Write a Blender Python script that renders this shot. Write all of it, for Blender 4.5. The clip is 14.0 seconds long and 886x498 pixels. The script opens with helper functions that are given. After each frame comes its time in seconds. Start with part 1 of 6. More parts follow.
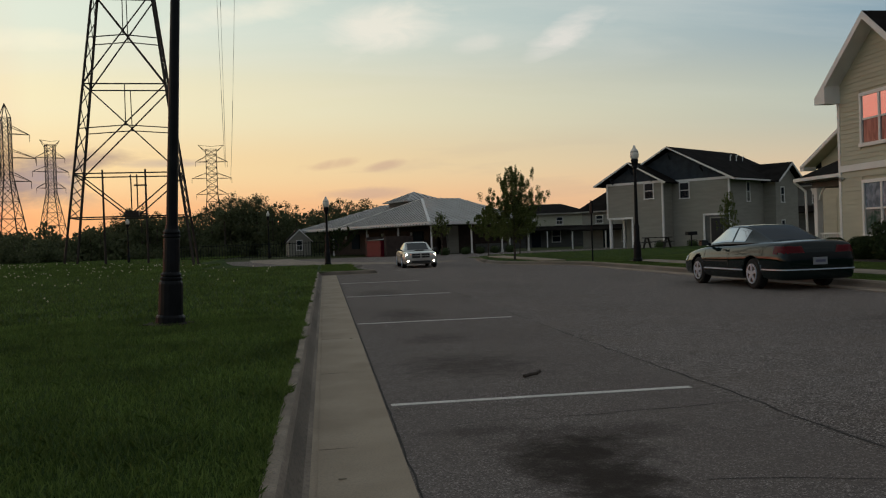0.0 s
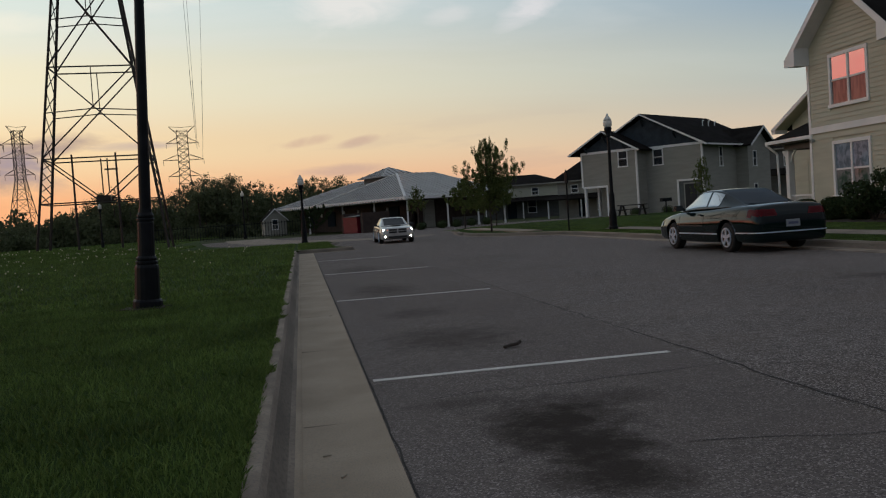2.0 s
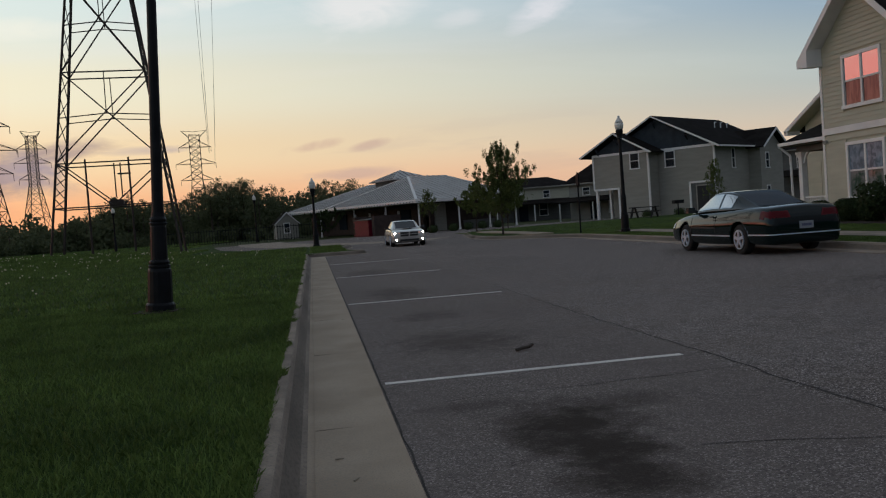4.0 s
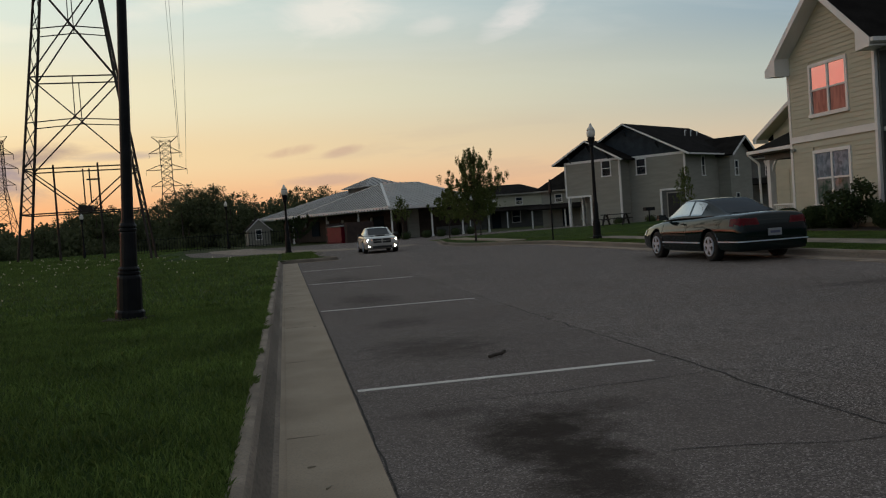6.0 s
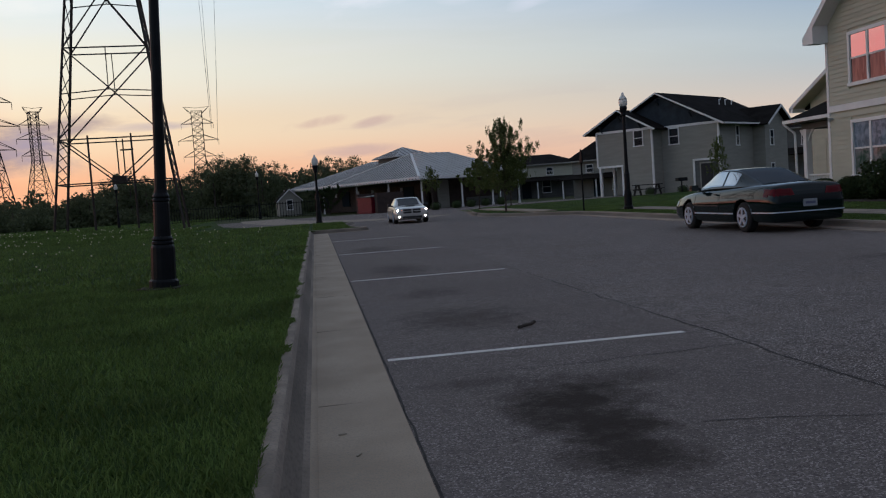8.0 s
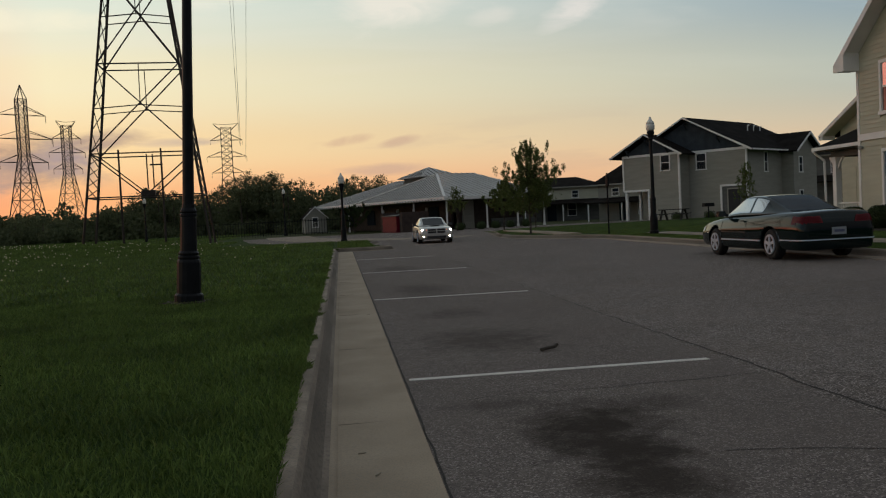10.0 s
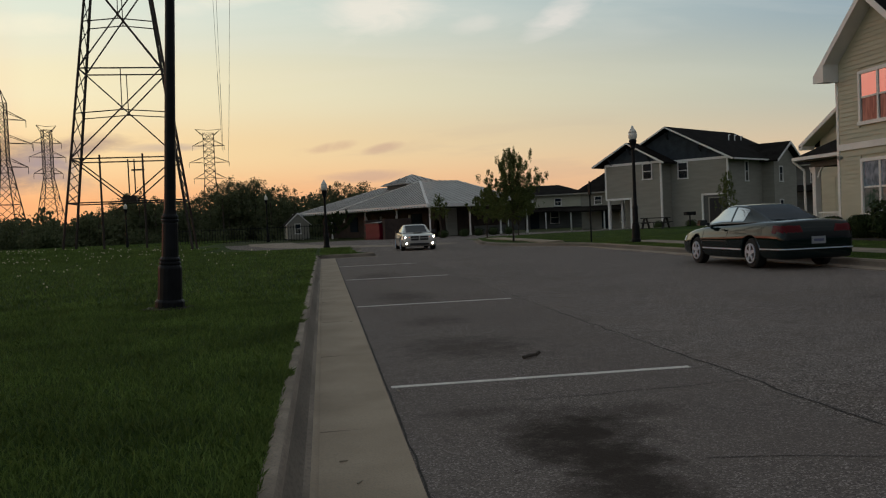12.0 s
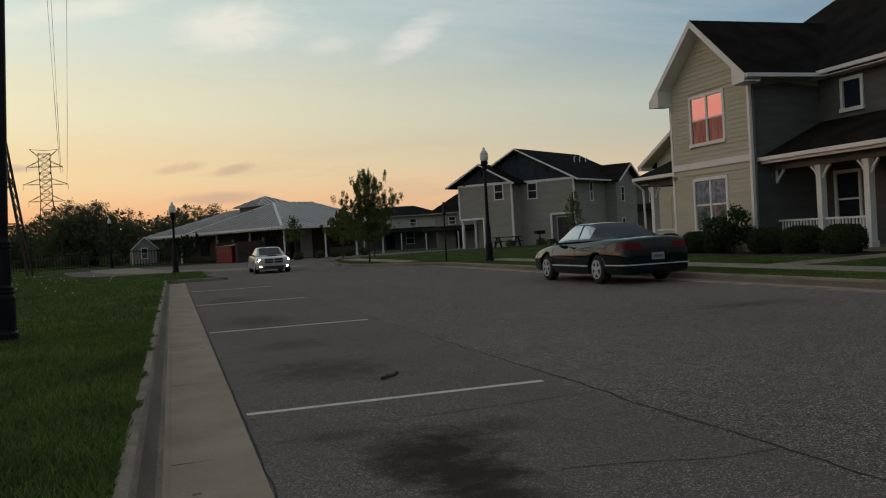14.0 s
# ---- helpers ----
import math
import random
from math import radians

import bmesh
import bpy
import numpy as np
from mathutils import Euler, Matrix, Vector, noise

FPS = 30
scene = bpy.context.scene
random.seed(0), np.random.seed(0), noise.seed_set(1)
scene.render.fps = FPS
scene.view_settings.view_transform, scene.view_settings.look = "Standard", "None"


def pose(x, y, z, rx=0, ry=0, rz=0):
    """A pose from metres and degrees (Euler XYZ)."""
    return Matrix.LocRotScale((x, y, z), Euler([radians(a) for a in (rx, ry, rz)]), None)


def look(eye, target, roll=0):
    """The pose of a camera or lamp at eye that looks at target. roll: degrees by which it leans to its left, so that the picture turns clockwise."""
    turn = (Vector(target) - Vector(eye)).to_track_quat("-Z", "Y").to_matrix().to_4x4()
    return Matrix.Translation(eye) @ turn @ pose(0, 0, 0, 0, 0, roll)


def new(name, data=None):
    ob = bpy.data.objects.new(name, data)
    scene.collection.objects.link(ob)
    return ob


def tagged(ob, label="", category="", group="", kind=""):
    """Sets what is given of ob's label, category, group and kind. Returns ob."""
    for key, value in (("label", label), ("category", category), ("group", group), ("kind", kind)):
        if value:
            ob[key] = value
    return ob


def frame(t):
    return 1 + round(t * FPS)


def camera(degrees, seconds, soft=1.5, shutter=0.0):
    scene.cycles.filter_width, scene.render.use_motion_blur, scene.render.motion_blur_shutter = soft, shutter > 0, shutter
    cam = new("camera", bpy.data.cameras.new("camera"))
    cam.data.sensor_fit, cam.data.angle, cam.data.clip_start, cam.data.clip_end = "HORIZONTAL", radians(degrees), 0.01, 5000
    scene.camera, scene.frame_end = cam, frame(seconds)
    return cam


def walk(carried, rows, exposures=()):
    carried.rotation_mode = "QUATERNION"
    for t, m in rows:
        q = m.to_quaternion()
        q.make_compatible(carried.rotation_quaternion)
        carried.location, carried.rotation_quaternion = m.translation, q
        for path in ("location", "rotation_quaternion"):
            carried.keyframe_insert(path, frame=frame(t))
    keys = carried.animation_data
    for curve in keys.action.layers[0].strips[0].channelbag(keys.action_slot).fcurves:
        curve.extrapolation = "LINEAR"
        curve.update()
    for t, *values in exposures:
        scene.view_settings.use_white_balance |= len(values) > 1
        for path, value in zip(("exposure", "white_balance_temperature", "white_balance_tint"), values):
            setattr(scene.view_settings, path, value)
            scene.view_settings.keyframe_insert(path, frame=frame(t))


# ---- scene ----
# A quiet street at dusk, seen from one spot on the grass verge; +y runs along the road, z = 0 is the asphalt.
EYE = 1.25
TURNS = [  # seconds, yaw, pitch, roll in degrees
    (0.0, -7.81, -0.64, -2.00),
    (0.5, -8.06, -0.93, -2.64),
    (1.0, -8.15, -0.74, -3.31),
    (1.5, -8.45, -0.78, -3.64),
    (2.0, -9.24, -2.44, -3.90),
    (2.5, -8.89, -2.60, -3.82),
    (2.7, -8.68, -2.23, -3.79),
    (5.0, -8.52, -2.14, -4.18),
    (5.5, -8.99, -1.63, -3.94),
    (6.0, -10.32, -1.87, -4.02),
    (6.5, -10.68, -2.87, -4.07),
    (7.0, -10.37, -3.64, -3.95),
    (7.5, -9.65, -4.24, -4.25),
    (8.0, -8.20, -3.69, -3.99),
    (8.5, -7.06, -2.66, -3.30),
    (8.7, -6.80, -2.44, -3.11),
    (11.0, -7.13, -2.13, -2.35),
    (11.5, -7.86, -1.96, -2.11),
    (12.0, -7.85, -1.82, -2.49),
    (12.5, -8.62, -1.90, -3.00),
    (13.0, -10.00, -1.60, -3.21),
    (13.5, -11.57, -1.09, -3.20),
    (13.6, -12.30, -1.05, -3.20),
    (13.8, -14.50, -0.95, -3.25),
    (13.9, -16.05, -0.92, -3.26),
    (14.0, -17.44, -0.91, -3.27),
]


def held(yaw, pitch, roll):
    return pose(0, 0, EYE, 0, 0, yaw) @ pose(0, 0, 0, 90 + pitch) @ pose(0, 0, 0, 0, 0, roll)


cam = camera(54.34, 14.0, soft=1.15)
walk(cam, [(t, held(yaw, pitch, roll)) for t, yaw, pitch, roll in TURNS],
     exposures=[(0, 0.12, 6320, 10), (1.5, 0.12, 6270, 10), (2.0, 0.09, 5870, 14), (2.6, 0.13, 5500, 16), (5.0, 0.11, 5980, 12), (6.0, 0.11, 6130, 11), (6.5, 0.16, 5540, 15), (7.5, 0.17, 5340, 19), (8.0, 0.18, 5340, 19),
                (8.5, 0.16, 5950, 14), (11.0, 0.11, 6330, 11), (12.5, 0.11, 6290, 11), (14.0, 0.11, 6200, 10)])


# ---- sky and light ----
world = bpy.data.worlds.new("dusk")
scene.world = world
world.use_nodes = True
WN, WL = world.node_tree.nodes, world.node_tree.links
WN.clear()


def wnode(kind, **kw):
    n = WN.new(kind)
    for k, v in kw.items():
        n.inputs[k].default_value = v
    return n


def wmath(op, a, b=None, clamp=False):
    n = WN.new("ShaderNodeMath")
    n.operation, n.use_clamp = op, clamp
    for i, v in enumerate((a, b)):
        if v is None:
            continue
        if isinstance(v, (int, float)):
            n.inputs[i].default_value = v
        else:
            WL.new(v, n.inputs[i])
    return n.outputs[0]


def wramp(fac, stops):
    n = WN.new("ShaderNodeValToRGB")
    n.color_ramp.interpolation = "EASE"
    els = n.color_ramp.elements
    while len(els) < len(stops):
        els.new(0.5)
    for e, (p, c) in zip(els, stops):
        e.position, e.color = p, (*[((v / 255 + 0.055) / 1.055) ** 2.4 if v > 10 else v / 3294 for v in c], 1)
    WL.new(fac, n.inputs[0])
    return n.outputs[0]


def wmix(fac, a, b, blend="MIX"):
    n = WN.new("ShaderNodeMix")
    n.data_type, n.blend_type = "RGBA", blend
    for i, v in ((0, fac), (6, a), (7, b)):
        if isinstance(v, (int, float)):
            n.inputs[i].default_value = v
        elif isinstance(v, tuple):
            n.inputs[i].default_value = v
        else:
            WL.new(v, n.inputs[i])
    return n.outputs[2]


SUN_AZ = -48.0  # degrees from +y towards +x
coord = WN.new("ShaderNodeTexCoord")
sep = WN.new("ShaderNodeSeparateXYZ")
WL.new(coord.outputs["Generated"], sep.inputs[0])
sx, sy, sz = sep.outputs
flat = wmath("SQRT", wmath("ADD", wmath("MULTIPLY", sx, sx), wmath("MULTIPLY", sy, sy)))
toward = wmath("DIVIDE", wmath("ADD", wmath("MULTIPLY", sx, math.sin(radians(SUN_AZ))), wmath("MULTIPLY", sy, math.cos(radians(SUN_AZ)))), wmath("MAXIMUM", flat, 0.01))
high = wmath("MAXIMUM", sz, 0.0)
rise = wmath("POWER", high, 0.5)  # spreads the band near the horizon
glow_side = wramp(rise, [(0.0, (222, 88, 78)), (0.2, (232, 104, 98)), (0.34, (236, 122, 118)), (0.44, (240, 186, 156)), (0.52, (226, 214, 186)), (0.62, (182, 190, 188)), (0.8, (134, 142, 144)), (1.0, (122, 124, 124))])
mid_side = wramp(rise, [(0.0, (234, 144, 100)), (0.18, (246, 176, 122)), (0.30, (247, 212, 156)), (0.40, (243, 229, 186)), (0.5, (222, 228, 208)), (0.62, (176, 192, 194)), (0.8, (136, 145, 148)), (1.0, (122, 124, 124))])
far_side = wramp(rise, [(0.0, (204, 164, 140)), (0.22, (210, 187, 157)), (0.36, (168, 178, 170)), (0.46, (128, 153, 168)), (0.55, (118, 144, 164)), (0.62, (112, 137, 159)), (0.8, (118, 128, 136)), (1.0, (122, 124, 124))])
near_fac = wmath("DIVIDE", wmath("SUBTRACT", toward, 0.86), 0.12, True)
wide_fac = wmath("DIVIDE", wmath("SUBTRACT", toward, 0.06), 0.8, True)
back_side = wramp(rise, [(0.0, (58, 60, 70)), (0.25, (84, 85, 96)), (0.45, (122, 126, 132)), (0.7, (124, 130, 134)), (1.0, (122, 124, 124))])
back_fac = wmath("DIVIDE", wmath("SUBTRACT", 0.08, toward), 0.45, True)
sky_col = wmix(near_fac, wmix(wide_fac, wmix(back_fac, far_side, back_side), mid_side), glow_side)
# thin wind-drawn cloud streaks, high and pale
project = WN.new("ShaderNodeCombineXYZ")
up_safe = wmath("ADD", high, 0.12)
WL.new(wmath("DIVIDE", sx, up_safe), project.inputs[0])
WL.new(wmath("DIVIDE", sy, up_safe), project.inputs[1])
stretch = WN.new("ShaderNodeMapping")
stretch.inputs["Rotation"].default_value = (0, 0, radians(28))
stretch.inputs["Scale"].default_value = (0.75, 2.6, 1)
stretch.inputs["Location"].default_value = (0.9, 0.35, 0)
WL.new(project.outputs[0], stretch.inputs[0])
wisps = wnode("ShaderNodeTexNoise", Scale=0.9, Detail=6.0, Roughness=0.58, Distortion=0.35)
WL.new(stretch.outputs[0], wisps.inputs["Vector"])
wisp_fac = wmath("MULTIPLY", wmath("DIVIDE", wmath("SUBTRACT", wisps.outputs[0], 0.47), 0.26, True), wmath("DIVIDE", wmath("SUBTRACT", high, 0.10), 0.16, True))
sky_col = wmix(wmath("MULTIPLY", wisp_fac, 0.3), sky_col, (0.82, 0.77, 0.66, 1))
# single clouds: centre and half-size in degrees of azimuth and elevation, slope, colour, strength
az_deg = wmath("MULTIPLY", wmath("ARCTAN2", sx, sy), 57.2958)
el_deg = wmath("MULTIPLY", wmath("ARCSINE", sz), 57.2958)
puff_map = WN.new("ShaderNodeMapping")
puff_map.inputs["Scale"].default_value = (14, 14, 40)
WL.new(coord.outputs["Generated"], puff_map.inputs[0])
puff_noise = wnode("ShaderNodeTexNoise", Scale=1.0, Detail=7.0, Roughness=0.62, Distortion=0.6)
WL.new(puff_map.outputs[0], puff_noise.inputs["Vector"])
for a0, e0, ra, re, slope, tone, strength in (
    (4.6, 13.9, 4.6, 2.0, 0.05, (0.86, 0.79, 0.66, 1), 0.75),
    (16.2, 13.0, 3.0, 1.3, 0.45, (0.80, 0.74, 0.66, 1), 0.7),
    (-5.0, 14.6, 6.0, 0.9, 0.18, (0.88, 0.82, 0.66, 1), 0.6),
    (-20.0, 12.6, 9.0, 0.9, 0.03, (0.95, 0.86, 0.62, 1), 0.5),
    (10.5, 12.6, 2.0, 0.7, 0.1, (0.80, 0.74, 0.64, 1), 0.4),
    (0.9, 5.2, 2.0, 0.42, 0.14, (0.52, 0.31, 0.24, 1), 0.5),
    (4.2, 5.0, 1.6, 0.42, 0.16, (0.50, 0.31, 0.25, 1), 0.55),
    (-18.6, 4.3, 4.2, 2.1, 0.0, (0.30, 0.20, 0.18, 1), 1.0),
    (-16.8, 4.4, 2.6, 1.5, 0.0, (0.36, 0.28, 0.29, 1), 1.0),
    (-14.2, 5.6, 3.0, 0.8, 0.06, (0.36, 0.25, 0.22, 1), 0.8),
    (3.0, 3.2, 3.6, 0.5, 0.0, (0.45, 0.30, 0.27, 1), 0.5),
    (-22.0, 3.6, 5.0, 1.7, 0.02, (0.30, 0.24, 0.25, 1), 0.9),
    (-10.0, 5.4, 4.0, 0.35, 0.02, (0.42, 0.33, 0.32, 1), 0.6),
):
    da = wmath("SUBTRACT", az_deg, a0)
    de = wmath("SUBTRACT", wmath("SUBTRACT", el_deg, e0), wmath("MULTIPLY", da, slope))
    r2 = wmath("ADD", wmath("POWER", wmath("ABSOLUTE", wmath("DIVIDE", da, ra)), 2.0), wmath("POWER", wmath("ABSOLUTE", wmath("DIVIDE", de, re)), 2.0))
    body = wmath("SUBTRACT", wmath("ADD", wmath("SUBTRACT", 1.0, r2, True), wmath("MULTIPLY", wmath("SUBTRACT", puff_noise.outputs[0], 0.5), 2.2)), 0.06)
    fac = wmath("MULTIPLY", wmath("MULTIPLY", wmath("MAXIMUM", wmath("MINIMUM", body, 1.0), 0.0), wmath("SUBTRACT", 1.15, wmath("MULTIPLY", r2, 0.5), True)), strength)
    sky_col = wmix(fac, sky_col, tone)
# low grey-mauve cloud bars above the horizon
bars_map = WN.new("ShaderNodeMapping")
bars_map.inputs["Scale"].default_value = (6.5, 6.5, 42)
bars_map.inputs["Location"].default_value = (2.2, 0.4, 1.3)
WL.new(coord.outputs["Generated"], bars_map.inputs[0])
bars = wnode("ShaderNodeTexNoise", Scale=1.0, Detail=4.0, Roughness=0.5)
WL.new(bars_map.outputs[0], bars.inputs["Vector"])
band = wmath("MULTIPLY", wmath("DIVIDE", wmath("SUBTRACT", high, 0.02), 0.03, True), wmath("DIVIDE", wmath("SUBTRACT", 0.125, high), 0.04, True))
bar_fac = wmath("MULTIPLY", wmath("DIVIDE", wmath("SUBTRACT", bars.outputs[0], 0.56), 0.10, True), band)
sky_col = wmix(wmath("MULTIPLY", bar_fac, 0.12), sky_col, (0.36, 0.27, 0.27, 1))
nishita = WN.new("ShaderNodeTexSky")
nishita.sky_type, nishita.sun_disc = "NISHITA", False
nishita.sun_elevation, nishita.sun_rotation = radians(1.5), radians(SUN_AZ)
back_a = wnode("ShaderNodeBackground", Strength=0.93)
back_b = wnode("ShaderNodeBackground", Strength=0.02)
WL.new(sky_col, back_a.inputs[0])
WL.new(nishita.outputs[0], back_b.inputs[0])
both = WN.new("ShaderNodeAddShader")
WL.new(back_a.outputs[0], both.inputs[0])
WL.new(back_b.outputs[0], both.inputs[1])
world_out = WN.new("ShaderNodeOutputWorld")
WL.new(both.outputs[0], world_out.inputs[0])

sun = new("sun", bpy.data.lights.new("sun", "SUN"))
sun.data.energy, sun.data.angle, sun.data.color = 0.05, radians(20), (1.0, 0.62, 0.38)
sun.matrix_world = look((60 * math.sin(radians(SUN_AZ)), 60 * math.cos(radians(SUN_AZ)), 3), (0, 0, 0))

# ---- materials ----


def surface(name, c1, c2, scale=3.0, rough=0.8, bump=0.2, fine=60.0, metal=0.0, c3=None, stretch=(1, 1, 1), each=0.0, spec=0.4, wear=(0.35, 0.65), fine_mix=0.35, coat=0.0, bump_dist=0.01):
    """Two scales of colour noise, grain relief, and an optional change from piece to piece."""
    m = bpy.data.materials.new(name)
    m.use_nodes = True
    N, L = m.node_tree.nodes, m.node_tree.links
    b = N["Principled BSDF"]
    tc, mp = N.new("ShaderNodeTexCoord"), N.new("ShaderNodeMapping")
    mp.inputs["Scale"].default_value = stretch
    L.new(tc.outputs["Object"], mp.inputs[0])
    big, small = N.new("ShaderNodeTexNoise"), N.new("ShaderNodeTexNoise")
    big.inputs["Scale"].default_value, big.inputs["Detail"].default_value = scale, 5
    small.inputs["Scale"].default_value, small.inputs["Detail"].default_value = fine, 3
    for n in (big, small):
        L.new(mp.outputs[0], n.inputs["Vector"])
    ramp = N.new("ShaderNodeValToRGB")
    ramp.color_ramp.elements[0].position, ramp.color_ramp.elements[1].position = wear
    ramp.color_ramp.elements[0].color, ramp.color_ramp.elements[1].color = (*c1, 1), (*c2, 1)
    L.new(big.outputs[0], ramp.inputs[0])
    col = ramp.outputs[0]
    mix = N.new("ShaderNodeMix")
    mix.data_type = "RGBA"
    mix.blend_type = "MIX"
    spots = N.new("ShaderNodeMapRange")
    spots.inputs["From Min"].default_value, spots.inputs["From Max"].default_value = 0.45, 0.7
    spots.inputs["To Max"].default_value = fine_mix
    L.new(small.outputs[0], spots.inputs[0])
    L.new(spots.outputs[0], mix.inputs[0])
    L.new(col, mix.inputs[6])
    mix.inputs[7].default_value = (*(c3 or [0.55 * v for v in c1]), 1)
    col = mix.outputs[2]
    if each:
        info, hsv, mr = N.new("ShaderNodeObjectInfo"), N.new("ShaderNodeHueSaturation"), N.new("ShaderNodeMapRange")
        mr.inputs["To Min"].default_value, mr.inputs["To Max"].default_value = 1 - each, 1 + each
        L.new(info.outputs["Random"], mr.inputs[0])
        L.new(mr.outputs[0], hsv.inputs["Value"])
        L.new(col, hsv.inputs["Color"])
        col = hsv.outputs[0]
    L.new(col, b.inputs["Base Color"])
    b.inputs["Roughness"].default_value, b.inputs["Metallic"].default_value = rough, metal
    b.inputs["Specular IOR Level"].default_value = spec
    b.inputs["Coat Weight"].default_value = coat
    b.inputs["Coat Roughness"].default_value = 0.04
    if bump:
        bp = N.new("ShaderNodeBump")
        bp.inputs["Strength"].default_value, bp.inputs["Distance"].default_value = bump, bump_dist
        L.new(small.outputs[0], bp.inputs["Height"])
        L.new(bp.outputs[0], b.inputs["Normal"])
    return m


def plain(name, c, rough=0.5, metal=0.0, glow=None, strength=0.0, spec=0.5):
    m = bpy.data.materials.new(name)
    m.use_nodes = True
    b = m.node_tree.nodes["Principled BSDF"]
    b.inputs["Base Color"].default_value = (*c, 1)
    b.inputs["Roughness"].default_value, b.inputs["Metallic"].default_value = rough, metal
    b.inputs["Specular IOR Level"].default_value = spec
    if glow:
        b.inputs["Emission Color"].default_value, b.inputs["Emission Strength"].default_value = (*glow, 1), strength
    return m


def mirror_glass(name, tint, share, rough=0.02, warp=0.0, second_tone=None, grain=(9, 9, 1.4)):
    """Window glass with a dark room behind it: a share of mirror over a dark body, or over two painted tones of
    reflection and curtain.
    """
    m = bpy.data.materials.new(name)
    m.use_nodes = True
    N, L = m.node_tree.nodes, m.node_tree.links
    N.remove(N["Principled BSDF"])
    g, d, x = N.new("ShaderNodeBsdfGlossy"), N.new("ShaderNodeBsdfDiffuse"), N.new("ShaderNodeMixShader")
    g.inputs["Roughness"].default_value = rough
    g.inputs["Color"].default_value = (0.95, 0.95, 0.95, 1)
    d.inputs["Color"].default_value = (*tint, 1)
    x.inputs[0].default_value = share
    L.new(d.outputs[0], x.inputs[1])
    L.new(g.outputs[0], x.inputs[2])
    L.new(x.outputs[0], N["Material Output"].inputs[0])
    if second_tone:
        tc, mp, n, ramp = N.new("ShaderNodeTexCoord"), N.new("ShaderNodeMapping"), N.new("ShaderNodeTexNoise"), N.new("ShaderNodeValToRGB")
        mp.inputs["Scale"].default_value = grain
        n.inputs["Scale"].default_value, n.inputs["Detail"].default_value, n.inputs["Distortion"].default_value = 1.0, 5, 0.8
        ramp.color_ramp.elements[0].position, ramp.color_ramp.elements[1].position = 0.38, 0.62
        ramp.color_ramp.elements[0].color, ramp.color_ramp.elements[1].color = (*tint, 1), (*second_tone, 1)
        L.new(tc.outputs["Object"], mp.inputs[0])
        L.new(mp.outputs[0], n.inputs["Vector"])
        L.new(n.outputs[0], ramp.inputs[0])
        L.new(ramp.outputs[0], d.inputs["Color"])
    if warp:
        n, bp, tc = N.new("ShaderNodeTexNoise"), N.new("ShaderNodeBump"), N.new("ShaderNodeTexCoord")
        n.inputs["Scale"].default_value = 1.3
        bp.inputs["Strength"].default_value, bp.inputs["Distance"].default_value = warp, 0.05
        L.new(tc.outputs["Object"], n.inputs["Vector"])
        L.new(n.outputs[0], bp.inputs["Height"])
        L.new(bp.outputs[0], g.inputs["Normal"])
    return m


CONCRETE = surface("concrete", (0.30, 0.238, 0.172), (0.395, 0.318, 0.235), 1.4, 0.9, 0.5, 90, c3=(0.2, 0.185, 0.16), fine_mix=0.45)
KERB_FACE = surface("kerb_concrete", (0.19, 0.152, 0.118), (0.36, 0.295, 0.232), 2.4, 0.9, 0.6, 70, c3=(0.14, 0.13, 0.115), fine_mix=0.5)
# Two darker kerb tones paint the face's shade together with its grime.
KERB_SHADE_EDGE = surface("shaded_worn_kerb_edge", (0.17, 0.138, 0.108), (0.28, 0.23, 0.183), 2.0, 0.92, 0.6, 60, c3=(0.11, 0.095, 0.08), stretch=(1, 0.4, 1), fine_mix=0.5)
KERB_SHADE_GRIME = surface("shaded_scuffed_kerb_face", (0.115, 0.095, 0.076), (0.20, 0.165, 0.133), 1.7, 0.92, 0.6, 60, c3=(0.07, 0.06, 0.05), stretch=(1, 0.25, 1), fine_mix=0.5)
LINE_PAINT = surface("line_paint", (0.64, 0.60, 0.56), (0.80, 0.76, 0.71), 6, 0.7, 0.4, 140, c3=(0.2, 0.19, 0.18), fine_mix=0.55)
LAWN = surface("lawn", (0.03, 0.06, 0.011), (0.052, 0.09, 0.017), 0.9, 0.95, 0.9, 70, c3=(0.012, 0.024, 0.006), fine_mix=0.6, bump_dist=0.03, spec=0.1)
FIELD = surface("field", (0.035, 0.05, 0.015), (0.06, 0.07, 0.025), 0.05, 0.95, 0.5, 4, spec=0.1)
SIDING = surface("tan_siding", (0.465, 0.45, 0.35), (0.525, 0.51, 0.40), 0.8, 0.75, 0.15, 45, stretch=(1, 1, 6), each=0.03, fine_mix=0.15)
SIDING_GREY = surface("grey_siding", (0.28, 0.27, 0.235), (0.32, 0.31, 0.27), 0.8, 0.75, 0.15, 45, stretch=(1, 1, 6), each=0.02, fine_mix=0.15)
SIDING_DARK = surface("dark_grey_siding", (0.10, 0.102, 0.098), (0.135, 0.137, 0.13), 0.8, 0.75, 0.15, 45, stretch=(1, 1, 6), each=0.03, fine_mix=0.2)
SHAKE = surface("slate_blue_shake", (0.022, 0.03, 0.04), (0.04, 0.05, 0.062), 2, 0.85, 0.4, 30, fine_mix=0.3)
TRIM = surface("white_trim", (0.76, 0.75, 0.735), (0.84, 0.83, 0.81), 1.5, 0.55, 0.08, 40, c3=(0.5, 0.48, 0.44), fine_mix=0.2)
SHINGLE = surface("dark_shingle", (0.0135, 0.012, 0.0112), (0.025, 0.0225, 0.021), 1.2, 0.95, 0.8, 26, c3=(0.01, 0.008, 0.007), fine_mix=0.5, spec=0.03)
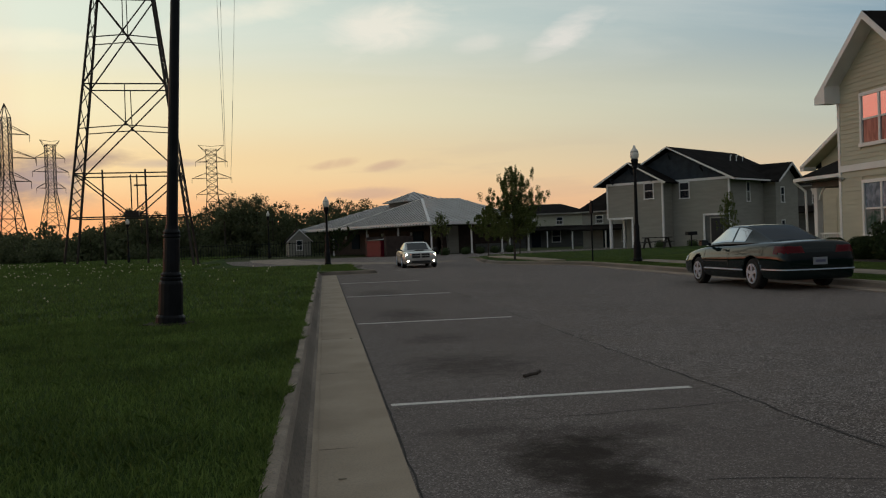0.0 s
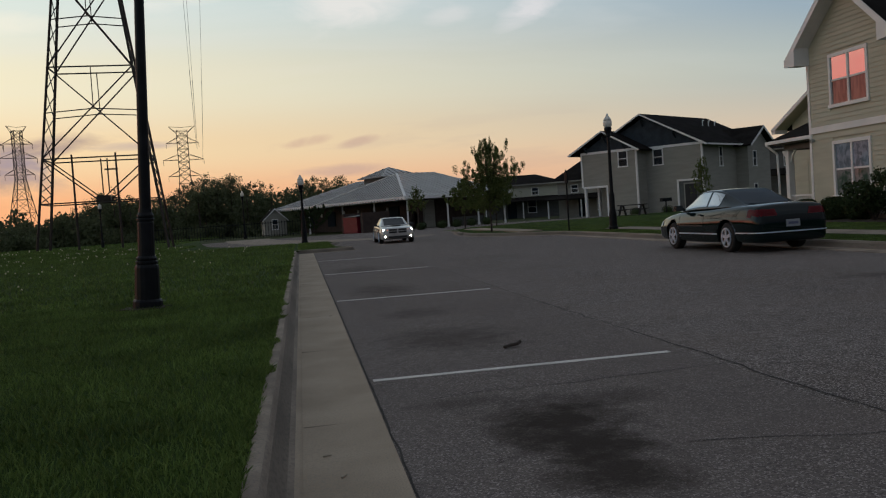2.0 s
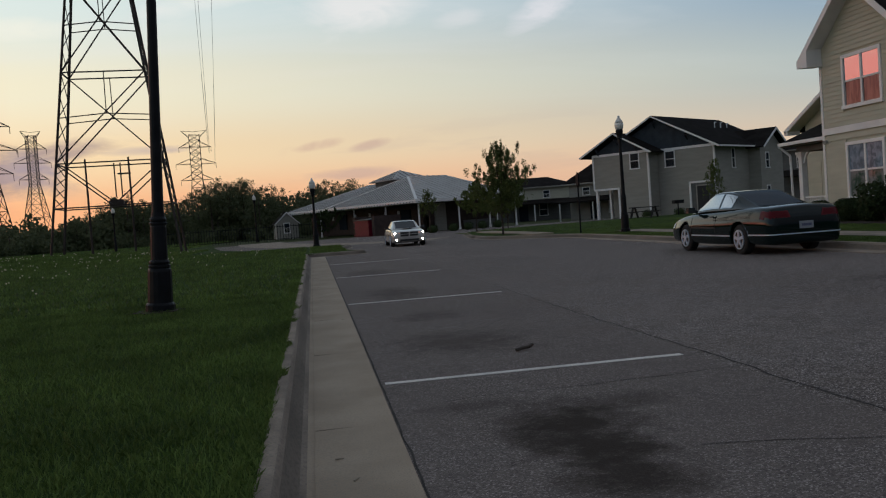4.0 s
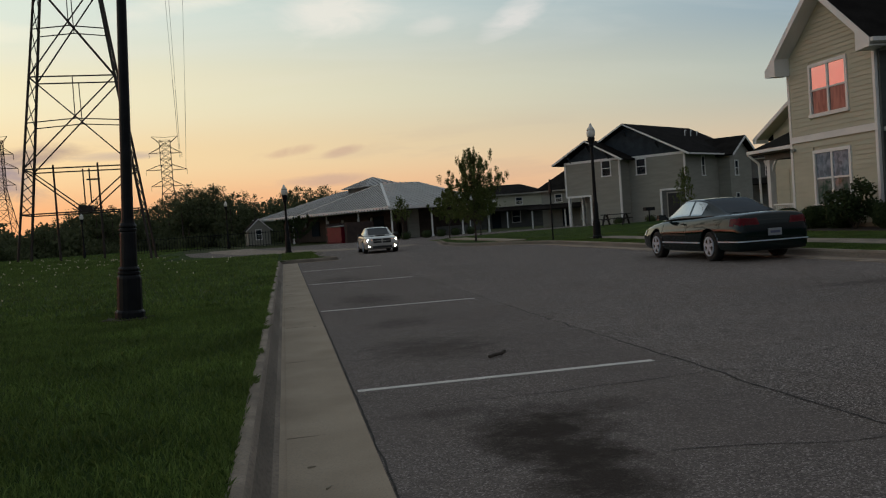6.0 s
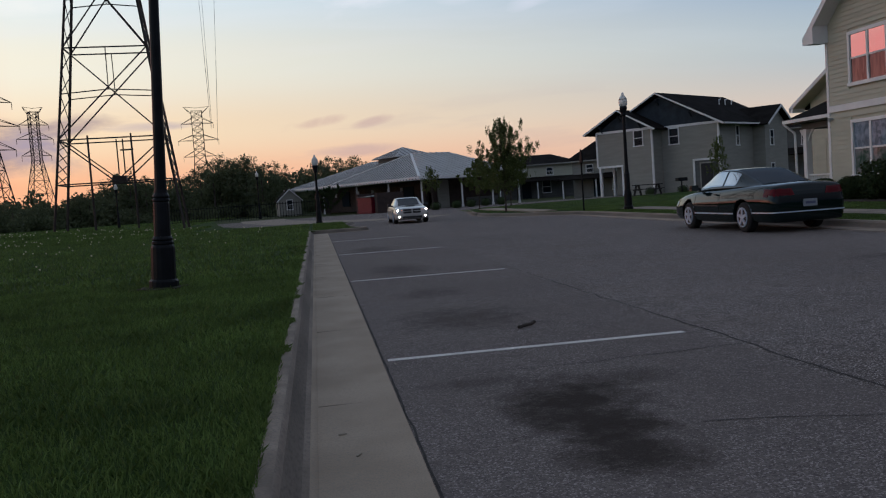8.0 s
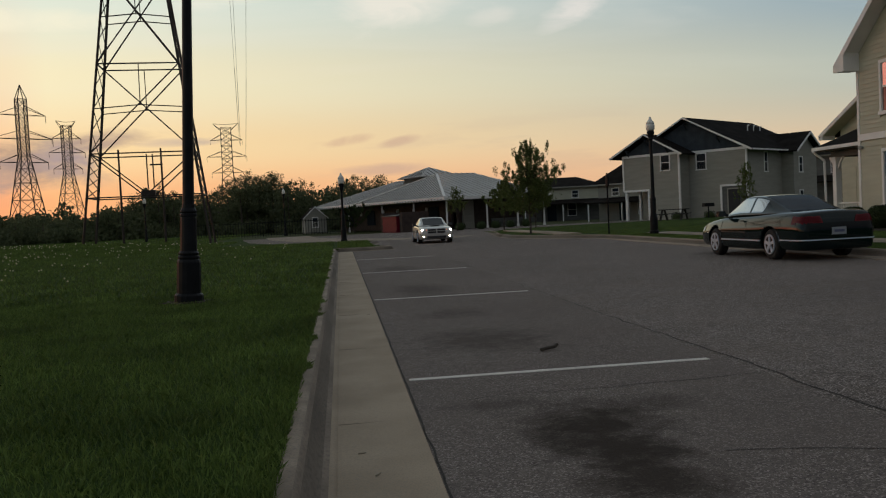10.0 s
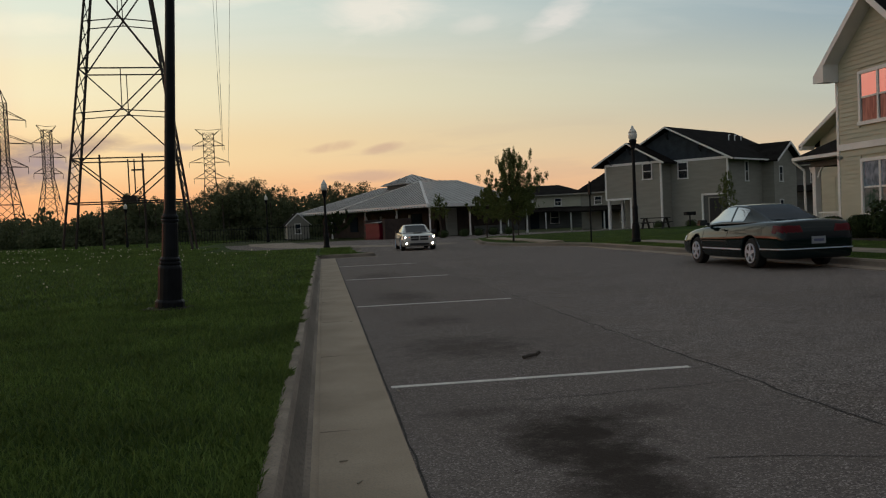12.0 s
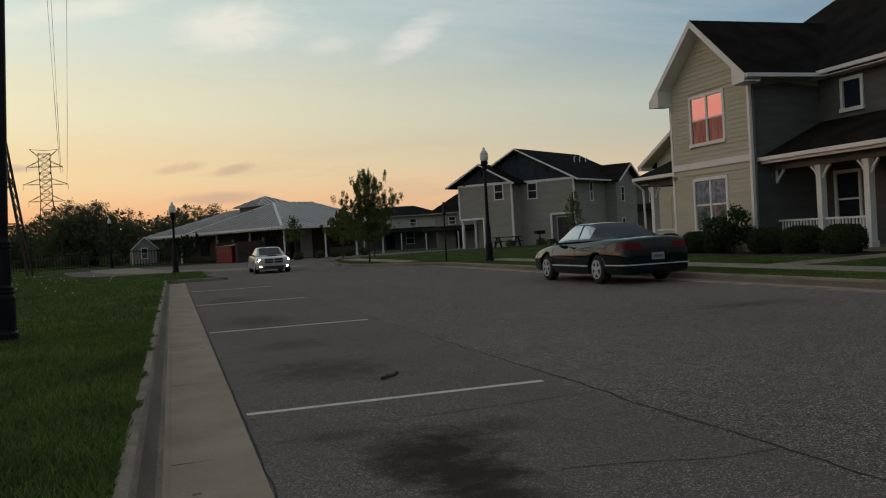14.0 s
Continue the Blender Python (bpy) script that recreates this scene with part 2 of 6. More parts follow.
SEAM_ROOF = surface("grey_metal_roof", (0.44, 0.427, 0.41), (0.51, 0.497, 0.48), 0.7, 0.45, 0.05, 20, metal=0.2, fine_mix=0.12)
CAP_WHITE = plain("white_ridge_metal", (0.8, 0.79, 0.77), 0.4)
# Rib metal darkened to paint the shadow lines along the seams.
RIB_SHADE = plain("shadow_grey_roof_rib", (0.17, 0.165, 0.16), 0.6)
BRICKWORK = surface("dark_brickwork", (0.042, 0.03, 0.027), (0.068, 0.047, 0.04), 3, 0.9, 0.5, 22, c3=(0.05, 0.04, 0.035), fine_mix=0.45)
IRON = surface("black_painted_iron", (0.006, 0.007, 0.009), (0.012, 0.013, 0.016), 5, 0.42, 0.15, 40, fine_mix=0.2, spec=0.15)
STEEL = surface("weathered_steel", (0.036, 0.028, 0.024), (0.062, 0.048, 0.041), 0.6, 0.7, 0.2, 12, metal=0.3, fine_mix=0.3)
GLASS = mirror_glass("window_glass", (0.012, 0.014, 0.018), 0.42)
# Sunset and shaded copies of one glass; mirror share and tint set the reflection.
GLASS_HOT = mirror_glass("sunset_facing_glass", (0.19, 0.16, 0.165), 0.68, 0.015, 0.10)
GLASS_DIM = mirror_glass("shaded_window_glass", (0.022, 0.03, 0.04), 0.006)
# Diffuse tones paint reflected sky and branches; GLASS_LOW mixes in a curtain.
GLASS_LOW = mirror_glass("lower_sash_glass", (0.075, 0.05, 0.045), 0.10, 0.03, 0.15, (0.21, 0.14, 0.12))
REFLECT_PANE = mirror_glass("painted_reflection_glass", (0.12, 0.165, 0.20), 0.02, 0.03, 0.15, (0.27, 0.34, 0.42), (5, 5, 4))
REFLECT_PANE_LOW = mirror_glass("painted_reflection_low_glass", (0.06, 0.10, 0.075), 0.07, 0.03, 0.15, (0.26, 0.25, 0.25), (4, 4, 3))

DOOR = surface("dark_door_paint", (0.016, 0.017, 0.019), (0.024, 0.025, 0.027), 2, 0.6, 0.1, 30)

# ---- building blocks ----


def thing(name, label, category, group="", m=None):
    ob = new(name)
    ob.empty_display_size = 0.2
    if m is not None:
        ob.matrix_world = m
    return tagged(ob, label, category, group)


def mesh_of(name, bm, mat, smooth=False):
    bmesh.ops.recalc_face_normals(bm, faces=bm.faces)
    me = bpy.data.meshes.new(name)
    bm.to_mesh(me)
    bm.free()
    if smooth:
        for p in me.polygons:
            p.use_smooth = True
    me.materials.append(mat)
    return me


def part(name, bm, mat, parent, label="", smooth=False):
    ob = new(name, mesh_of(name, bm, mat, smooth))
    ob.parent = parent
    return tagged(ob, label)


def solid(name, bm, mat, label, category="", kind="structure", group="", smooth=False):
    return tagged(new(name, mesh_of(name, bm, mat, smooth)), label, category, group, kind)


def box(bm, a, b, m=None, taper=1.0):
    (x0, y0, z0), (x1, y1, z1) = a, b
    cx, cy = (x0 + x1) / 2, (y0 + y1) / 2
    vs = []
    for z, k in ((z0, 1.0), (z1, taper)):
        for x, y in ((x0, y0), (x1, y0), (x1, y1), (x0, y1)):
            v = Vector((cx + (x - cx) * k, cy + (y - cy) * k, z))
            vs.append(bm.verts.new(m @ v if m else v))
    for f in ((3, 2, 1, 0), (4, 5, 6, 7), (0, 1, 5, 4), (1, 2, 6, 5), (2, 3, 7, 6), (3, 0, 4, 7)):
        bm.faces.new([vs[i] for i in f])
    return bm


def boxes(*pairs):
    bm = bmesh.new()
    for a, b in pairs:
        box(bm, a, b)
    return bm


def beam(bm, p, q, w, h=None, up=(0, 0, 1)):
    """A square bar from p to q."""
    p, q = Vector(p), Vector(q)
    d = (q - p).normalized()
    s = d.cross(Vector(up))
    if s.length < 1e-4:
        s = d.cross(Vector((1, 0, 0)))
    s.normalize()
    u = s.cross(d) * (h or w) / 2
    s = s * w / 2
    vs = [bm.verts.new(c + e) for c in (p, q) for e in (s + u, -s + u, -s - u, s - u)]
    for f in ((0, 1, 2, 3), (7, 6, 5, 4), (0, 4, 5, 1), (1, 5, 6, 2), (2, 6, 7, 3), (3, 7, 4, 0)):
        bm.faces.new([vs[i] for i in f])
    return bm


def tube(bm, p, q, r0, r1=None, n=8, caps=True):
    p, q = Vector(p), Vector(q)
    r1 = r0 if r1 is None else r1
    d = (q - p).normalized()
    s = d.cross(Vector((0, 0, 1)) if abs(d.z) < 0.95 else Vector((1, 0, 0))).normalized()
    u = s.cross(d)
    rings = [[bm.verts.new(c + (s * math.cos(2 * math.pi * i / n) + u * math.sin(2 * math.pi * i / n)) * r) for i in range(n)] for c, r in ((p, r0), (q, r1))]
    for i in range(n):
        bm.faces.new((rings[0][i], rings[0][(i + 1) % n], rings[1][(i + 1) % n], rings[1][i]))
    if caps:
        bm.faces.new(rings[0][::-1])
        bm.faces.new(rings[1])
    return bm


def lathe(bm, profile, n=16, centre=(0, 0, 0), axis="z"):
    """Turn a (radius, height) profile round an axis."""
    rings = []
    for r, h in profile:
        ring = []
        for i in range(n):
            a = 2 * math.pi * i / n
            v = (r * math.cos(a), r * math.sin(a), h) if axis == "z" else (r * math.cos(a), h, r * math.sin(a))
            ring.append(bm.verts.new(Vector(v) + Vector(centre)))
        rings.append(ring)
    for a, b in zip(rings, rings[1:]):
        for i in range(n):
            bm.faces.new((a[i], a[(i + 1) % n], b[(i + 1) % n], b[i]))
    bm.faces.new(rings[0][::-1])
    bm.faces.new(rings[-1])
    return bm


def prism(bm, pts, offset):
    """A planar polygon pushed along offset into a solid."""
    o = Vector(offset)
    a = [bm.verts.new(Vector(p)) for p in pts]
    b = [bm.verts.new(Vector(p) + o) for p in pts]
    bm.faces.new(a[::-1])
    bm.faces.new(b)
    for i in range(len(pts)):
        j = (i + 1) % len(pts)
        bm.faces.new((a[i], a[j], b[j], b[i]))
    return bm


def slab(pts, z0, z1):
    return prism(bmesh.new(), [(x, y, z0) for x, y in pts], (0, 0, z1 - z0))


# ---- ground, road, kerbs ----
solid("ground", slab([(-2500, -600), (2500, -600), (2500, 3500), (-2500, 3500)], -0.6, -0.06), FIELD, "dark grassy land reaching the horizon", "ground")


def asphalt():
    m = surface("worn_asphalt", (0.126, 0.107, 0.098), (0.174, 0.150, 0.138), 0.35, 0.92, 0.6, 90, c3=(0.21, 0.175, 0.155), fine_mix=0.3, spec=0.12, bump_dist=0.008)
    N, L = m.node_tree.nodes, m.node_tree.links
    b = N["Principled BSDF"]
    col = b.inputs["Base Color"].links[0].from_socket
    tc = N.new("ShaderNodeTexCoord")
    # loose aggregate: pale and dark stones, and broad worn swathes
    for scale_, lo, hi, amount, tone in ((118, 0.72, 0.93, 0.95, (0.54, 0.48, 0.45, 1)), (104, 0.66, 0.88, 0.75, (0.024, 0.021, 0.02, 1)), (48, 0.74, 0.95, 0.3, (0.28, 0.24, 0.215, 1))):
        vo, sp, mr, mx = N.new("ShaderNodeTexVoronoi"), N.new("ShaderNodeSeparateColor"), N.new("ShaderNodeMapRange"), N.new("ShaderNodeMix")
        mx.data_type = "RGBA"
        vo.inputs["Scale"].default_value = scale_
        L.new(tc.outputs["Object"], vo.inputs["Vector"])
        L.new(vo.outputs["Color"], sp.inputs[0])
        mr.inputs["From Min"].default_value, mr.inputs["From Max"].default_value, mr.inputs["To Max"].default_value = lo, hi, amount
        L.new(sp.outputs[0], mr.inputs[0])
        L.new(mr.outputs[0], mx.inputs[0])
        L.new(col, mx.inputs[6])
        mx.inputs[7].default_value = tone
        col = mx.outputs[2]
    for scale_, lo, hi, amount, tone in ((1.1, 0.45, 0.75, 0.35, (0.17, 0.135, 0.112, 1)), (5.0, 0.52, 0.72, 0.35, (0.055, 0.045, 0.038, 1))):
        ns, mr, mx = N.new("ShaderNodeTexNoise"), N.new("ShaderNodeMapRange"), N.new("ShaderNodeMix")
        mx.data_type = "RGBA"
        ns.inputs["Scale"].default_value, ns.inputs["Detail"].default_value = scale_, 5
        L.new(tc.outputs["Object"], ns.inputs["Vector"])
        mr.inputs["From Min"].default_value, mr.inputs["From Max"].default_value, mr.inputs["To Max"].default_value = lo, hi, amount
        L.new(ns.outputs[0], mr.inputs[0])
        L.new(mr.outputs[0], mx.inputs[0])
        L.new(col, mx.inputs[6])
        mx.inputs[7].default_value = tone
        col = mx.outputs[2]
    # the parking lane's older, browner surfacing
    sp, lane, ns, ml, mx = N.new("ShaderNodeSeparateXYZ"), N.new("ShaderNodeMapRange"), N.new("ShaderNodeTexNoise"), N.new("ShaderNodeMath"), N.new("ShaderNodeMix")
    mx.data_type, ml.operation = "RGBA", "MULTIPLY"
    ns.inputs["Scale"].default_value, ns.inputs["Detail"].default_value = 0.5, 6
    L.new(tc.outputs["Object"], sp.inputs[0])
    L.new(tc.outputs["Object"], ns.inputs["Vector"])
    lane.inputs["From Min"].default_value, lane.inputs["From Max"].default_value = 3.03, 2.9
    L.new(sp.outputs[0], lane.inputs[0])
    L.new(lane.outputs[0], ml.inputs[0])
    L.new(ns.outputs[0], ml.inputs[1])
    L.new(ml.outputs[0], mx.inputs[0])
    L.new(col, mx.inputs[6])
    mx.inputs[7].default_value = (0.152, 0.129, 0.119, 1)
    col = mx.outputs[2]
    # oil-dark stains in the bays, a lighter worn centre, a dark patch under the coupe
    for (cx, cy), (rx, ry), depth in (((1.39, 4.82), (0.42, 0.55), 0.97), ((1.38, 4.33), (0.34, 0.4), 0.9), ((1.36, 3.84), (0.34, 0.45), 0.9), ((1.9, 5.25), (0.35, 0.2), 0.5), ((1.0, 5.5), (0.4, 0.16), 0.45), ((1.35, 8.4), (0.65, 0.8), 0.55), ((1.35, 10.8), (0.4, 0.5), 0.4), ((1.3, 14.6), (0.5, 1.2), 0.5), ((1.3, 21), (0.6, 1.4), 0.4), ((7.9, 10.6), (0.9, 0.35), 0.4), ((9.4, 18), (1.0, 2.6), 0.3)):
        mp = N.new("ShaderNodeMapping")
        mp.inputs["Location"].default_value = (-cx / rx, -cy / ry, 0)
        mp.inputs["Scale"].default_value = (1 / rx, 1 / ry, 0)
        ln, ns, ad, mr, mx = N.new("ShaderNodeVectorMath"), N.new("ShaderNodeTexNoise"), N.new("ShaderNodeMath"), N.new("ShaderNodeMapRange"), N.new("ShaderNodeMix")
        ln.operation, ad.operation, mx.data_type = "LENGTH", "MULTIPLY_ADD", "RGBA"
        ns.inputs["Scale"].default_value, ns.inputs["Detail"].default_value, ns.inputs["Roughness"].default_value = 3.2, 7, 0.72
        L.new(tc.outputs["Object"], mp.inputs[0])
        L.new(mp.outputs[0], ln.inputs[0])
        L.new(tc.outputs["Object"], ns.inputs["Vector"])
        L.new(ns.outputs[0], ad.inputs[0])
        ad.inputs[1].default_value = 2.6
        L.new(ln.outputs["Value"], ad.inputs[2])
        mr.inputs["From Min"].default_value, mr.inputs["From Max"].default_value = 1.6, 2.6
        mr.inputs["To Min"].default_value, mr.inputs["To Max"].default_value = depth, 0.0
        L.new(ad.outputs[0], mr.inputs[0])
        L.new(mr.outputs[0], mx.inputs[0])
        L.new(col, mx.inputs[6])
        mx.inputs[7].default_value = (0.034, 0.026, 0.021, 1)
        col = mx.outputs[2]
    L.new(col, b.inputs["Base Color"])
    return m


ROAD = solid("road", slab([(-60, -40), (10.32, -40), (10.32, 34.5), (12.5, 35.5), (60, 37.5), (60, 72), (-9, 72), (-9, 44), (-60, 44)], -0.3, 0.0), asphalt(), "worn grey asphalt street with oil stains and cracks", "road")


def strip(name, line, w0, w1, z0, z1, mat, label, category, drop=0.0):
    """A solid band that follows a line, from w0 to w1 on its right-hand side; its outer top edge lies lower by drop."""
    bm = bmesh.new()
    rows = []
    for i, p in enumerate(line):
        a, b = Vector(line[max(i - 1, 0)]), Vector(line[min(i + 1, len(line) - 1)])
        d = (b - a).normalized()
        r = Vector((d.y, -d.x))
        q0, q1 = Vector(p) + r * w0, Vector(p) + r * w1
        rows.append([bm.verts.new((*q0, z0)), bm.verts.new((*q0, z1)), bm.verts.new((*q1, z1 - drop)), bm.verts.new((*q1, z0))])
    for a, b in zip(rows, rows[1:]):
        for i in range(4):
            bm.faces.new((a[i], a[(i + 1) % 4], b[(i + 1) % 4], b[i]))
    bm.faces.new(rows[0])
    bm.faces.new(rows[-1][::-1])
    return solid(name, bm, mat, label, category)


def kerb_run(name, line, top=0.15, width=0.17):
    """A rounded kerb with sloping face; the street lies on the line's right-hand side."""
    bm = bmesh.new()
    shape = [(-width, -0.25), (-width, top - 0.012), (-width + 0.012, top), (-0.112, top), (-0.09, top - 0.006), (-0.075, top - 0.02), (-0.062, top - 0.042), (-0.03, 0.07), (-0.012, 0.038), (0.012, 0.018), (0.045, 0.009), (0.085, 0.006), (0.085, -0.25)]
    rows = []
    for i, p in enumerate(line):
        a, b = Vector(line[max(i - 1, 0)]), Vector(line[min(i + 1, len(line) - 1)])
        d = (b - a).normalized()
        r = Vector((d.y, -d.x))
        rows.append([bm.verts.new((*(Vector(p) + r * w), z)) for w, z in shape])
    n = len(shape)
    for a, b in zip(rows, rows[1:]):
        for i in range(n):
            bm.faces.new((a[i], a[(i + 1) % n], b[(i + 1) % n], b[i]))
    bm.faces.new(rows[0])
    bm.faces.new(rows[-1][::-1])
    k = solid(name, bm, KERB_FACE, "weathered pale concrete kerb, its face painted dark for shade and grime", "kerb", smooth=True)
    # face and edge strips take the tones darkened for shade and grime
    for m in (KERB_SHADE_GRIME, KERB_SHADE_EDGE, CONCRETE):
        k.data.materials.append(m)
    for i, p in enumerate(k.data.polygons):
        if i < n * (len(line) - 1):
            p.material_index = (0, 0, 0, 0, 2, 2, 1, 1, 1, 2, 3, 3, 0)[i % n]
    return k


def arc(cx, cy, r, a0, a1, n=7):
    return [(cx + r * math.cos(radians(a0 + (a1 - a0) * i / n)), cy + r * math.sin(radians(a0 + (a1 - a0) * i / n))) for i in range(n + 1)]


KERB_X = -0.165
left_line = [(KERB_X, -40 + 3 * i) for i in range(24)] + [(KERB_X, 33.7)]
kerb_run("kerb_1", left_line)
end_line = [(KERB_X - 0.12, 33.75), (0.5, 33.75), (1.2, 33.8)] + arc(1.55, 34.3, 0.5, -70, 60, 5) + [(1.5, 36.5), (1.25, 39.5)] + arc(0.3, 43.5, 1.6, 10, 90, 5)[::1] + [(-1.5, 45.5)]
kerb_run("kerb_2", end_line)
right_line = [(10.55, 34.0 - 3.0 * i) for i in range(26)]
kerb_run("kerb_3", [(7.95, 42.5), (7.95, 40.2), (8.35, 38.3), (9.1, 36.7), (9.9, 35.2), (10.38, 33.9), (10.53, 32.5)] + right_line[1:])
island_line = [(26, 60), (15, 57.5), (10.5, 54.5), (9.13, 52.0), (8.5, 47.5), (8.08, 44.5), (7.95, 42.5)]
kerb_run("kerb_4", island_line)
strip("gutter_1", left_line, 0.083, 0.575, -0.25, 0.004, CONCRETE, "stained concrete gutter pan along the kerb", "gutter", -0.008)
strip("gutter_2", right_line[1:], 0.083, 0.45, -0.25, 0.004, KERB_FACE, "stained concrete gutter pan along the kerb", "gutter", -0.008)
solid("lawn_1", slab([(KERB_X - 0.16, -40), (KERB_X - 0.16, 33.8), (1.3, 33.9), (1.75, 34.4), (1.4, 37), (1.1, 40), (1.7, 43.2), (0.3, 44.9), (-3.6, 46.6), (-5.4, 52), (-6.6, 60), (-7.8, 70), (-9.4, 82), (-16, 108), (-130, 108), (-130, -40)], -0.2, 0.14), LAWN, "mown dark green lawn beside the road", "lawn")
solid("lawn_2", slab([(10.65, -40), (90, -40), (90, 39), (13.5, 35.3), (11.5, 35.0), (10.65, 34.0)], -0.2, 0.14), LAWN, "mown lawn before the houses", "lawn")
solid("lawn_3", slab([(30, 39.1), (90, 42), (90, 110), (26, 60.1), (15, 57.6), (10.5, 54.6), (9.25, 52.0), (8.62, 47.5), (8.2, 44.5), (8.07, 42.5), (8.07, 40.2), (10.3, 38.65), (12, 37.75)], -0.2, 0.14), LAWN, "mown lawn round a young tree", "lawn")
solid("lawn_5", slab([(10.65, 34.0), (11.5, 35.0), (13.5, 35.3), (90, 39), (90, 42), (30, 39.1), (12, 37.75), (10.3, 38.65), (8.07, 40.2), (8.46, 38.35), (9.2, 36.77), (10.0, 35.25), (10.48, 34.2)], -0.2, 0.14), LAWN, "mown lawn round the bend of the street", "lawn")
strip("pavement_1", [(12.7, 33.5 - 4 * i) for i in range(18)], -0.55, 0.55, 0.0, 0.15, KERB_FACE, "pale concrete footpath across the lawn", "footpath")
strip("pavement_2", [(9.9, 36.6), (9.95, 39.0), (10.0, 42.5), (9.75, 46.0), (9.9, 49.5)], -0.5, 0.5, 0.0, 0.185, CONCRETE, "pale concrete footpath curving over the lawn", "footpath")
strip("pavement_3", [(12.6, 16.2), (15, 16.6), (18.4, 17.2)], -0.55, 0.55, 0.0, 0.155, KERB_FACE, "concrete path leading to the porch", "footpath")
strip("driveway", [(-4.6, 76), (-3.6, 66), (-1.2, 56), (2.6, 50), (7, 47.8)], -1.8, 1.8, -0.1, 0.006, KERB_FACE, "pale concrete driveway past the lawn", "driveway")



def rise(x, y):
    """A low swell of the lawn in front of the tower, dying out towards the drive."""
    across = max(0.0, min(1.0, (-7.9 - x) / 9.0))
    along = max(0.0, 1.0 - abs(y - 54) / 13.0)
    return 0.36 * across * across * (3 - 2 * across) * along * along * (3 - 2 * along)


bm = bmesh.new()
swell = [[bm.verts.new((x, y, 0.142 + rise(x, y) if 0 < i < 28 and 0 < j < 40 else 0.12)) for i, y in enumerate(np.linspace(40.5, 67.5, 29))] for j, x in enumerate(np.linspace(-75, -7.9, 41))]
for p, q in zip(swell, swell[1:]):
    for i in range(28):
        bm.faces.new((p[i], p[i + 1], q[i + 1], q[i]))
solid("lawn_4", bm, LAWN, "low grassy swell in the lawn", "lawn", smooth=True)

# painted bay lines
for k in range(4):
    y = 6.56 + 6.68 * k
    solid("bay_line", slab([(0.46, y - 0.036), (2.86, y - 0.028), (2.86, y + 0.047), (0.46, y + 0.038)], -0.01, 0.004), LINE_PAINT, "worn white painted parking bay line", "road marking", group="bay lines")

# ---- houses ----


def gable_boards(parent, mat, length, z0, top_at, holes, course=0.15, name="siding_board", frame_m=None, lap=0.024):
    """Lapped boards on the plane y = 0 of a local frame, x from 0 to length; top_at(z) gives the (x0, x1) that is wall at that height."""
    z = z0
    while True:
        zt = z + course
        lo, hi = top_at(z), top_at(zt)
        if lo is None:
            break
        if hi is None:
            hi = ((lo[0] + lo[1]) / 2 - 0.02, (lo[0] + lo[1]) / 2 + 0.02)
        spans = [(lo[0], lo[1], hi[0], hi[1])]
        for hx0, hx1, hz0, hz1 in holes:
            if zt > hz0 + 0.02 and z < hz1 - 0.02:
                cut = []
                for a, b, c, d in spans:
                    if hx0 > a and hx0 < b:
                        cut.append((a, hx0, c, hx0))
                    if hx1 < b and hx1 > a:
                        cut.append((hx1, b, hx1, d))
                    if hx1 <= a or hx0 >= b:
                        cut.append((a, b, c, d))
                spans = cut
        for a, b, c, d in spans:
            if b - a < 0.03:
                continue
            bm = bmesh.new()
            vs = [bm.verts.new(v) for v in ((a, -lap, z), (b, -lap, z), (d, -0.004, zt), (c, -0.004, zt), (a, 0.0, z), (b, 0.0, z), (d, 0.0, zt), (c, 0.0, zt))]
            for f in ((0, 1, 2, 3), (0, 4, 5, 1), (3, 2, 6, 7), (0, 3, 7, 4), (1, 5, 6, 2)):
                bm.faces.new([vs[i] for i in f])
            ob = part(name, bm, mat, parent)
            if frame_m is not None:
                ob.matrix_local = frame_m
        z = zt


def window_unit(parent, m, w, h, cols=2, glass=None, lower=None, trim=0.11, rows=2):
    """A sash window on the plane y = 0 (outside is -y), its outer corner at 0, 0; the trim stands proud."""
    glass = glass or GLASS
    f = part("window", boxes(((0, -0.05, 0), (trim, 0.03, h)), ((w - trim, -0.05, 0), (w, 0.03, h)), ((trim, -0.05, h - trim), (w - trim, 0.03, h)), ((-0.03, -0.08, -0.03), (w + 0.03, 0.03, trim - 0.02))), TRIM, parent, "white-trimmed sash window")
    f.matrix_local = m
    bm = bmesh.new()
    iw = (w - 2 * trim)
    for c in range(1, cols):
        x = trim + iw * c / cols
        box(bm, (x - 0.045, -0.04, trim - 0.02), (x + 0.045, 0.02, h - trim))
    for c in range(cols):
        x0, x1 = trim + iw * c / cols + 0.03, trim + iw * (c + 1) / cols - 0.03
        for r in range(1, rows):
            zm = trim + (h - 2 * trim) * r / rows
            box(bm, (x0, -0.032, zm - 0.03), (x1, 0.02, zm + 0.03))
    part("sash", bm, TRIM, f)
    for c in range(cols):
        for r in range(rows):
            x0, x1 = trim + iw * c / cols + 0.02, trim + iw * (c + 1) / cols - 0.02
            z0, z1 = trim + (h - 2 * trim) * r / rows - 0.02, trim + (h - 2 * trim) * (r + 1) / rows + 0.01
            y = -0.012 + 0.012 * (r == 0)
            bm = boxes(((x0, y, z0), (x1, y + 0.012, z1)))
            part("pane", bm, (lower if lower and r == 0 else glass), f)
    return f


def roof_plane(name, quad, parent, mat=SHINGLE, thick=0.12, label=""):
    q = [Vector(p) for p in quad]
    n = (q[1] - q[0]).cross(q[2] - q[0]).normalized()
    if n.z < 0:
        n = -n
    return part(name, prism(bmesh.new(), q, -n * thick), mat, parent, label)


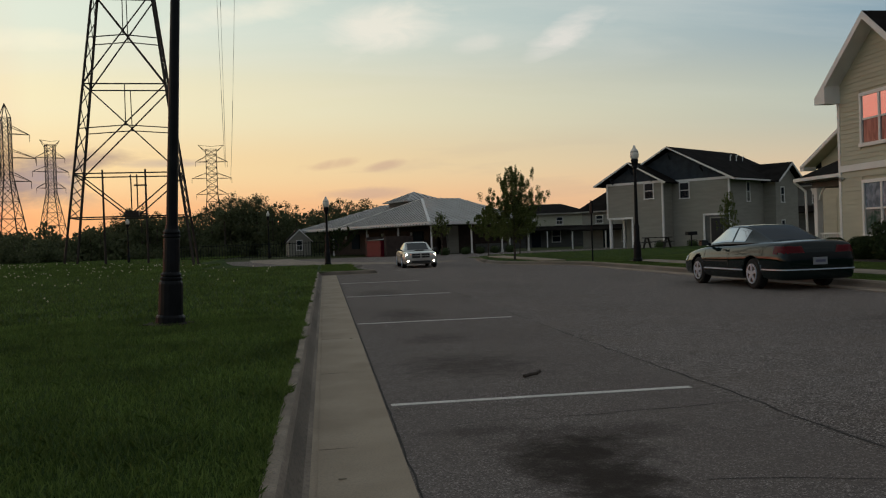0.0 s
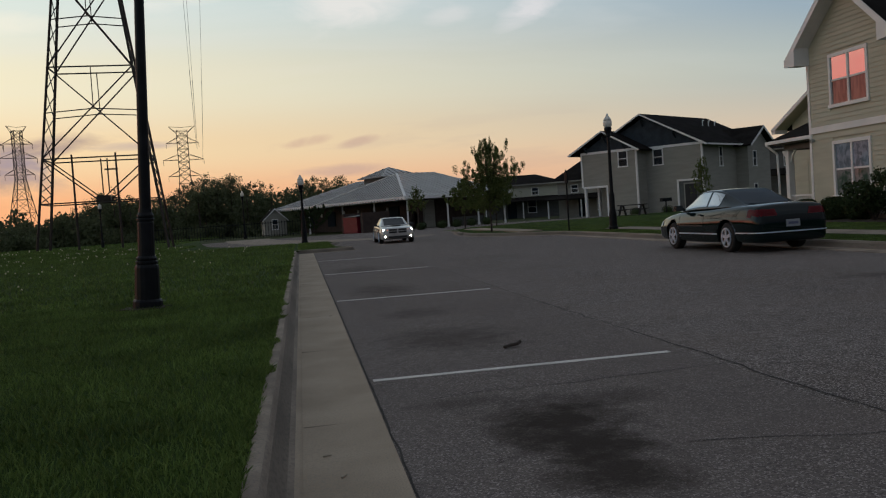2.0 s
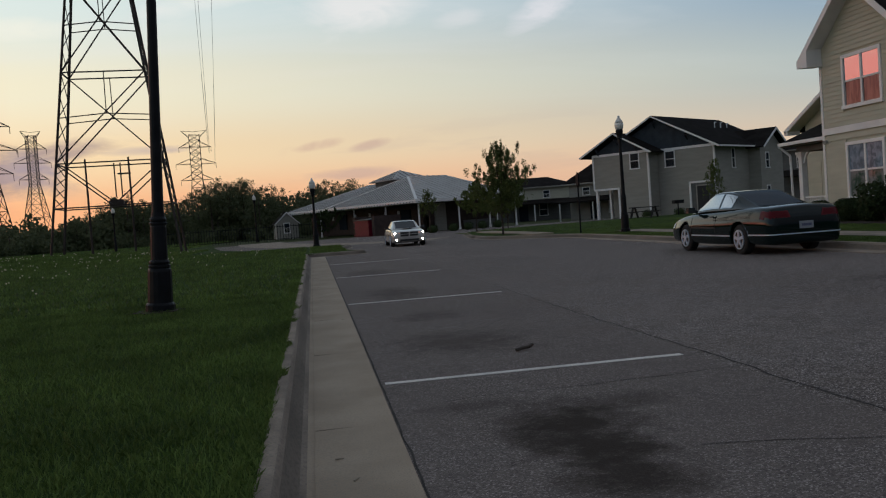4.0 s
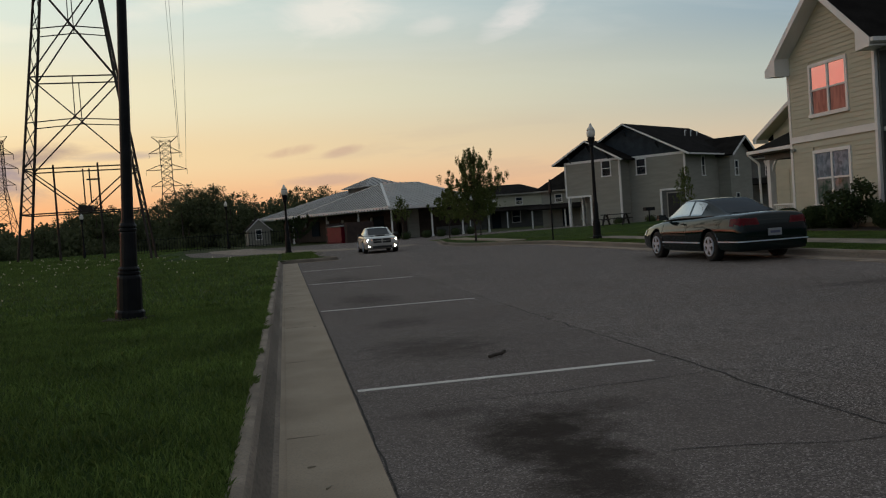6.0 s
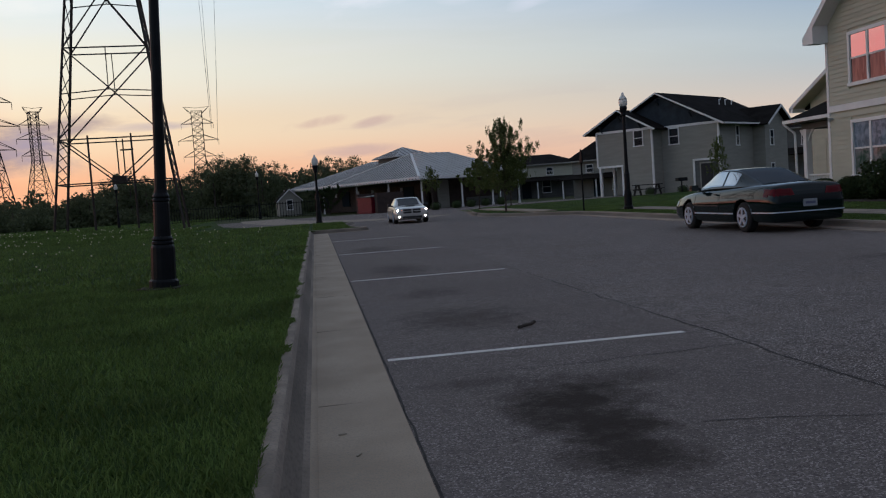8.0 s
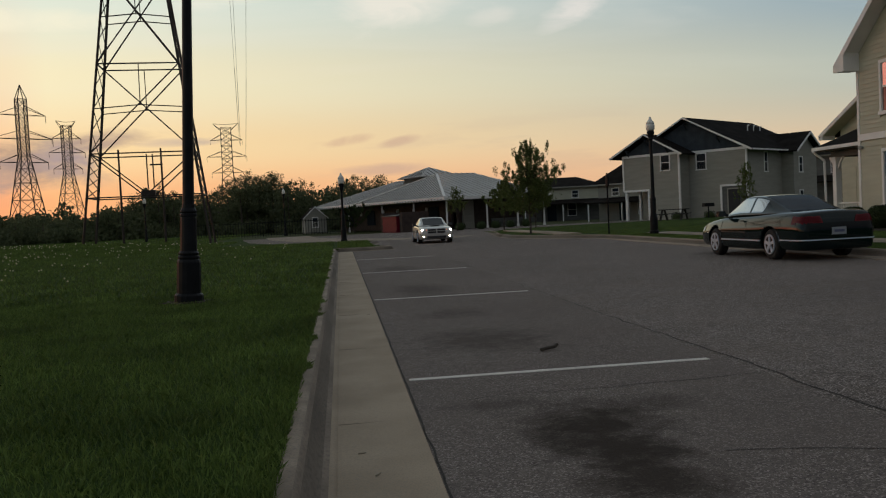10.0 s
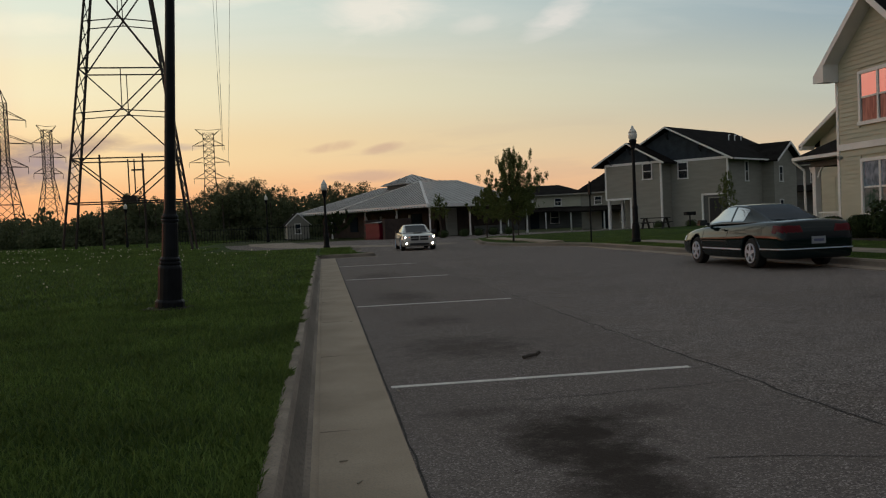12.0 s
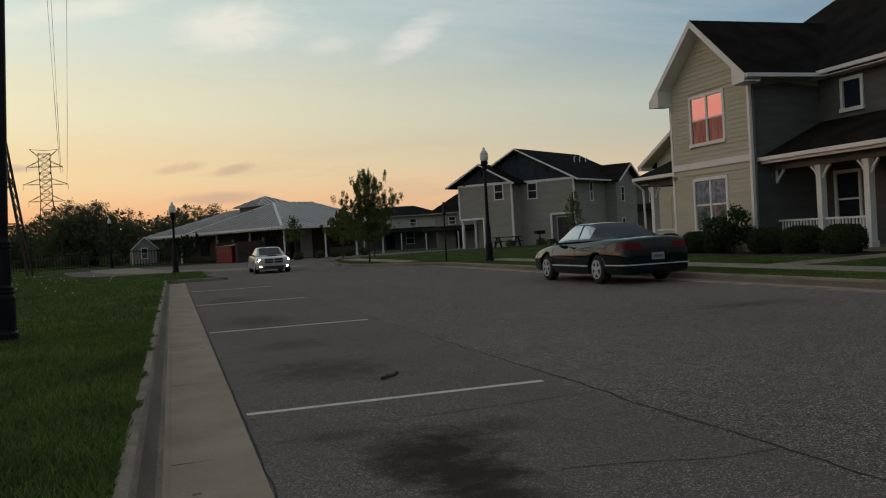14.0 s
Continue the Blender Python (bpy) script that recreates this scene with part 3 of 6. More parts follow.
def porch_post(parent, x, y, z0, z1, w=0.2, brace=0.4, along=(0, 1)):
    p = part("porch_post", boxes(((x - w / 2, y - w / 2, z0), (x + w / 2, y + w / 2, z1)), ((x - w * 0.65, y - w * 0.65, z0), (x + w * 0.65, y + w * 0.65, z0 + 0.18)), ((x - w * 0.62, y - w * 0.62, z1 - 0.12), (x + w * 0.62, y + w * 0.62, z1 - 0.02))), TRIM, parent, "white square porch post")
    if brace:
        for s in (-1, 1):
            bm = bmesh.new()
            ax, ay = along
            foot = Vector((x + ax * s * w / 2, y + ay * s * w / 2, z1 - brace - 0.06))
            head = Vector((x + ax * s * (w / 2 + brace * 0.8), y + ay * s * (w / 2 + brace * 0.8), z1 - 0.02))
            mid = foot.lerp(head, 0.5) + Vector((-ax * s * 0.03, -ay * s * 0.03, 0.03))
            beam(bm, foot, mid, 0.06, 0.07)
            beam(bm, mid, head, 0.06, 0.07)
            part("bracket", bm, TRIM, p, "white knee brace")
    return p


def railing(parent, p, q, z0, z1):
    """A white balustrade from p to q (x, y)."""
    r = part("railing", beam(bmesh.new(), (*p, z1 - 0.03), (*q, z1 - 0.03), 0.09, 0.06), TRIM, parent, "white porch railing")
    part("bottom_rail", beam(bmesh.new(), (*p, z0 + 0.09), (*q, z0 + 0.09), 0.06, 0.05), TRIM, r)
    d = Vector(q) - Vector(p)
    n = max(2, int(d.length / 0.13))
    me = None
    for i in range(1, n):
        c = Vector(p) + d * i / n
        if me is None:
            me = mesh_of("baluster", boxes(((-0.022, -0.022, z0 + 0.1), (0.022, 0.022, z1 - 0.06))), TRIM)
        b = new("baluster", me)
        b.parent, b.location = r, (c.x, c.y, 0)


def gutter_pipe(parent, p, q, r=0.06):
    bm = bmesh.new()
    beam(bm, p, q, 0.13, 0.12)
    part("gutter", bm, TRIM, parent, "white roof gutter")


def tan_house(m, label, detail=True):
    """Two-storey house: a street gable at x = 0 facing -x, y 0 to 4.45; porch wing towards -y set back by 2.75."""
    h = thing("house", label, "house", "houses", m)
    base, wall_top, width = 0.0, 5.95, 4.45
    peak_z = 7.86
    back = 2.75
    # walls, with a dark core behind boards
    bm = bmesh.new()
    prism(bm, [(0.02, 0.02, base), (0.02, width - 0.02, base), (0.02, width - 0.02, wall_top), (0.02, width / 2, peak_z), (0.02, 0.02, wall_top)], (7.0, 0, 0))
    part("wall", bm, SIDING, h, "tan lap-sided gable wing")
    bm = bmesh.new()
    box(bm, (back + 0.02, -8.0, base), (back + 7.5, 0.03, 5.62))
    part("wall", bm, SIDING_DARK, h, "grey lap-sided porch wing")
    part("foundation", boxes(((-0.03, -0.03, -0.3), (7, width + 0.03, 0.28))), CONCRETE, h)
    # street gable boards
    fm = Matrix(((0, 1, 0, 0), (-1, 0, 0, width), (0, 0, 1, 0), (0, 0, 0, 1)))  # local x runs towards -y, local -y faces -x

    def span(z):
        if z < wall_top:
            return (0.0, width)
        k = (z - wall_top) / (peak_z - wall_top) * width / 2
        return (k, width - k) if k < width / 2 else None

    holes = [(width - y1, width - y0, z0, z1) for y0, y1, z0, z1 in [(1.23, 3.25, 3.85, 5.6), (1.24, 3.22, 0.83, 2.73)]] + [(-1, 9, 3.07, 3.29)]
    if detail:
        gable_boards(h, SIDING, width, 0.3, span, holes, frame_m=fm)
    part("belt_board", boxes(((-0.04, -0.02, 3.07), (0.02, width + 0.02, 3.29))), TRIM, h, "white belt board between storeys")
    for y in (0.0, width):
        part("corner_board", boxes(((-0.035, y - 0.06, 0.28), (0.06, y + 0.06, 5.6))), TRIM, h)
    part("corner_board", boxes(((0.0, -0.03, 0.28), (0.1, 0.01, 5.6))), TRIM, h)
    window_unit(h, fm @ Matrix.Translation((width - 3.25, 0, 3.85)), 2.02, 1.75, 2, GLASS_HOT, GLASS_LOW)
    window_unit(h, fm @ Matrix.Translation((width - 3.22, 0, 0.83)), 1.98, 1.9, 2, REFLECT_PANE, REFLECT_PANE_LOW)
    # side wall boards (faces -y), dark grey where the street gable is tan
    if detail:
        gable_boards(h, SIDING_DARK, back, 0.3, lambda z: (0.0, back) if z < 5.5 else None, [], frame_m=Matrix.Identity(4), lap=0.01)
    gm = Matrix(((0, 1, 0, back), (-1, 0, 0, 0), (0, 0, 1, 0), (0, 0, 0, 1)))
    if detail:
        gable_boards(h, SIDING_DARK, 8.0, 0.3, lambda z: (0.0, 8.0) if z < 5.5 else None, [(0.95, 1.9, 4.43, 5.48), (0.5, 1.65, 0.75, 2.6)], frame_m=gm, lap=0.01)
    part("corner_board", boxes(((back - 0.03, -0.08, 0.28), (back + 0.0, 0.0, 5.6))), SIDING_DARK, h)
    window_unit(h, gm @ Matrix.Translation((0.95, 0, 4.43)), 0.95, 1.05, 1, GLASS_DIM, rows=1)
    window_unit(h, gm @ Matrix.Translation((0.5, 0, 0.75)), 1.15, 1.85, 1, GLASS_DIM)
    # gable roof: overhang 0.55 to the street, eaves 0.55
    over, ez, pz = 0.55, 5.74, 8.06
    cy = width / 2 - 0.05
    half = 2.78
    roof_plane("roof", [(-over, cy - half, ez), (-over, cy, pz), (7.5, cy, pz), (7.5, cy - half, ez)], h, label="dark shingle gable roof")
    roof_plane("roof", [(-over, cy + half, ez), (-over, cy, pz), (7.5, cy, pz), (7.5, cy + half, ez)], h)
    for s in (-1, 1):
        bm = bmesh.new()
        prism(bm, [(-over - 0.03, cy + s * half, ez - 0.02), (-over - 0.03, cy, pz - 0.02), (-over - 0.03, cy, pz - 0.26), (-over - 0.03, cy + s * (half - 0.08), ez - 0.2)], (0.03, 0, 0))
        part("bargeboard", bm, TRIM, h, "white rake board")
        # soffit under the overhang
        bm = bmesh.new()
        prism(bm, [(-over, cy + s * half, ez - 0.18), (-over, cy, pz - 0.18), (0.03, cy, pz - 0.18), (0.03, cy + s * half, ez - 0.18)], (0, 0, -0.03))
        part("soffit", bm, TRIM, h)
        # boxed eave return
        bm = bmesh.new()
        prism(bm, [(-over - 0.035, cy + s * half, ez - 0.02), (-over - 0.035, cy + s * (half - 0.62), ez + 0.42), (-over - 0.035, cy + s * (half - 0.62), ez - 0.30), (-over - 0.035, cy + s * half, ez - 0.26)], (over + 0.05, 0, 0))
        part("eave_return", bm, TRIM, h, "white boxed eave return")
    gutter_pipe(h, (-over, cy - half - 0.06, ez - 0.08), (back - 0.3, cy - half - 0.06, ez - 0.08))
    # main hip roof over the wing
    ex = back - 0.45
    rx = back + 4.3
    rz = 9.6
    ylo, yhi = -8.6, 5.51
    roof_plane("roof", [(ex, ylo, 5.82), (ex, yhi + 1.8, 5.82), (rx, yhi - 2.6, rz), (rx, ylo, rz)], h)
    roof_plane("roof", [(ex, yhi + 1.8, 5.82), (rx, yhi - 2.6, rz), (rx + 4.3, yhi + 1.8, 5.82)], h)
    roof_plane("roof", [(rx + 4.3, ylo, 5.82), (rx + 4.3, yhi + 1.8, 5.82), (rx, yhi - 2.6, rz), (rx, ylo, rz)], h)
    gutter_pipe(h, (ex - 0.06, ylo, 5.74), (ex - 0.06, -0.5, 5.74))
    part("soffit", boxes(((ex, ylo, 5.6), (back + 0.02, -0.02, 5.64))), TRIM, h)
    # porch, its posts set back under the eave
    roof_plane("porch_roof", [(0.3, -8.4, 3.14), (0.3, 0.0, 3.14), (back, 0.0, 4.25), (back, -8.4, 4.25)], h, label="dark shingle porch roof")
    gutter_pipe(h, (0.24, -8.4, 3.08), (0.24, -0.02, 3.08))
    part("fascia", boxes(((0.31, -8.4, 2.93), (0.335, -0.03, 3.03))), TRIM, h)
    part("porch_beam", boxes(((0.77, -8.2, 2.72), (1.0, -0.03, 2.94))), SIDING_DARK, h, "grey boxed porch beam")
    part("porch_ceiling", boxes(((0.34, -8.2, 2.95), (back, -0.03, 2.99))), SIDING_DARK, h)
    part("porch_floor", boxes(((0.6, -8.3, -0.3), (back, -0.05, 0.24))), CONCRETE, h, "concrete porch floor")
    for y in (-2.02, -3.88, -6.4):
        porch_post(h, 0.88, y, 0.24, 2.73, 0.2, 0.36)
    railing(h, (0.88, -0.1), (0.88, -1.9), 0.24, 1.13)
    railing(h, (0.88, -2.15), (0.88, -3.76), 0.24, 1.13)
    bm = bmesh.new()
    beam(bm, (0.88, -0.08, 2.36), (0.88, -0.42, 2.72), 0.06, 0.07)
    beam(bm, (0.88, -0.07, 2.3), (0.88, -0.07, 2.72), 0.06)
    part("bracket", bm, TRIM, h, "white knee brace")
    bm = bmesh.new()
    tube(bm, (0.1, -0.09, 5.5), (0.1, -0.09, 0.3), 0.035, n=8)
    part("downpipe", bm, SIDING_DARK, h, "dark downpipe at the corner")
    bm = bmesh.new()
    tube(bm, (-0.02, width - 0.18, 2.86), (-0.14, width - 0.18, 2.82), 0.05, 0.08, 10)
    part("floodlight", bm, plain("lamp_grey", (0.35, 0.35, 0.34), 0.4), h, "small grey wall floodlight")
    return h


tan_house(pose(17.75, 23.25, 0.0), "two-storey tan lap-sided house with dark shingle roof and porch")

# porch and low gable on the far side of the tan house
annex = thing("house_annex", "tan one-and-a-half-storey house end with white porch", "house", "houses", pose(17.75, 27.75, 0))
part("wall", prism(bmesh.new(), [(3.3, 0.2, 0), (3.3, 6.4, 0), (3.3, 6.4, 3.75), (3.3, 3.2, 5.2), (3.3, 0.2, 5.2)], (5, 0, 0)), SIDING, annex, "tan lap-sided wall")
gable_boards(annex, SIDING, 6.2, 0.3, lambda z: (0.0, 6.2) if z < 3.7 else None, [(1.0, 2.0, 0.3, 2.4)], frame_m=Matrix(((0, 1, 0, 3.3), (-1, 0, 0, 6.4), (0, 0, 1, 0), (0, 0, 0, 1))))
roof_plane("roof", [(2.75, 7.15, 3.84), (2.75, 0.0, 7.15), (8.5, 0.0, 7.15), (8.5, 7.15, 3.84)], annex, label="dark shingle roof")
part("bargeboard", prism(bmesh.new(), [(2.72, 7.17, 3.83), (2.72, 0.0, 7.14), (2.72, 0.0, 6.99), (2.72, 7.05, 3.72)], (0.03, 0, 0)), TRIM, annex)
part("gable", prism(bmesh.new(), [(3.28, 0.2, 3.7), (3.28, 6.4, 3.7), (3.28, 6.4, 4.02), (3.28, 0.2, 6.9)], (0.1, 0, 0)), SIDING, annex, "tan gable wall")
part("eave_return", boxes(((2.72, 6.85, 3.64), (3.3, 7.12, 3.8))), TRIM, annex)
part("soffit", prism(bmesh.new(), [(2.75, 7.15, 3.68), (2.75, 0.0, 6.99), (3.28, 0.0, 6.99), (3.28, 7.15, 3.68)], (0, 0, -0.03)), SIDING, annex)
roof_plane("porch_roof", [(0.3, 0.0, 3.1), (0.3, 3.3, 3.1), (3.3, 3.0, 4.3), (3.3, 0.0, 4.3)], annex, label="dark shingle porch roof")
gutter_pipe(annex, (0.24, 0.0, 3.03), (0.24, 3.3, 3.03))
part("porch_beam", boxes(((0.77, 0.05, 2.7), (1.0, 3.0, 2.92)), ((1.0, 2.78, 2.7), (3.3, 3.0, 2.92))), SIDING_DARK, annex, "grey boxed porch beam")
part("porch_ceiling", boxes(((0.34, 0.0, 2.93), (3.3, 3.4, 2.97))), SIDING_DARK, annex)
part("porch_floor", boxes(((0.6, 0.05, -0.3), (3.3, 3.1, 0.24))), CONCRETE, annex)
porch_post(annex, 0.88, 2.8, 0.24, 2.72, 0.22, 0.4)
bm = bmesh.new()
tube(bm, (0.3, 3.45, 2.98), (0.62, 3.2, 2.6), 0.045, n=8)
tube(bm, (0.62, 3.2, 2.6), (0.66, 3.2, 0.2), 0.045, n=8)
part("downpipe", bm, TRIM, annex, "white downpipe beside the porch post")
railing(annex, (0.88, 0.12), (0.88, 2.68), 0.24, 1.0)

# grey house, turned towards the bend of the road


def grey_house():
    """Local x runs along the front, local y into the house; z is up."""
    h = thing("house", "two-storey grey house with slate-blue gables and white trim", "house", "houses", pose(30.8, 62.4, 0, 0, 0, math.degrees(math.atan2(-0.791, 0.612))))
    # local +x points from the far corner towards the near one
    X = lambda u: -u
    top = 5.29
    part("wall", boxes(((X(5.2), 0, -0.1), (0, 11, top))), SIDING_GREY, h, "grey lap-sided wall")
    part("wall", boxes(((X(9.98), -1.5, 2.45), (X(4.85), 9, top)), ((X(7.7), -1.5, -0.1), (X(4.85), 8.9, 2.45)), ((X(9.6), 0.6, -0.1), (X(7.6), 8.9, 2.5))), SIDING_GREY, h)
    # boards: front right, front left, side
    ident = Matrix.Identity(4)
    gable_boards(h, SIDING_GREY, 4.85, 0.15, lambda z: (0, 4.85) if z < top - 0.1 else None, [(0.62, 1.58, 3.75, 5.25), (2.65, 4.75, 0.0, 2.5)], 0.2, frame_m=Matrix.Translation((X(4.85), 0, 0)), lap=0.009)
    gable_boards(h, SIDING_GREY, 5.13, 2.5, lambda z: (0, 5.13) if z < top - 0.1 else None, [(3.45, 4.35, 3.9, 5.2)], 0.2, frame_m=Matrix.Translation((X(9.98), -1.5, 0)), lap=0.009)
    sm = Matrix(((0, -1, 0, 0), (1, 0, 0, 0), (0, 0, 1, 0), (0, 0, 0, 1)))
    gable_boards(h, SIDING_GREY, 6.0, 0.15, lambda z: (0, 6.0) if z < top - 0.1 else None, [(2.85, 3.5, 3.4, 5.0)], 0.2, frame_m=sm, lap=0.009)
    for x, y in ((0, 0), (X(4.85), -1.5), (X(9.98), -1.5)):
        part("corner_board", boxes(((x - 0.1, y - 0.04, -0.1 if x > X(9) else 2.45), (x + 0.04, y + 0.1, top))), TRIM, h)
    part("frieze_board", boxes(((X(4.85), -0.05, top - 0.14), (0.05, 0.0, top + 0.05))), TRIM, h)
    part("frieze_board", boxes(((X(10.02), -1.55, top - 0.14), (X(4.81), -1.5, top + 0.05))), TRIM, h)
    part("belt_board", boxes(((X(10.0), -1.56, 2.36), (X(7.6), -1.5, 2.52))), TRIM, h)
    # dark gables
    part("gable", prism(bmesh.new(), [(X(10.2), 0.02, top), (X(0), 0.02, top), (X(5), 0.02, 7.72)], (0, 0.2, 0)), SHAKE, h, "slate-blue shake gable")
    part("gable", prism(bmesh.new(), [(X(10.0), -1.48, top), (X(4.85), -1.48, top), (X(7.6), -1.48, 6.62)], (0, 0.2, 0)), SHAKE, h)
    # roofs
    for s, (x0, z0) in ((1, (X(-0.75), 5.12)), (-1, (X(10.75), 5.12))):
        roof_plane("roof", [(x0, -0.5, z0), (X(5), -0.5, 8.06), (X(5), 11.5, 8.06), (x0, 11.5, z0)], h, label="dark shingle roof" if s > 0 else "")
        part("bargeboard", prism(bmesh.new(), [(x0, -0.53, z0 - 0.02), (X(5), -0.53, 8.05), (X(5), -0.53, 7.93), (x0 - s * 0.15, -0.53, z0 - 0.11)], (0, 0.04, 0)), TRIM, h, "white rake board")
    for s, (x0, z0) in ((1, (X(4.2), 5.15)), (-1, (X(11.0), 5.22))):
        roof_plane("roof", [(x0, -2.1, z0), (X(7.6), -2.1, 6.95), (X(7.6), 5, 6.95), (x0, 5, z0)], h)
        part("bargeboard", prism(bmesh.new(), [(x0, -2.13, z0 - 0.02), (X(7.6), -2.13, 6.94), (X(7.6), -2.13, 6.82), (x0 - s * 0.15, -2.13, z0 - 0.11)], (0, 0.04, 0)), TRIM, h)
    for u, y, z in ((2.2, -0.3, 6.35), (5, -0.3, 7.55), (7.2, -0.3, 6.75), (9.4, -1.85, 5.75), (7.6, -1.85, 6.5), (5.8, -1.85, 5.8)):
        bm = bmesh.new()
        beam(bm, (X(u), y + 0.35, z - 0.5), (X(u), y - 0.15, z - 0.05), 0.09)
        beam(bm, (X(u), y + 0.35, z - 0.05), (X(u), y - 0.15, z - 0.05), 0.09)
        part("bracket", bm, SHAKE, h, "dark knee bracket")
    gutter_pipe(h, (0.72, -0.45, 5.08), (0.72, 6.2, 5.08))
    # side wing with its own gable
    part("wall", boxes(((0.0, 6.0, -0.1), (1.0, 10.4, 5.0))), SIDING_GREY, h)
    part("gable", prism(bmesh.new(), [(1.0, 6.0, 5.0), (1.0, 10.4, 5.0), (1.0, 8.2, 6.4)], (-0.2, 0, 0)), SIDING_GREY, h)
    for y0 in (5.5, 10.9):
        roof_plane("roof", [(1.5, y0, 5.02), (1.5, 8.2, 6.62), (-4, 8.2, 6.62), (-4, y0, 5.02)], h)
        part("bargeboard", prism(bmesh.new(), [(1.5, y0, 5.0), (1.5, 8.2, 6.6), (1.5, 8.2, 6.4), (1.5, y0 + (0.12 if y0 < 8 else -0.12), 4.88)], (0.04, 0, 0)), TRIM, h)
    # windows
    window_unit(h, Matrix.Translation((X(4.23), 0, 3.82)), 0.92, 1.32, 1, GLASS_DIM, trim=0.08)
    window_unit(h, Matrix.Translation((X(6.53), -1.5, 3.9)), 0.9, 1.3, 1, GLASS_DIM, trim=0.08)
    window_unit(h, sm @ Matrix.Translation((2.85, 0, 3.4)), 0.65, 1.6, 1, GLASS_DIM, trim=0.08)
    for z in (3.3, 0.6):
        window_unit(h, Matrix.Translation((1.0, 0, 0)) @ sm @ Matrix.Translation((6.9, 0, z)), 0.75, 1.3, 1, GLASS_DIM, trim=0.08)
    # door on the right, white frame; a flat dark panel paints the recess's shade
    part("door_frame", boxes(((X(2.2), -0.12, -0.1), (X(2.05), 0.05, 2.55)), ((X(2.2), -0.12, 2.4), (X(0.1), 0.05, 2.55))), TRIM, h, "white entry frame")
    part("porch_recess", boxes(((X(2.05), -0.03, -0.1), (X(0.12), 0.0, 2.4))), SIDING_DARK, h, "flat dark grey panel painted as the entry's shade")
    part("door", boxes(((X(1.55), -0.07, 0.05), (X(0.6), -0.03, 2.15))), DOOR, h, "dark entry door")
    part("door_frame", boxes(((X(1.66), -0.06, 0.0), (X(1.56), -0.03, 2.2)), ((X(1.66), -0.06, 2.16), (X(0.5), -0.03, 2.25))), SIDING_GREY, h)
    # porch under the overhanging storey
    for u, y in ((9.85, -1.35), (9.3, -0.2)):
        part("porch_post", boxes(((X(u) - 0.1, y - 0.1, -0.1), (X(u) + 0.1, y + 0.1, 2.45))), TRIM, h, "white square post")
    part("door", boxes(((X(8.0), -0.9, 0.0), (X(7.72), 0.4, 2.1))), DOOR, h)
    part("corner_board", boxes(((X(7.75), -1.54, -0.1), (X(7.6), -1.4, 2.45))), TRIM, h)
    # roof vents
    for u, y in ((3.0, 6.5), (3.0, 7.6), (3.2, 9.2)):
        bm = bmesh.new()
        tube(bm, (X(u), y, 6.8), (X(u), y, 7.5), 0.045, n=8)
        tube(bm, (X(u), y, 7.46), (X(u) + 0.14, y, 7.48), 0.05, n=8)
        part("vent_pipe", bm, TRIM, h, "pale roof vent pipe")
    return h


grey_house()


def far_house(m, w, d, eave, ridge, label, wall=SIDING, lower=None, porch=True):
    h = thing("house", label, "house", "houses", m)
    part("wall", boxes(((0, 0, eave * 0.55), (w, d, eave))), wall, h)
    part("wall", boxes(((0.02, 0.02, -0.1), (w - 0.02, d - 0.02, eave * 0.55))), lower or wall, h)
    o = 0.5
    r0, r1 = (w * 0.3, d / 2, ridge), (w * 0.7, d / 2, ridge)
    for q in ([(-o, -o, eave), (w + o, -o, eave), r1, r0], [(-o, d + o, eave), (w + o, d + o, eave), r1, r0], [(-o, -o, eave), r0, (-o, d + o, eave)], [(w + o, -o, eave), r1, (w + o, d + o, eave)]):
        roof_plane("roof", q, h, label="dark shingle hip roof")
    part("fascia", boxes(((-o, -o - 0.03, eave - 0.15), (w + o, -o, eave - 0.02))), SIDING_GREY, h)
    for i in range(2):
        window_unit(h, Matrix.Translation((w * (0.2 + 0.42 * i), 0, eave * 0.66)), 0.8, eave * 0.22, 1, GLASS_DIM, trim=0.06)
    if porch:
        roof_plane("porch_roof", [(-0.3, -2.2, eave * 0.5), (w + 0.3, -2.2, eave * 0.5), (w, 0, eave * 0.62), (0, 0, eave * 0.62)], h)
        for i in range(3):
            x = 0.2 + (w - 0.4) * i / 2
            part("porch_post", boxes(((x - 0.055, -2.08, -0.1), (x + 0.055, -1.97, eave * 0.5))), TRIM, h, "white square post")
        window_unit(h, Matrix.Translation((w * 0.56, 0, 0.5)), 1.0, eave * 0.36, 1, GLASS_DIM, trim=0.07)
        part("door", boxes(((w * 0.3, -0.05, 0), (w * 0.3 + 1, 0.02, 2.0))), GLASS_DIM, h)
    return h


far_house(pose(20.5, 95, 0, 0, 0, -14), 8.6, 8, 3.75, 4.9, "distant tan house with dark lower storey and white porch", SIDING, SIDING_DARK)
far_house(pose(24.2, 79.0, 0, 0, 0, -50), 7.5, 7, 3.4, 6.1, "dark-roofed grey house with small white porch", SIDING_GREY, SIDING_GREY)
far_house(pose(49.8, 86, 0, 0, 0, -52), 9, 8, 5.6, 7.6, "distant dark grey house behind the porches", SIDING_DARK, SIDING_DARK)

# ---- clubhouse with standing-seam roof ----


def club_point(a, b, z):
    return Vector((8.5 - 0.417 * a + 0.909 * b, 69.7 + 0.909 * a + 0.417 * b, z))


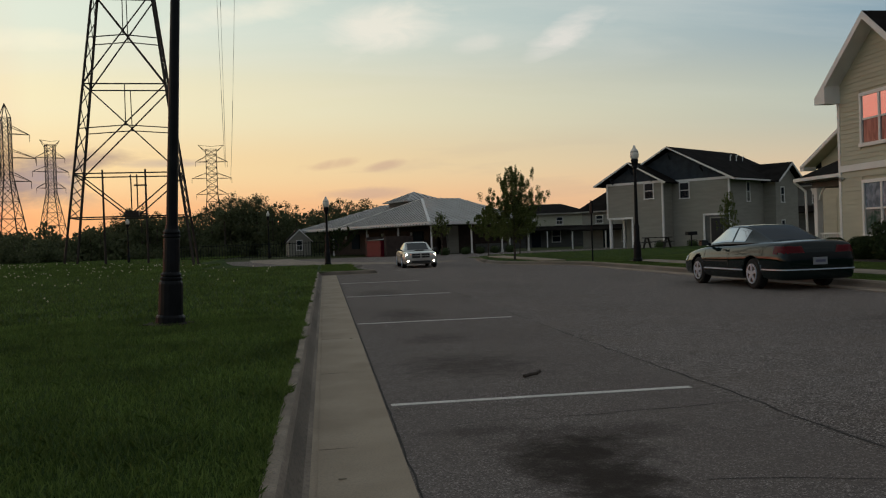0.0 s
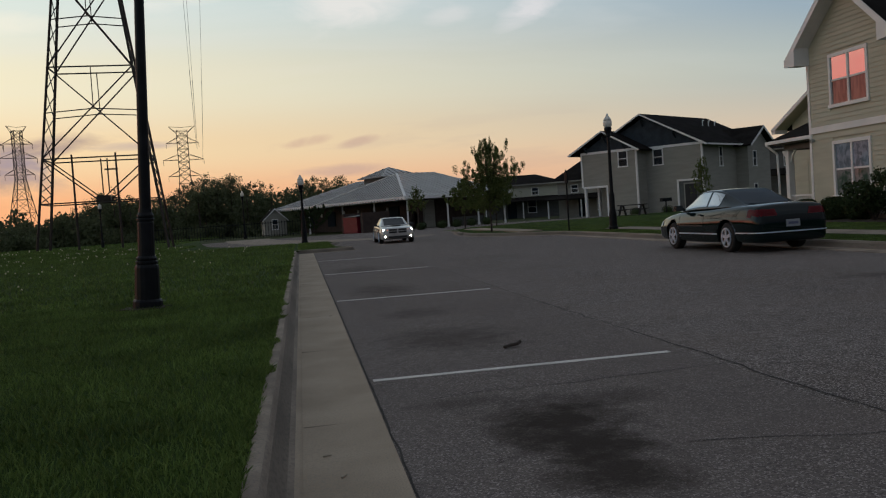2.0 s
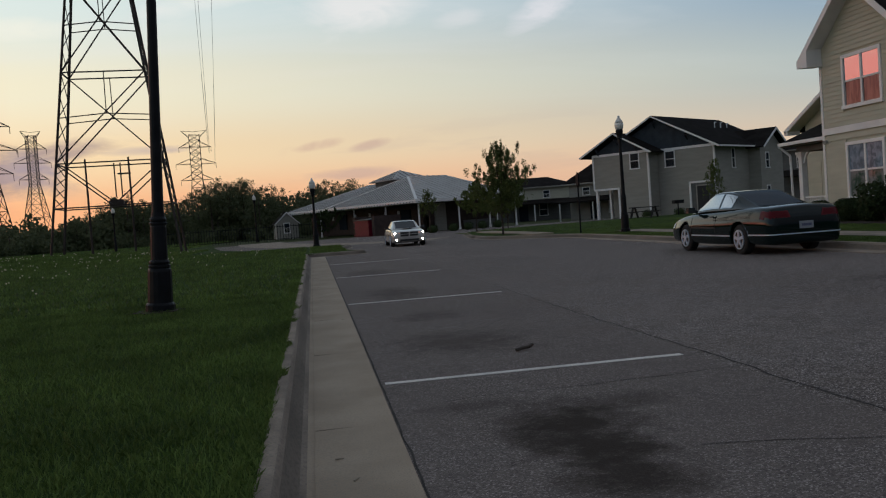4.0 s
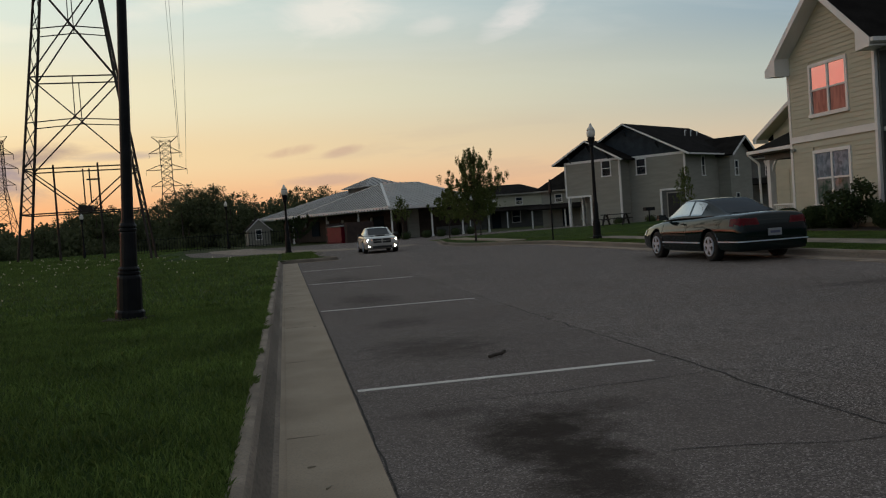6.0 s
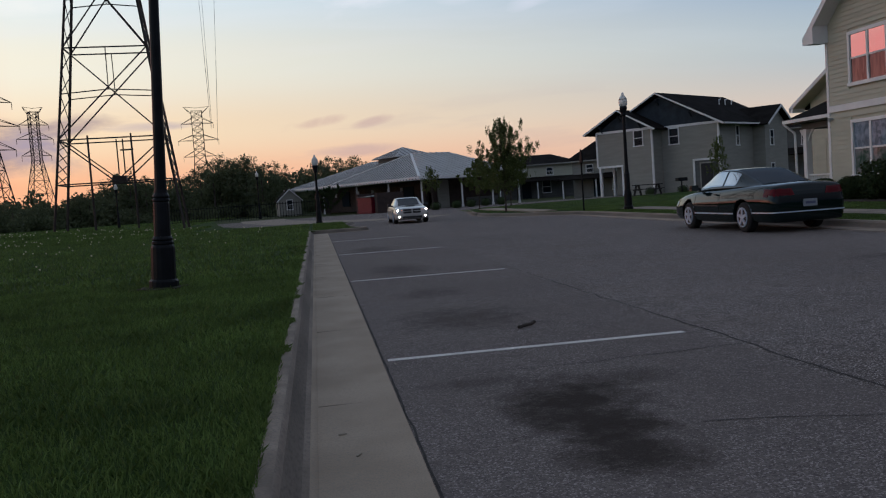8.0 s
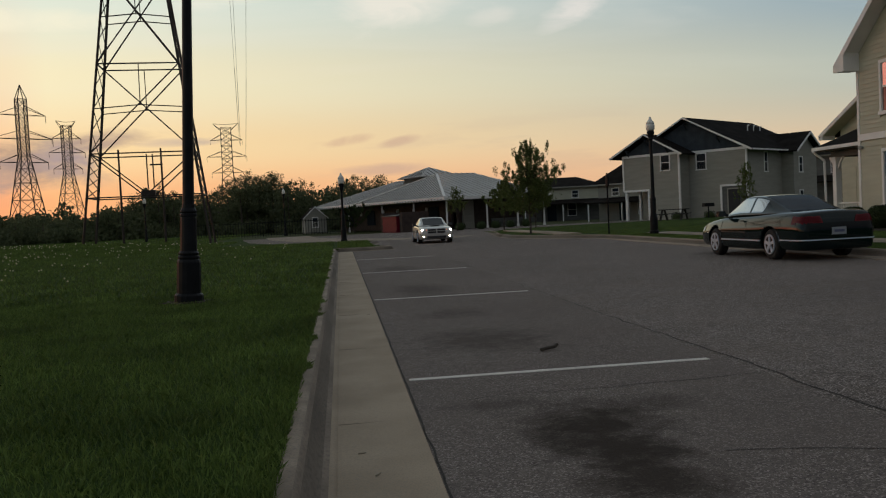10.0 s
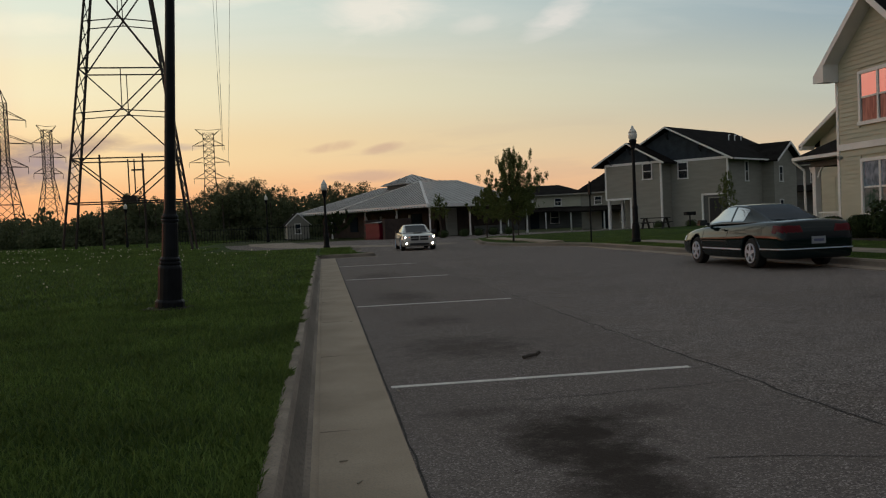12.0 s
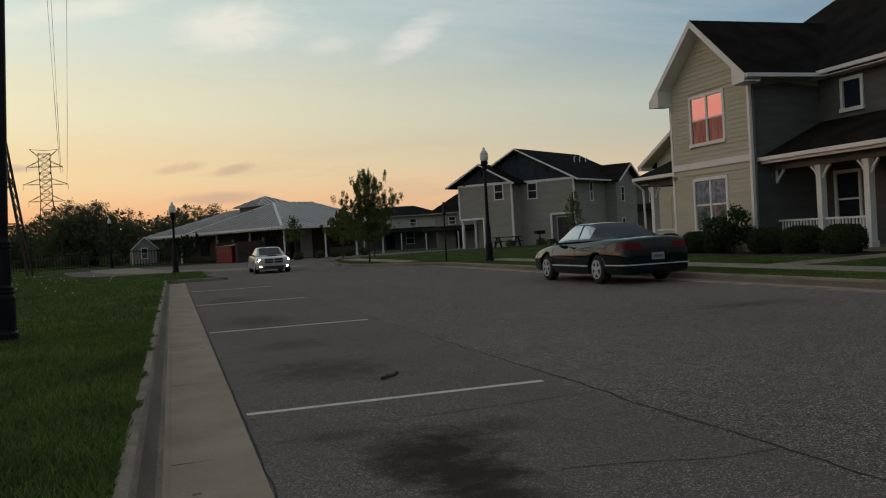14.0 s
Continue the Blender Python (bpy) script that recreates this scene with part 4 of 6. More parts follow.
def seam_plane(parent, corners, seam_dir, label="", step=0.55, rib=RIB_SHADE, thick=0.045):
    """A metal roof plane with raised ribs that run up the slope from the eave (corners 0 to 1)."""
    q = [club_point(*c) for c in corners]
    n = (q[1] - q[0]).cross(q[2] - q[0]).normalized()
    n = n if n.z > 0 else -n
    r = part("roof", prism(bmesh.new(), q, -n * 0.1), SEAM_ROOF, parent, label)
    e = (q[1] - q[0])
    count = int(e.length / step)
    ed = e.normalized()
    up = n.cross(ed)
    up = up if up.z > 0 else -up
    local = [((p - q[0]).dot(ed), (p - q[0]).dot(up)) for p in q]
    for i in range(1, count):
        s = e.length * i / count
        hits = []
        for (x0, y0), (x1, y1) in zip(local, local[1:] + local[:1]):
            if (x0 - s) * (x1 - s) < 0:
                hits.append(y0 + (y1 - y0) * (s - x0) / (x1 - x0))
        if len(hits) >= 2 and max(hits) - min(hits) > 0.1:
            part("roof_seam", beam(bmesh.new(), q[0] + ed * s + up * min(hits) + n * 0.02, q[0] + ed * s + up * (max(hits) - 0.12) + n * 0.01, thick, 0.06, n), rib, r)
    return r


def clubhouse():
    h = thing("clubhouse", "low clubhouse with grey standing-seam hip roof and brick walls", "building")
    E, R = 2.72, 5.05
    W = 11.0
    ridge0, ridge1 = (9.1, 4.9, R + 0.05), (8.2, 8.6, R)
    # front section
    seam_plane(h, [(0, 0, E), (17, 0, E), ridge0], 0, "grey standing-seam metal roof")
    # this face's ribs keep the roof's own grey, without the shadow tone
    seam_plane(h, [(0, 0, E), (0, W, E), ridge1, ridge0], 0, rib=SEAM_ROOF)
    seam_plane(h, [(17, W, E), (0, W, E), ridge1], 0)
    # rear section
    seam_plane(h, [(9.1, 0.3, E + 0.02), (28, 0.3, E + 0.02), (20, 6.5, R - 0.05), (9.1, 6.5, R - 0.05)], 0, step=0.8, thick=0.16)
    seam_plane(h, [(28, W, E), (28, 0.3, E), (20, 6.5, R - 0.05), (20, 8.0, R - 0.05)], 0)
    seam_plane(h, [(28, W, E), (9, W, E), (9, 7.5, R - 0.05), (20, 7.5, R - 0.05)], 0)
    # cupola
    c0, c1, d0, d1 = 12, 17, 5.0, 9.5
    bm = bmesh.new()
    prism(bm, [club_point(a, b, 4.6) for a, b in ((c0 + 0.5, d0 + 0.5), (c1 - 0.5, d0 + 0.5), (c1 - 0.5, d1 - 0.5), (c0 + 0.5, d1 - 0.5))], (0, 0, 0.55))
    part("cupola_wall", bm, SIDING_DARK, h, "grey cupola wall")
    apex = (14.5, 7.2, 6.1)
    for p, q in (((c0, d0), (c1, d0)), ((c1, d0), (c1, d1)), ((c1, d1), (c0, d1)), ((c0, d1), (c0, d0))):
        seam_plane(h, [(*p, 5.1), (*q, 5.1), apex], 0)
    # fascia, gutter and soffit
    for p, q in (((0, 0), (28, 0)), ((0, 0), (0, W)), ((0, W), (28, W)), ((28, 0), (28, W))):
        bm = bmesh.new()
        beam(bm, club_point(*p, E - 0.11), club_point(*q, E - 0.11), 0.12, 0.26)
        part("fascia", bm, TRIM, h, "white fascia with gutter")
    bm = bmesh.new()
    for i in range(54):
        beam(bm, club_point(0.4 + i * 0.5, -0.085, E - 0.22), club_point(0.4 + i * 0.5, -0.085, E - 0.12), 0.16, 0.05)
    tagged(part("dentil", bm, SIDING_DARK, h, "dark gaps under the gutter"), kind="stuff")
    part("soffit", prism(bmesh.new(), [club_point(a, b, E - 0.24) for a, b in ((0.06, 0.06), (27.9, 0.06), (27.9, W - 0.06), (0.06, W - 0.06))], (0, 0, 0.06)), TRIM, h)
    for p, q in (((0, 0, E + 0.03), ridge0), ((17, 0, E + 0.03), ridge0), (ridge0, ridge1)):
        bm = bmesh.new()
        beam(bm, club_point(*p), club_point(*q), 0.22, 0.08)
        part("ridge_cap", bm, CAP_WHITE, h, "white metal ridge cap")
    # walls, recessed under the eaves
    def wall(a0, b0, a1, b1, z1, mat, label=""):
        p, q = club_point(a0, b0, 0), club_point(a1, b1, 0)
        bm = bmesh.new()
        beam(bm, p + Vector((0, 0, z1 / 2)), q + Vector((0, 0, z1 / 2)), 0.3, z1)
        return part("wall", bm, mat, h, label)
    wall(4, 3.2, 27, 3.2, 2.5, BRICKWORK, "dark brick wall under the canopy")
    wall(3.2, 3.2, 3.2, W - 1, 2.5, BRICKWORK)
    wall(27, 3.2, 27, W - 1, 2.5, SIDING)
    wall(3, W - 1, 27, W - 1, 2.5, BRICKWORK)
    wall(3.0, 3.6, 3.0, 4.7, 2.4, SIDING_GREY, "grey panelled wall beside the entrance")
    wall(3.05, 6.6, 3.05, W - 1, 0.75, SIDING_DARK)
    # slender canopy columns
    for a, b in ((0.7, 0.6), (6.2, 0.6), (12.2, 0.6), (19.5, 0.6), (26.8, 0.6), (0.7, 4.6), (0.7, 7.8), (0.7, 10.7)):
        p = club_point(a, b, 0)
        part("column", boxes(((p.x - 0.065, p.y - 0.065, -0.05), (p.x + 0.065, p.y + 0.065, 2.5)), ((p.x - 0.1, p.y - 0.1, -0.05), (p.x + 0.1, p.y + 0.1, 0.2))), TRIM, h, "white canopy column")
    # wall lamps and dark openings
    for a in (8.0, 10.4, 13.5, 16.5, 21.5):
        p = club_point(a, 2.95, 1.75)
        part("wall_light", boxes(((p.x - 0.1, p.y - 0.1, 1.55), (p.x + 0.1, p.y + 0.1, 2.0))), TRIM, h, "white wall lantern")
    for a in (6.0, 18.5, 23.5):
        p, q = club_point(a, 3.0, 1.3), club_point(a + 1.6, 3.0, 1.3)
        bm = bmesh.new()
        beam(bm, p, q, 0.14, 1.5)
        part("window", bm, GLASS_DIM, h, "dark window")
    # low brick screen walls round the bin
    for a0, a1, b in ((1.7, 2.1, -2.0), (5.0, 5.4, -2.0)):
        p = [club_point(a0, b - 1.1, -0.1), club_point(a1, b - 1.1, -0.1), club_point(a1, b + 1.4, -0.1), club_point(a0, b + 1.4, -0.1)]
        part("screen_wall", prism(bmesh.new(), p, (0, 0, 1.75)), BRICKWORK, h, "dark brick screen wall")
    p = [club_point(5.0, -0.6, -0.1), club_point(8.9, -0.6, -0.1), club_point(8.9, -0.3, -0.1), club_point(5.0, -0.3, -0.1)]
    part("screen_wall", prism(bmesh.new(), p, (0, 0, 1.75)), BRICKWORK, h)
    return h


clubhouse()
RED = surface("red_bin_paint", (0.105, 0.0, 0.012), (0.14, 0.0, 0.018), 2, 0.45, 0.1, 30, fine_mix=0.2)
bin_ob = thing("dumpster", "red steel dumpster between brick screens", "dumpster")
pp = [club_point(2.3, -3.3, 0), club_point(4.7, -3.3, 0), club_point(4.7, -1.6, 0), club_point(2.3, -1.6, 0)]
part("body", prism(bmesh.new(), pp, (0, 0, 1.3)), RED, bin_ob)
bm = bmesh.new()
for k in (0.15, 0.75, 1.25):
    beam(bm, club_point(2.25, -3.34, k), club_point(4.75, -3.34, k), 0.1, 0.08)
part("rib", bm, RED, bin_ob, "raised red steel ribs")
part("lid", prism(bmesh.new(), [club_point(2.2, -3.4, 1.32), club_point(4.8, -3.4, 1.32), club_point(4.8, -1.5, 1.45), club_point(2.2, -1.5, 1.45)], (0, 0, 0.06)), plain("black_plastic", (0.015, 0.015, 0.015), 0.5), bin_ob, "black plastic lid")

# pale shed beside the wood
shed = thing("shed", "small grey shed with gabled roof", "shed", "", pose(-3.72, 92, 0, 0, 0, 8))
part("wall", prism(bmesh.new(), [(0, 0, 0), (3.4, 0, 0), (3.4, 0, 2.0), (1.7, 0, 3.2), (0, 0, 2.0)], (0, 4, 0)), SIDING_GREY, shed)
for x0 in (-0.3, 3.7):
    roof_plane("roof", [(x0, -0.3, 1.85), (1.7, -0.3, 3.35), (1.7, 4.3, 3.35), (x0, 4.3, 1.85)], shed, label="dark shingle roof")
    part("bargeboard", prism(bmesh.new(), [(x0, -0.33, 1.83), (1.7, -0.33, 3.33), (1.7, -0.33, 3.15), (x0, -0.33, 1.68)], (0, 0.03, 0)), TRIM, shed)
window_unit(shed, Matrix.Translation((1.15, 0, 0.7)), 1.0, 1.3, 1, GLASS_DIM)
shed.scale = (0.68, 0.68, 0.856)
fence = thing("fence", "black iron pool fence beside the clubhouse", "fence", "", pose(-5.2, 82, 0, 0, 0, -5))
bm = bmesh.new()
beam(bm, (-9, 0, 1.35), (5.5, 0, 1.35), 0.05)
beam(bm, (-9, 0, 0.2), (5.5, 0, 0.2), 0.05)
part("rail", bm, IRON, fence)
pm = mesh_of("picket", boxes(((-0.02, -0.02, 0), (0.02, 0.02, 1.5))), IRON)
for i in range(59):
    o = new("picket", pm)
    o.parent, o.location = fence, (-9 + i * 0.25, 0, 0)

# ---- pylons, poles and wires ----


def rect_ring(hw, hd, z):
    return [Vector((-hw, -hd, z)), Vector((hw, -hd, z)), Vector((hw, hd, z)), Vector((-hw, hd, z))]


def near_pylon():
    t = thing("pylon", "tall weathered steel lattice transmission tower", "pylon", "pylons", pose(-12.36, 58.7, 0.1, 0, 0, 4))
    half = lambda z: (4.62 - 0.142 * z) * 0.855 if z < 24 else 1.05
    levels = [0.0, 3.3, 6.08, 11.8, 17.75, 22.1, 25.6]
    for sx_ in (-1, 1):
        for sy_ in (-1, 1):
            bm = bmesh.new()
            beam(bm, (sx_ * half(0), sy_ * half(0) * 0.5, -0.3), (sx_ * half(24), sy_ * half(24) * 0.5, 24), 0.125)
            beam(bm, (sx_ * half(24), sy_ * half(24) * 0.5, 24), (sx_ * 0.9, sy_ * 0.9, 38), 0.14)
            part("leg", bm, STEEL, t, "angle-steel leg")
    def brace(p, q, w):
        part("brace", beam(bmesh.new(), p, q, w), STEEL, t)

    for a, b in zip(levels, levels[1:]):
        ra, rb = rect_ring(half(a), half(a) * 0.5, a), rect_ring(half(b), half(b) * 0.5, b)
        for i in range(4):
            brace(rb[i], rb[(i + 1) % 4], 0.078)
            wide = i % 2 == 0
            if a >= 6 and wide:
                brace(ra[i], rb[(i + 1) % 4], 0.075)
                brace(ra[(i + 1) % 4], rb[i], 0.075)
                mid_a, mid_b = (ra[i] + rb[i]) / 2, (ra[(i + 1) % 4] + rb[(i + 1) % 4]) / 2
                cross = (ra[i] + ra[(i + 1) % 4] + rb[i] + rb[(i + 1) % 4]) / 4 + Vector((0, 0, 0.2))
                brace(mid_a, cross, 0.060)
                brace(mid_b, cross, 0.060)
                brace(cross, (rb[i] + rb[(i + 1) % 4]) / 2, 0.053)
            elif wide and a > 0:
                m_low = (ra[i] + ra[(i + 1) % 4]) / 2
                brace(m_low, rb[i], 0.075)
                brace(m_low, rb[(i + 1) % 4], 0.075)
            elif a >= 2.5:
                n = 4
                for k in range(n):
                    p0 = ra[i].lerp(rb[i], k / n)
                    p1 = ra[(i + 1) % 4].lerp(rb[(i + 1) % 4], (k + 1) / n)
                    brace(p0, p1, 0.045)
                    brace(ra[(i + 1) % 4].lerp(rb[(i + 1) % 4], k / n), ra[i].lerp(rb[i], (k + 1) / n), 0.045)
    part("junction_box", boxes(((-0.42, -0.3, 3.3), (0.42, 0.3, 3.72))), STEEL, t, "steel equipment box")
    for x in (-0.02, 0.36):
        part("riser", tube(bmesh.new(), (x, 0, 3.88), (x, 0, 6.1), 0.045, n=6), STEEL, t)
    for z, r in ((25, 8.0), (30, 9.0), (35, 7.5)):
        for s in (-1, 1):
            bm = bmesh.new()
            for e in (-0.9, 0.9):
                beam(bm, (s * 0.9, e, z), (s * r, 0, z + 0.4), 0.1)
                beam(bm, (s * 0.9, e, z + 1.8), (s * r, 0, z + 0.4), 0.1)
            part("cross_arm", bm, STEEL, t, "steel cross-arm")
    return t


def far_pylon(x, y, height, turn, narrow=0.055, arms=(0.62, 0.75, 0.88), reach=0.18, peaked=False, hw0=0.14):
    t = thing("pylon", "distant steel lattice pylon", "pylon", "pylons", pose(x, y, 0, 0, 0, turn))
    H_ = height
    waist = 0.55 * H_
    def half(z):
        return hw0 * H_ + (narrow * H_ - hw0 * H_) * min(z / waist, 1)
    th = H_ * 0.0042
    levels = [0, 0.14, 0.27, 0.38, 0.47, 0.55, 0.61, 0.67, 0.73, 0.79, 0.85, 0.91] + ([] if peaked else [0.96])
    levels = [v * H_ for v in levels]
    for sx_ in (-1, 1):
        for sy_ in (-1, 1):
            bm = bmesh.new()
            prev = None
            for z in (0, waist, levels[-1]):
                p = Vector((sx_ * half(z), sy_ * half(z), z))
                if prev:
                    beam(bm, prev, p, th * 1.2)
                prev = p
            if peaked:
                beam(bm, prev, (0, 0, H_), th)
            part("leg", bm, STEEL, t)
    bm = bmesh.new()
    for a, b in zip(levels, levels[1:]):
        ra, rb = rect_ring(half(a), half(a), a), rect_ring(half(b), half(b), b)
        for i in range(4):
            beam(bm, ra[i], rb[(i + 1) % 4], th * 0.7)
            beam(bm, ra[(i + 1) % 4], rb[i], th * 0.7)
            beam(bm, rb[i], rb[(i + 1) % 4], th * 0.7)
    tagged(part("bracing", bm, STEEL, t, "fine crossed steel bracing"), kind="stuff")
    for k in arms:
        z, r = k * H_, reach * H_ * (1.25 if abs(k - arms[1]) < 0.01 else 1.0)
        n = half(z)
        for s in (-1, 1):
            bm = bmesh.new()
            for e in (-n, n):
                beam(bm, (s * n, e, z), (s * r, 0, z), th * 0.8)
                beam(bm, (s * n, e, z + 0.05 * H_), (s * r, 0, z), th * 0.8)
            beam(bm, (s * r, 0, z), (s * r, 0, z - 0.045 * H_), th * 0.7)
            part("cross_arm", bm, STEEL, t)
    if not peaked:
        bm = bmesh.new()
        n = half(H_)
        for s in (-1, 1):
            for e in (-n, n):
                beam(bm, (s * n, e, 0.94 * H_), (s * n * 2.4, 0, H_), th * 0.8)
            beam(bm, (-n * 2.4 * s, 0, H_), (0, 0, 0.99 * H_), th * 0.8)
        part("peak", bm, STEEL, t)
    return t


near_pylon()
far_pylon(-30.7, 250, 30, 8, narrow=0.048, arms=(0.54, 0.69, 0.845), reach=0.145, hw0=0.10)
far_pylon(-54.2, 159, 27.5, 40, narrow=0.027, arms=(0.51, 0.66, 0.81), reach=0.15, peaked=True, hw0=0.105)
far_pylon(-79.1, 268, 34.5, 35, narrow=0.034, arms=(0.59, 0.73, 0.85), reach=0.12, hw0=0.12)
WIRE = plain("wire", (0.12, 0.11, 0.11), 0.6)
for i, (a, b) in enumerate((((-27.0, 250, 24.0), (-6.4, 57, 30.5)), ((-26.8, 250, 23.6), (-6.0, 57, 28.0)), ((-25.6, 250, 20.0), (-4.5, 57, 30.5)))):
    bm = bmesh.new()
    pts = [Vector(a).lerp(Vector(b), k / 24) - Vector((0, 0, 9 * (k / 24) * (1 - k / 24))) for k in range(25)]
    for p, q in zip(pts, pts[1:]):
        tube(bm, p, q, 0.018 if p.y < 140 else 0.035, n=4, caps=False)
    tagged(new("power_line", mesh_of("power_line", bm, WIRE)), "thin overhead power line between the pylons", "cable", "power lines")
for x, y, ht in ((-17.35, 72, 7.75), (-14.05, 72, 7.75)):
    bm = bmesh.new()
    tube(bm, (0, 0, -0.2), (0, 0, ht), 0.10, 0.07, 8)
    tp = thing("utility_pole", "dark wooden utility pole", "pole", "utility poles", pose(x, y, 0))
    part("shaft", bm, STEEL, tp)
    if x > -16:
        for k in (1.3, 3.6):
            part("cross_arm", beam(bmesh.new(), (-0.9, 0, ht - k), (0.1, 0, ht - k), 0.12), STEEL, tp)

# ---- street lamps ----
LAMP_GLASS = plain("frosted_lamp_glass", (0.75, 0.73, 0.68), 0.35)


def street_lamp(m, height, label, lantern=True, k=1.0):
    t = thing("street_lamp", label, "street lamp", "street lamps", m)
    bm = bmesh.new()
    lathe(bm, [(0.212 * k, -0.1), (0.212 * k, 0.11), (0.2 * k, 0.13), (0.178 * k, 0.145), (0.172 * k, 0.6), (0.165 * k, 0.63), (0.148 * k, 0.65), (0.16 * k, 0.665), (0.16 * k, 0.69), (0.138 * k, 0.705), (0.15 * k, 0.72), (0.15 * k, 0.74), (0.125 * k, 0.77)], 16)
    part("base", bm, IRON, t, "fluted cast base")
    bm = bmesh.new()
    lathe(bm, [(0.122 * k, 0.76), (0.116 * k, 1.25), (0.11 * k, 1.27), (0.128 * k, 1.285), (0.128 * k, 1.31), (0.112 * k, 1.325), (0.122 * k, 1.34), (0.122 * k, 1.36), (0.098 * k, 1.4), (0.092 * k, 1.46)], 16)
    part("collar", bm, IRON, t)
    bm = bmesh.new()
    n = 14
    tube(bm, (0, 0, 1.42), (0, 0, height - 0.75), 0.084 * k, 0.062 * k, n)
    part("shaft", bm, IRON, t)
    if lantern:
        bm = bmesh.new()
        lathe(bm, [(0.06, height - 0.8), (0.11, height - 0.75), (0.10, height - 0.68), (0.145, height - 0.5), (0.13, height - 0.43)], 14)
        part("fitter", bm, IRON, t)
        bm = bmesh.new()
        lathe(bm, [(0.11, height - 0.45), (0.155, height - 0.38), (0.168, height - 0.25), (0.15, height - 0.17)], 14)
        part("globe", bm, LAMP_GLASS, t, "frosted acorn globe", smooth=True)
        bm = bmesh.new()
        lathe(bm, [(0.16, height - 0.18), (0.13, height - 0.1), (0.075, height - 0.03), (0.05, height + 0.02), (0.045, height + 0.07), (0.012, height + 0.1)], 14)
        part("cap", bm, LAMP_GLASS, t, "pale lantern cap", smooth=True)
    return t


street_lamp(pose(-2.28, 13.1, 0.14, 0, 2.9, 0), 6.4, "tall black cast-iron lamp post on the lawn", k=1.0)
solid("soil_patch", slab([(-2.33 + r * math.cos(a), 13.05 + 0.9 * r * math.sin(a)) for a, r in ((i * 0.393, 0.34 + 0.09 * math.sin(i * 2.3)) for i in range(16))], 0.1, 0.165), surface("bare_soil", (0.03, 0.024, 0.016), (0.05, 0.04, 0.027), 5, 0.95, 0.9, 60), "dark bare soil round the lamp post's foot", "soil")
street_lamp(pose(11.85, 31.7, 0.14), 4.35, "black lamp post with pale acorn lantern by the kerb", k=0.85)
street_lamp(pose(0.15, 44.4, 0.14), 3.4, "black lamp post with pale acorn lantern on the verge", k=0.8)
street_lamp(pose(-17.3, 80, 0.0), 4.0, "distant black lamp post before the wood", k=0.8)
street_lamp(pose(-5.5, 88, 0.0), 4.6, "distant lamp post near the clubhouse", k=0.8)
bm = bmesh.new()
tube(bm, (0, 0, -0.1), (0, 0, 2.5), 0.035, n=8)
sp = thing("sign_post", "thin black sign post on the verge", "post", "", pose(10.9, 34.3, 0.14))
part("shaft", bm, IRON, sp)
part("sign", boxes(((-0.03, -0.15, 1.95), (0.03, 0.15, 2.4))), IRON, sp, "edge-on small sign plate")

# picnic table
TABLE_WOOD = surface("dark_table_planks", (0.02, 0.018, 0.018), (0.04, 0.035, 0.033), 3, 0.7, 0.3, 40)
pt = thing("picnic_table", "dark picnic table with benches on the lawn", "picnic table", "", pose(22.3, 55.9, 0.14, 0, 0, -40))
for i in range(5):
    part("plank", boxes(((-0.95, -0.36 + i * 0.15, 0.70), (0.95, -0.23 + i * 0.15, 0.76))), TABLE_WOOD, pt)
for s in (-1, 1):
    part("bench", boxes(((-0.95, s * 0.72 - 0.13, 0.42), (0.95, s * 0.72 + 0.13, 0.46))), TABLE_WOOD, pt)
    bm = bmesh.new()
    for e in (-1, 1):
        beam(bm, (s * 0.7, e * 0.75, 0), (s * 0.7, e * 0.2, 0.72), 0.11)
    beam(bm, (s * 0.7, -0.85, 0.4), (s * 0.7, 0.85, 0.4), 0.07)
    part("leg", bm, TABLE_WOOD, pt)
grill = thing("grill", "small black park grill on a post", "grill", "", pose(25.9, 58.5, 0.14))
bm = bmesh.new()
tube(bm, (0, 0, 0), (0, 0, 0.8), 0.05, n=8)
part("post", bm, IRON, grill)
part("fire_box", boxes(((-0.35, -0.25, 0.8), (0.35, 0.25, 1.05))), IRON, grill)

# ---- vegetation ----


def leaf_material(name, a, b, trans=0.25):
    m = bpy.data.materials.new(name)
    m.use_nodes = True
    N, L = m.node_tree.nodes, m.node_tree.links
    p = N["Principled BSDF"]
    geo, ramp = N.new("ShaderNodeNewGeometry"), N.new("ShaderNodeValToRGB")
    ramp.color_ramp.elements[0].color, ramp.color_ramp.elements[1].color = (*a, 1), (*b, 1)
    L.new(geo.outputs["Random Per Island"], ramp.inputs[0])
    L.new(ramp.outputs[0], p.inputs["Base Color"])
    p.inputs["Roughness"].default_value, p.inputs["Specular IOR Level"].default_value = 0.7, 0.2
    tr, mx = N.new("ShaderNodeBsdfTranslucent"), N.new("ShaderNodeMixShader")
    L.new(ramp.outputs[0], tr.inputs[0])
    mx.inputs[0].default_value = trans
    L.new(p.outputs[0], mx.inputs[1])
    L.new(tr.outputs[0], mx.inputs[2])
    L.new(mx.outputs[0], N["Material Output"].inputs[0])
    return m


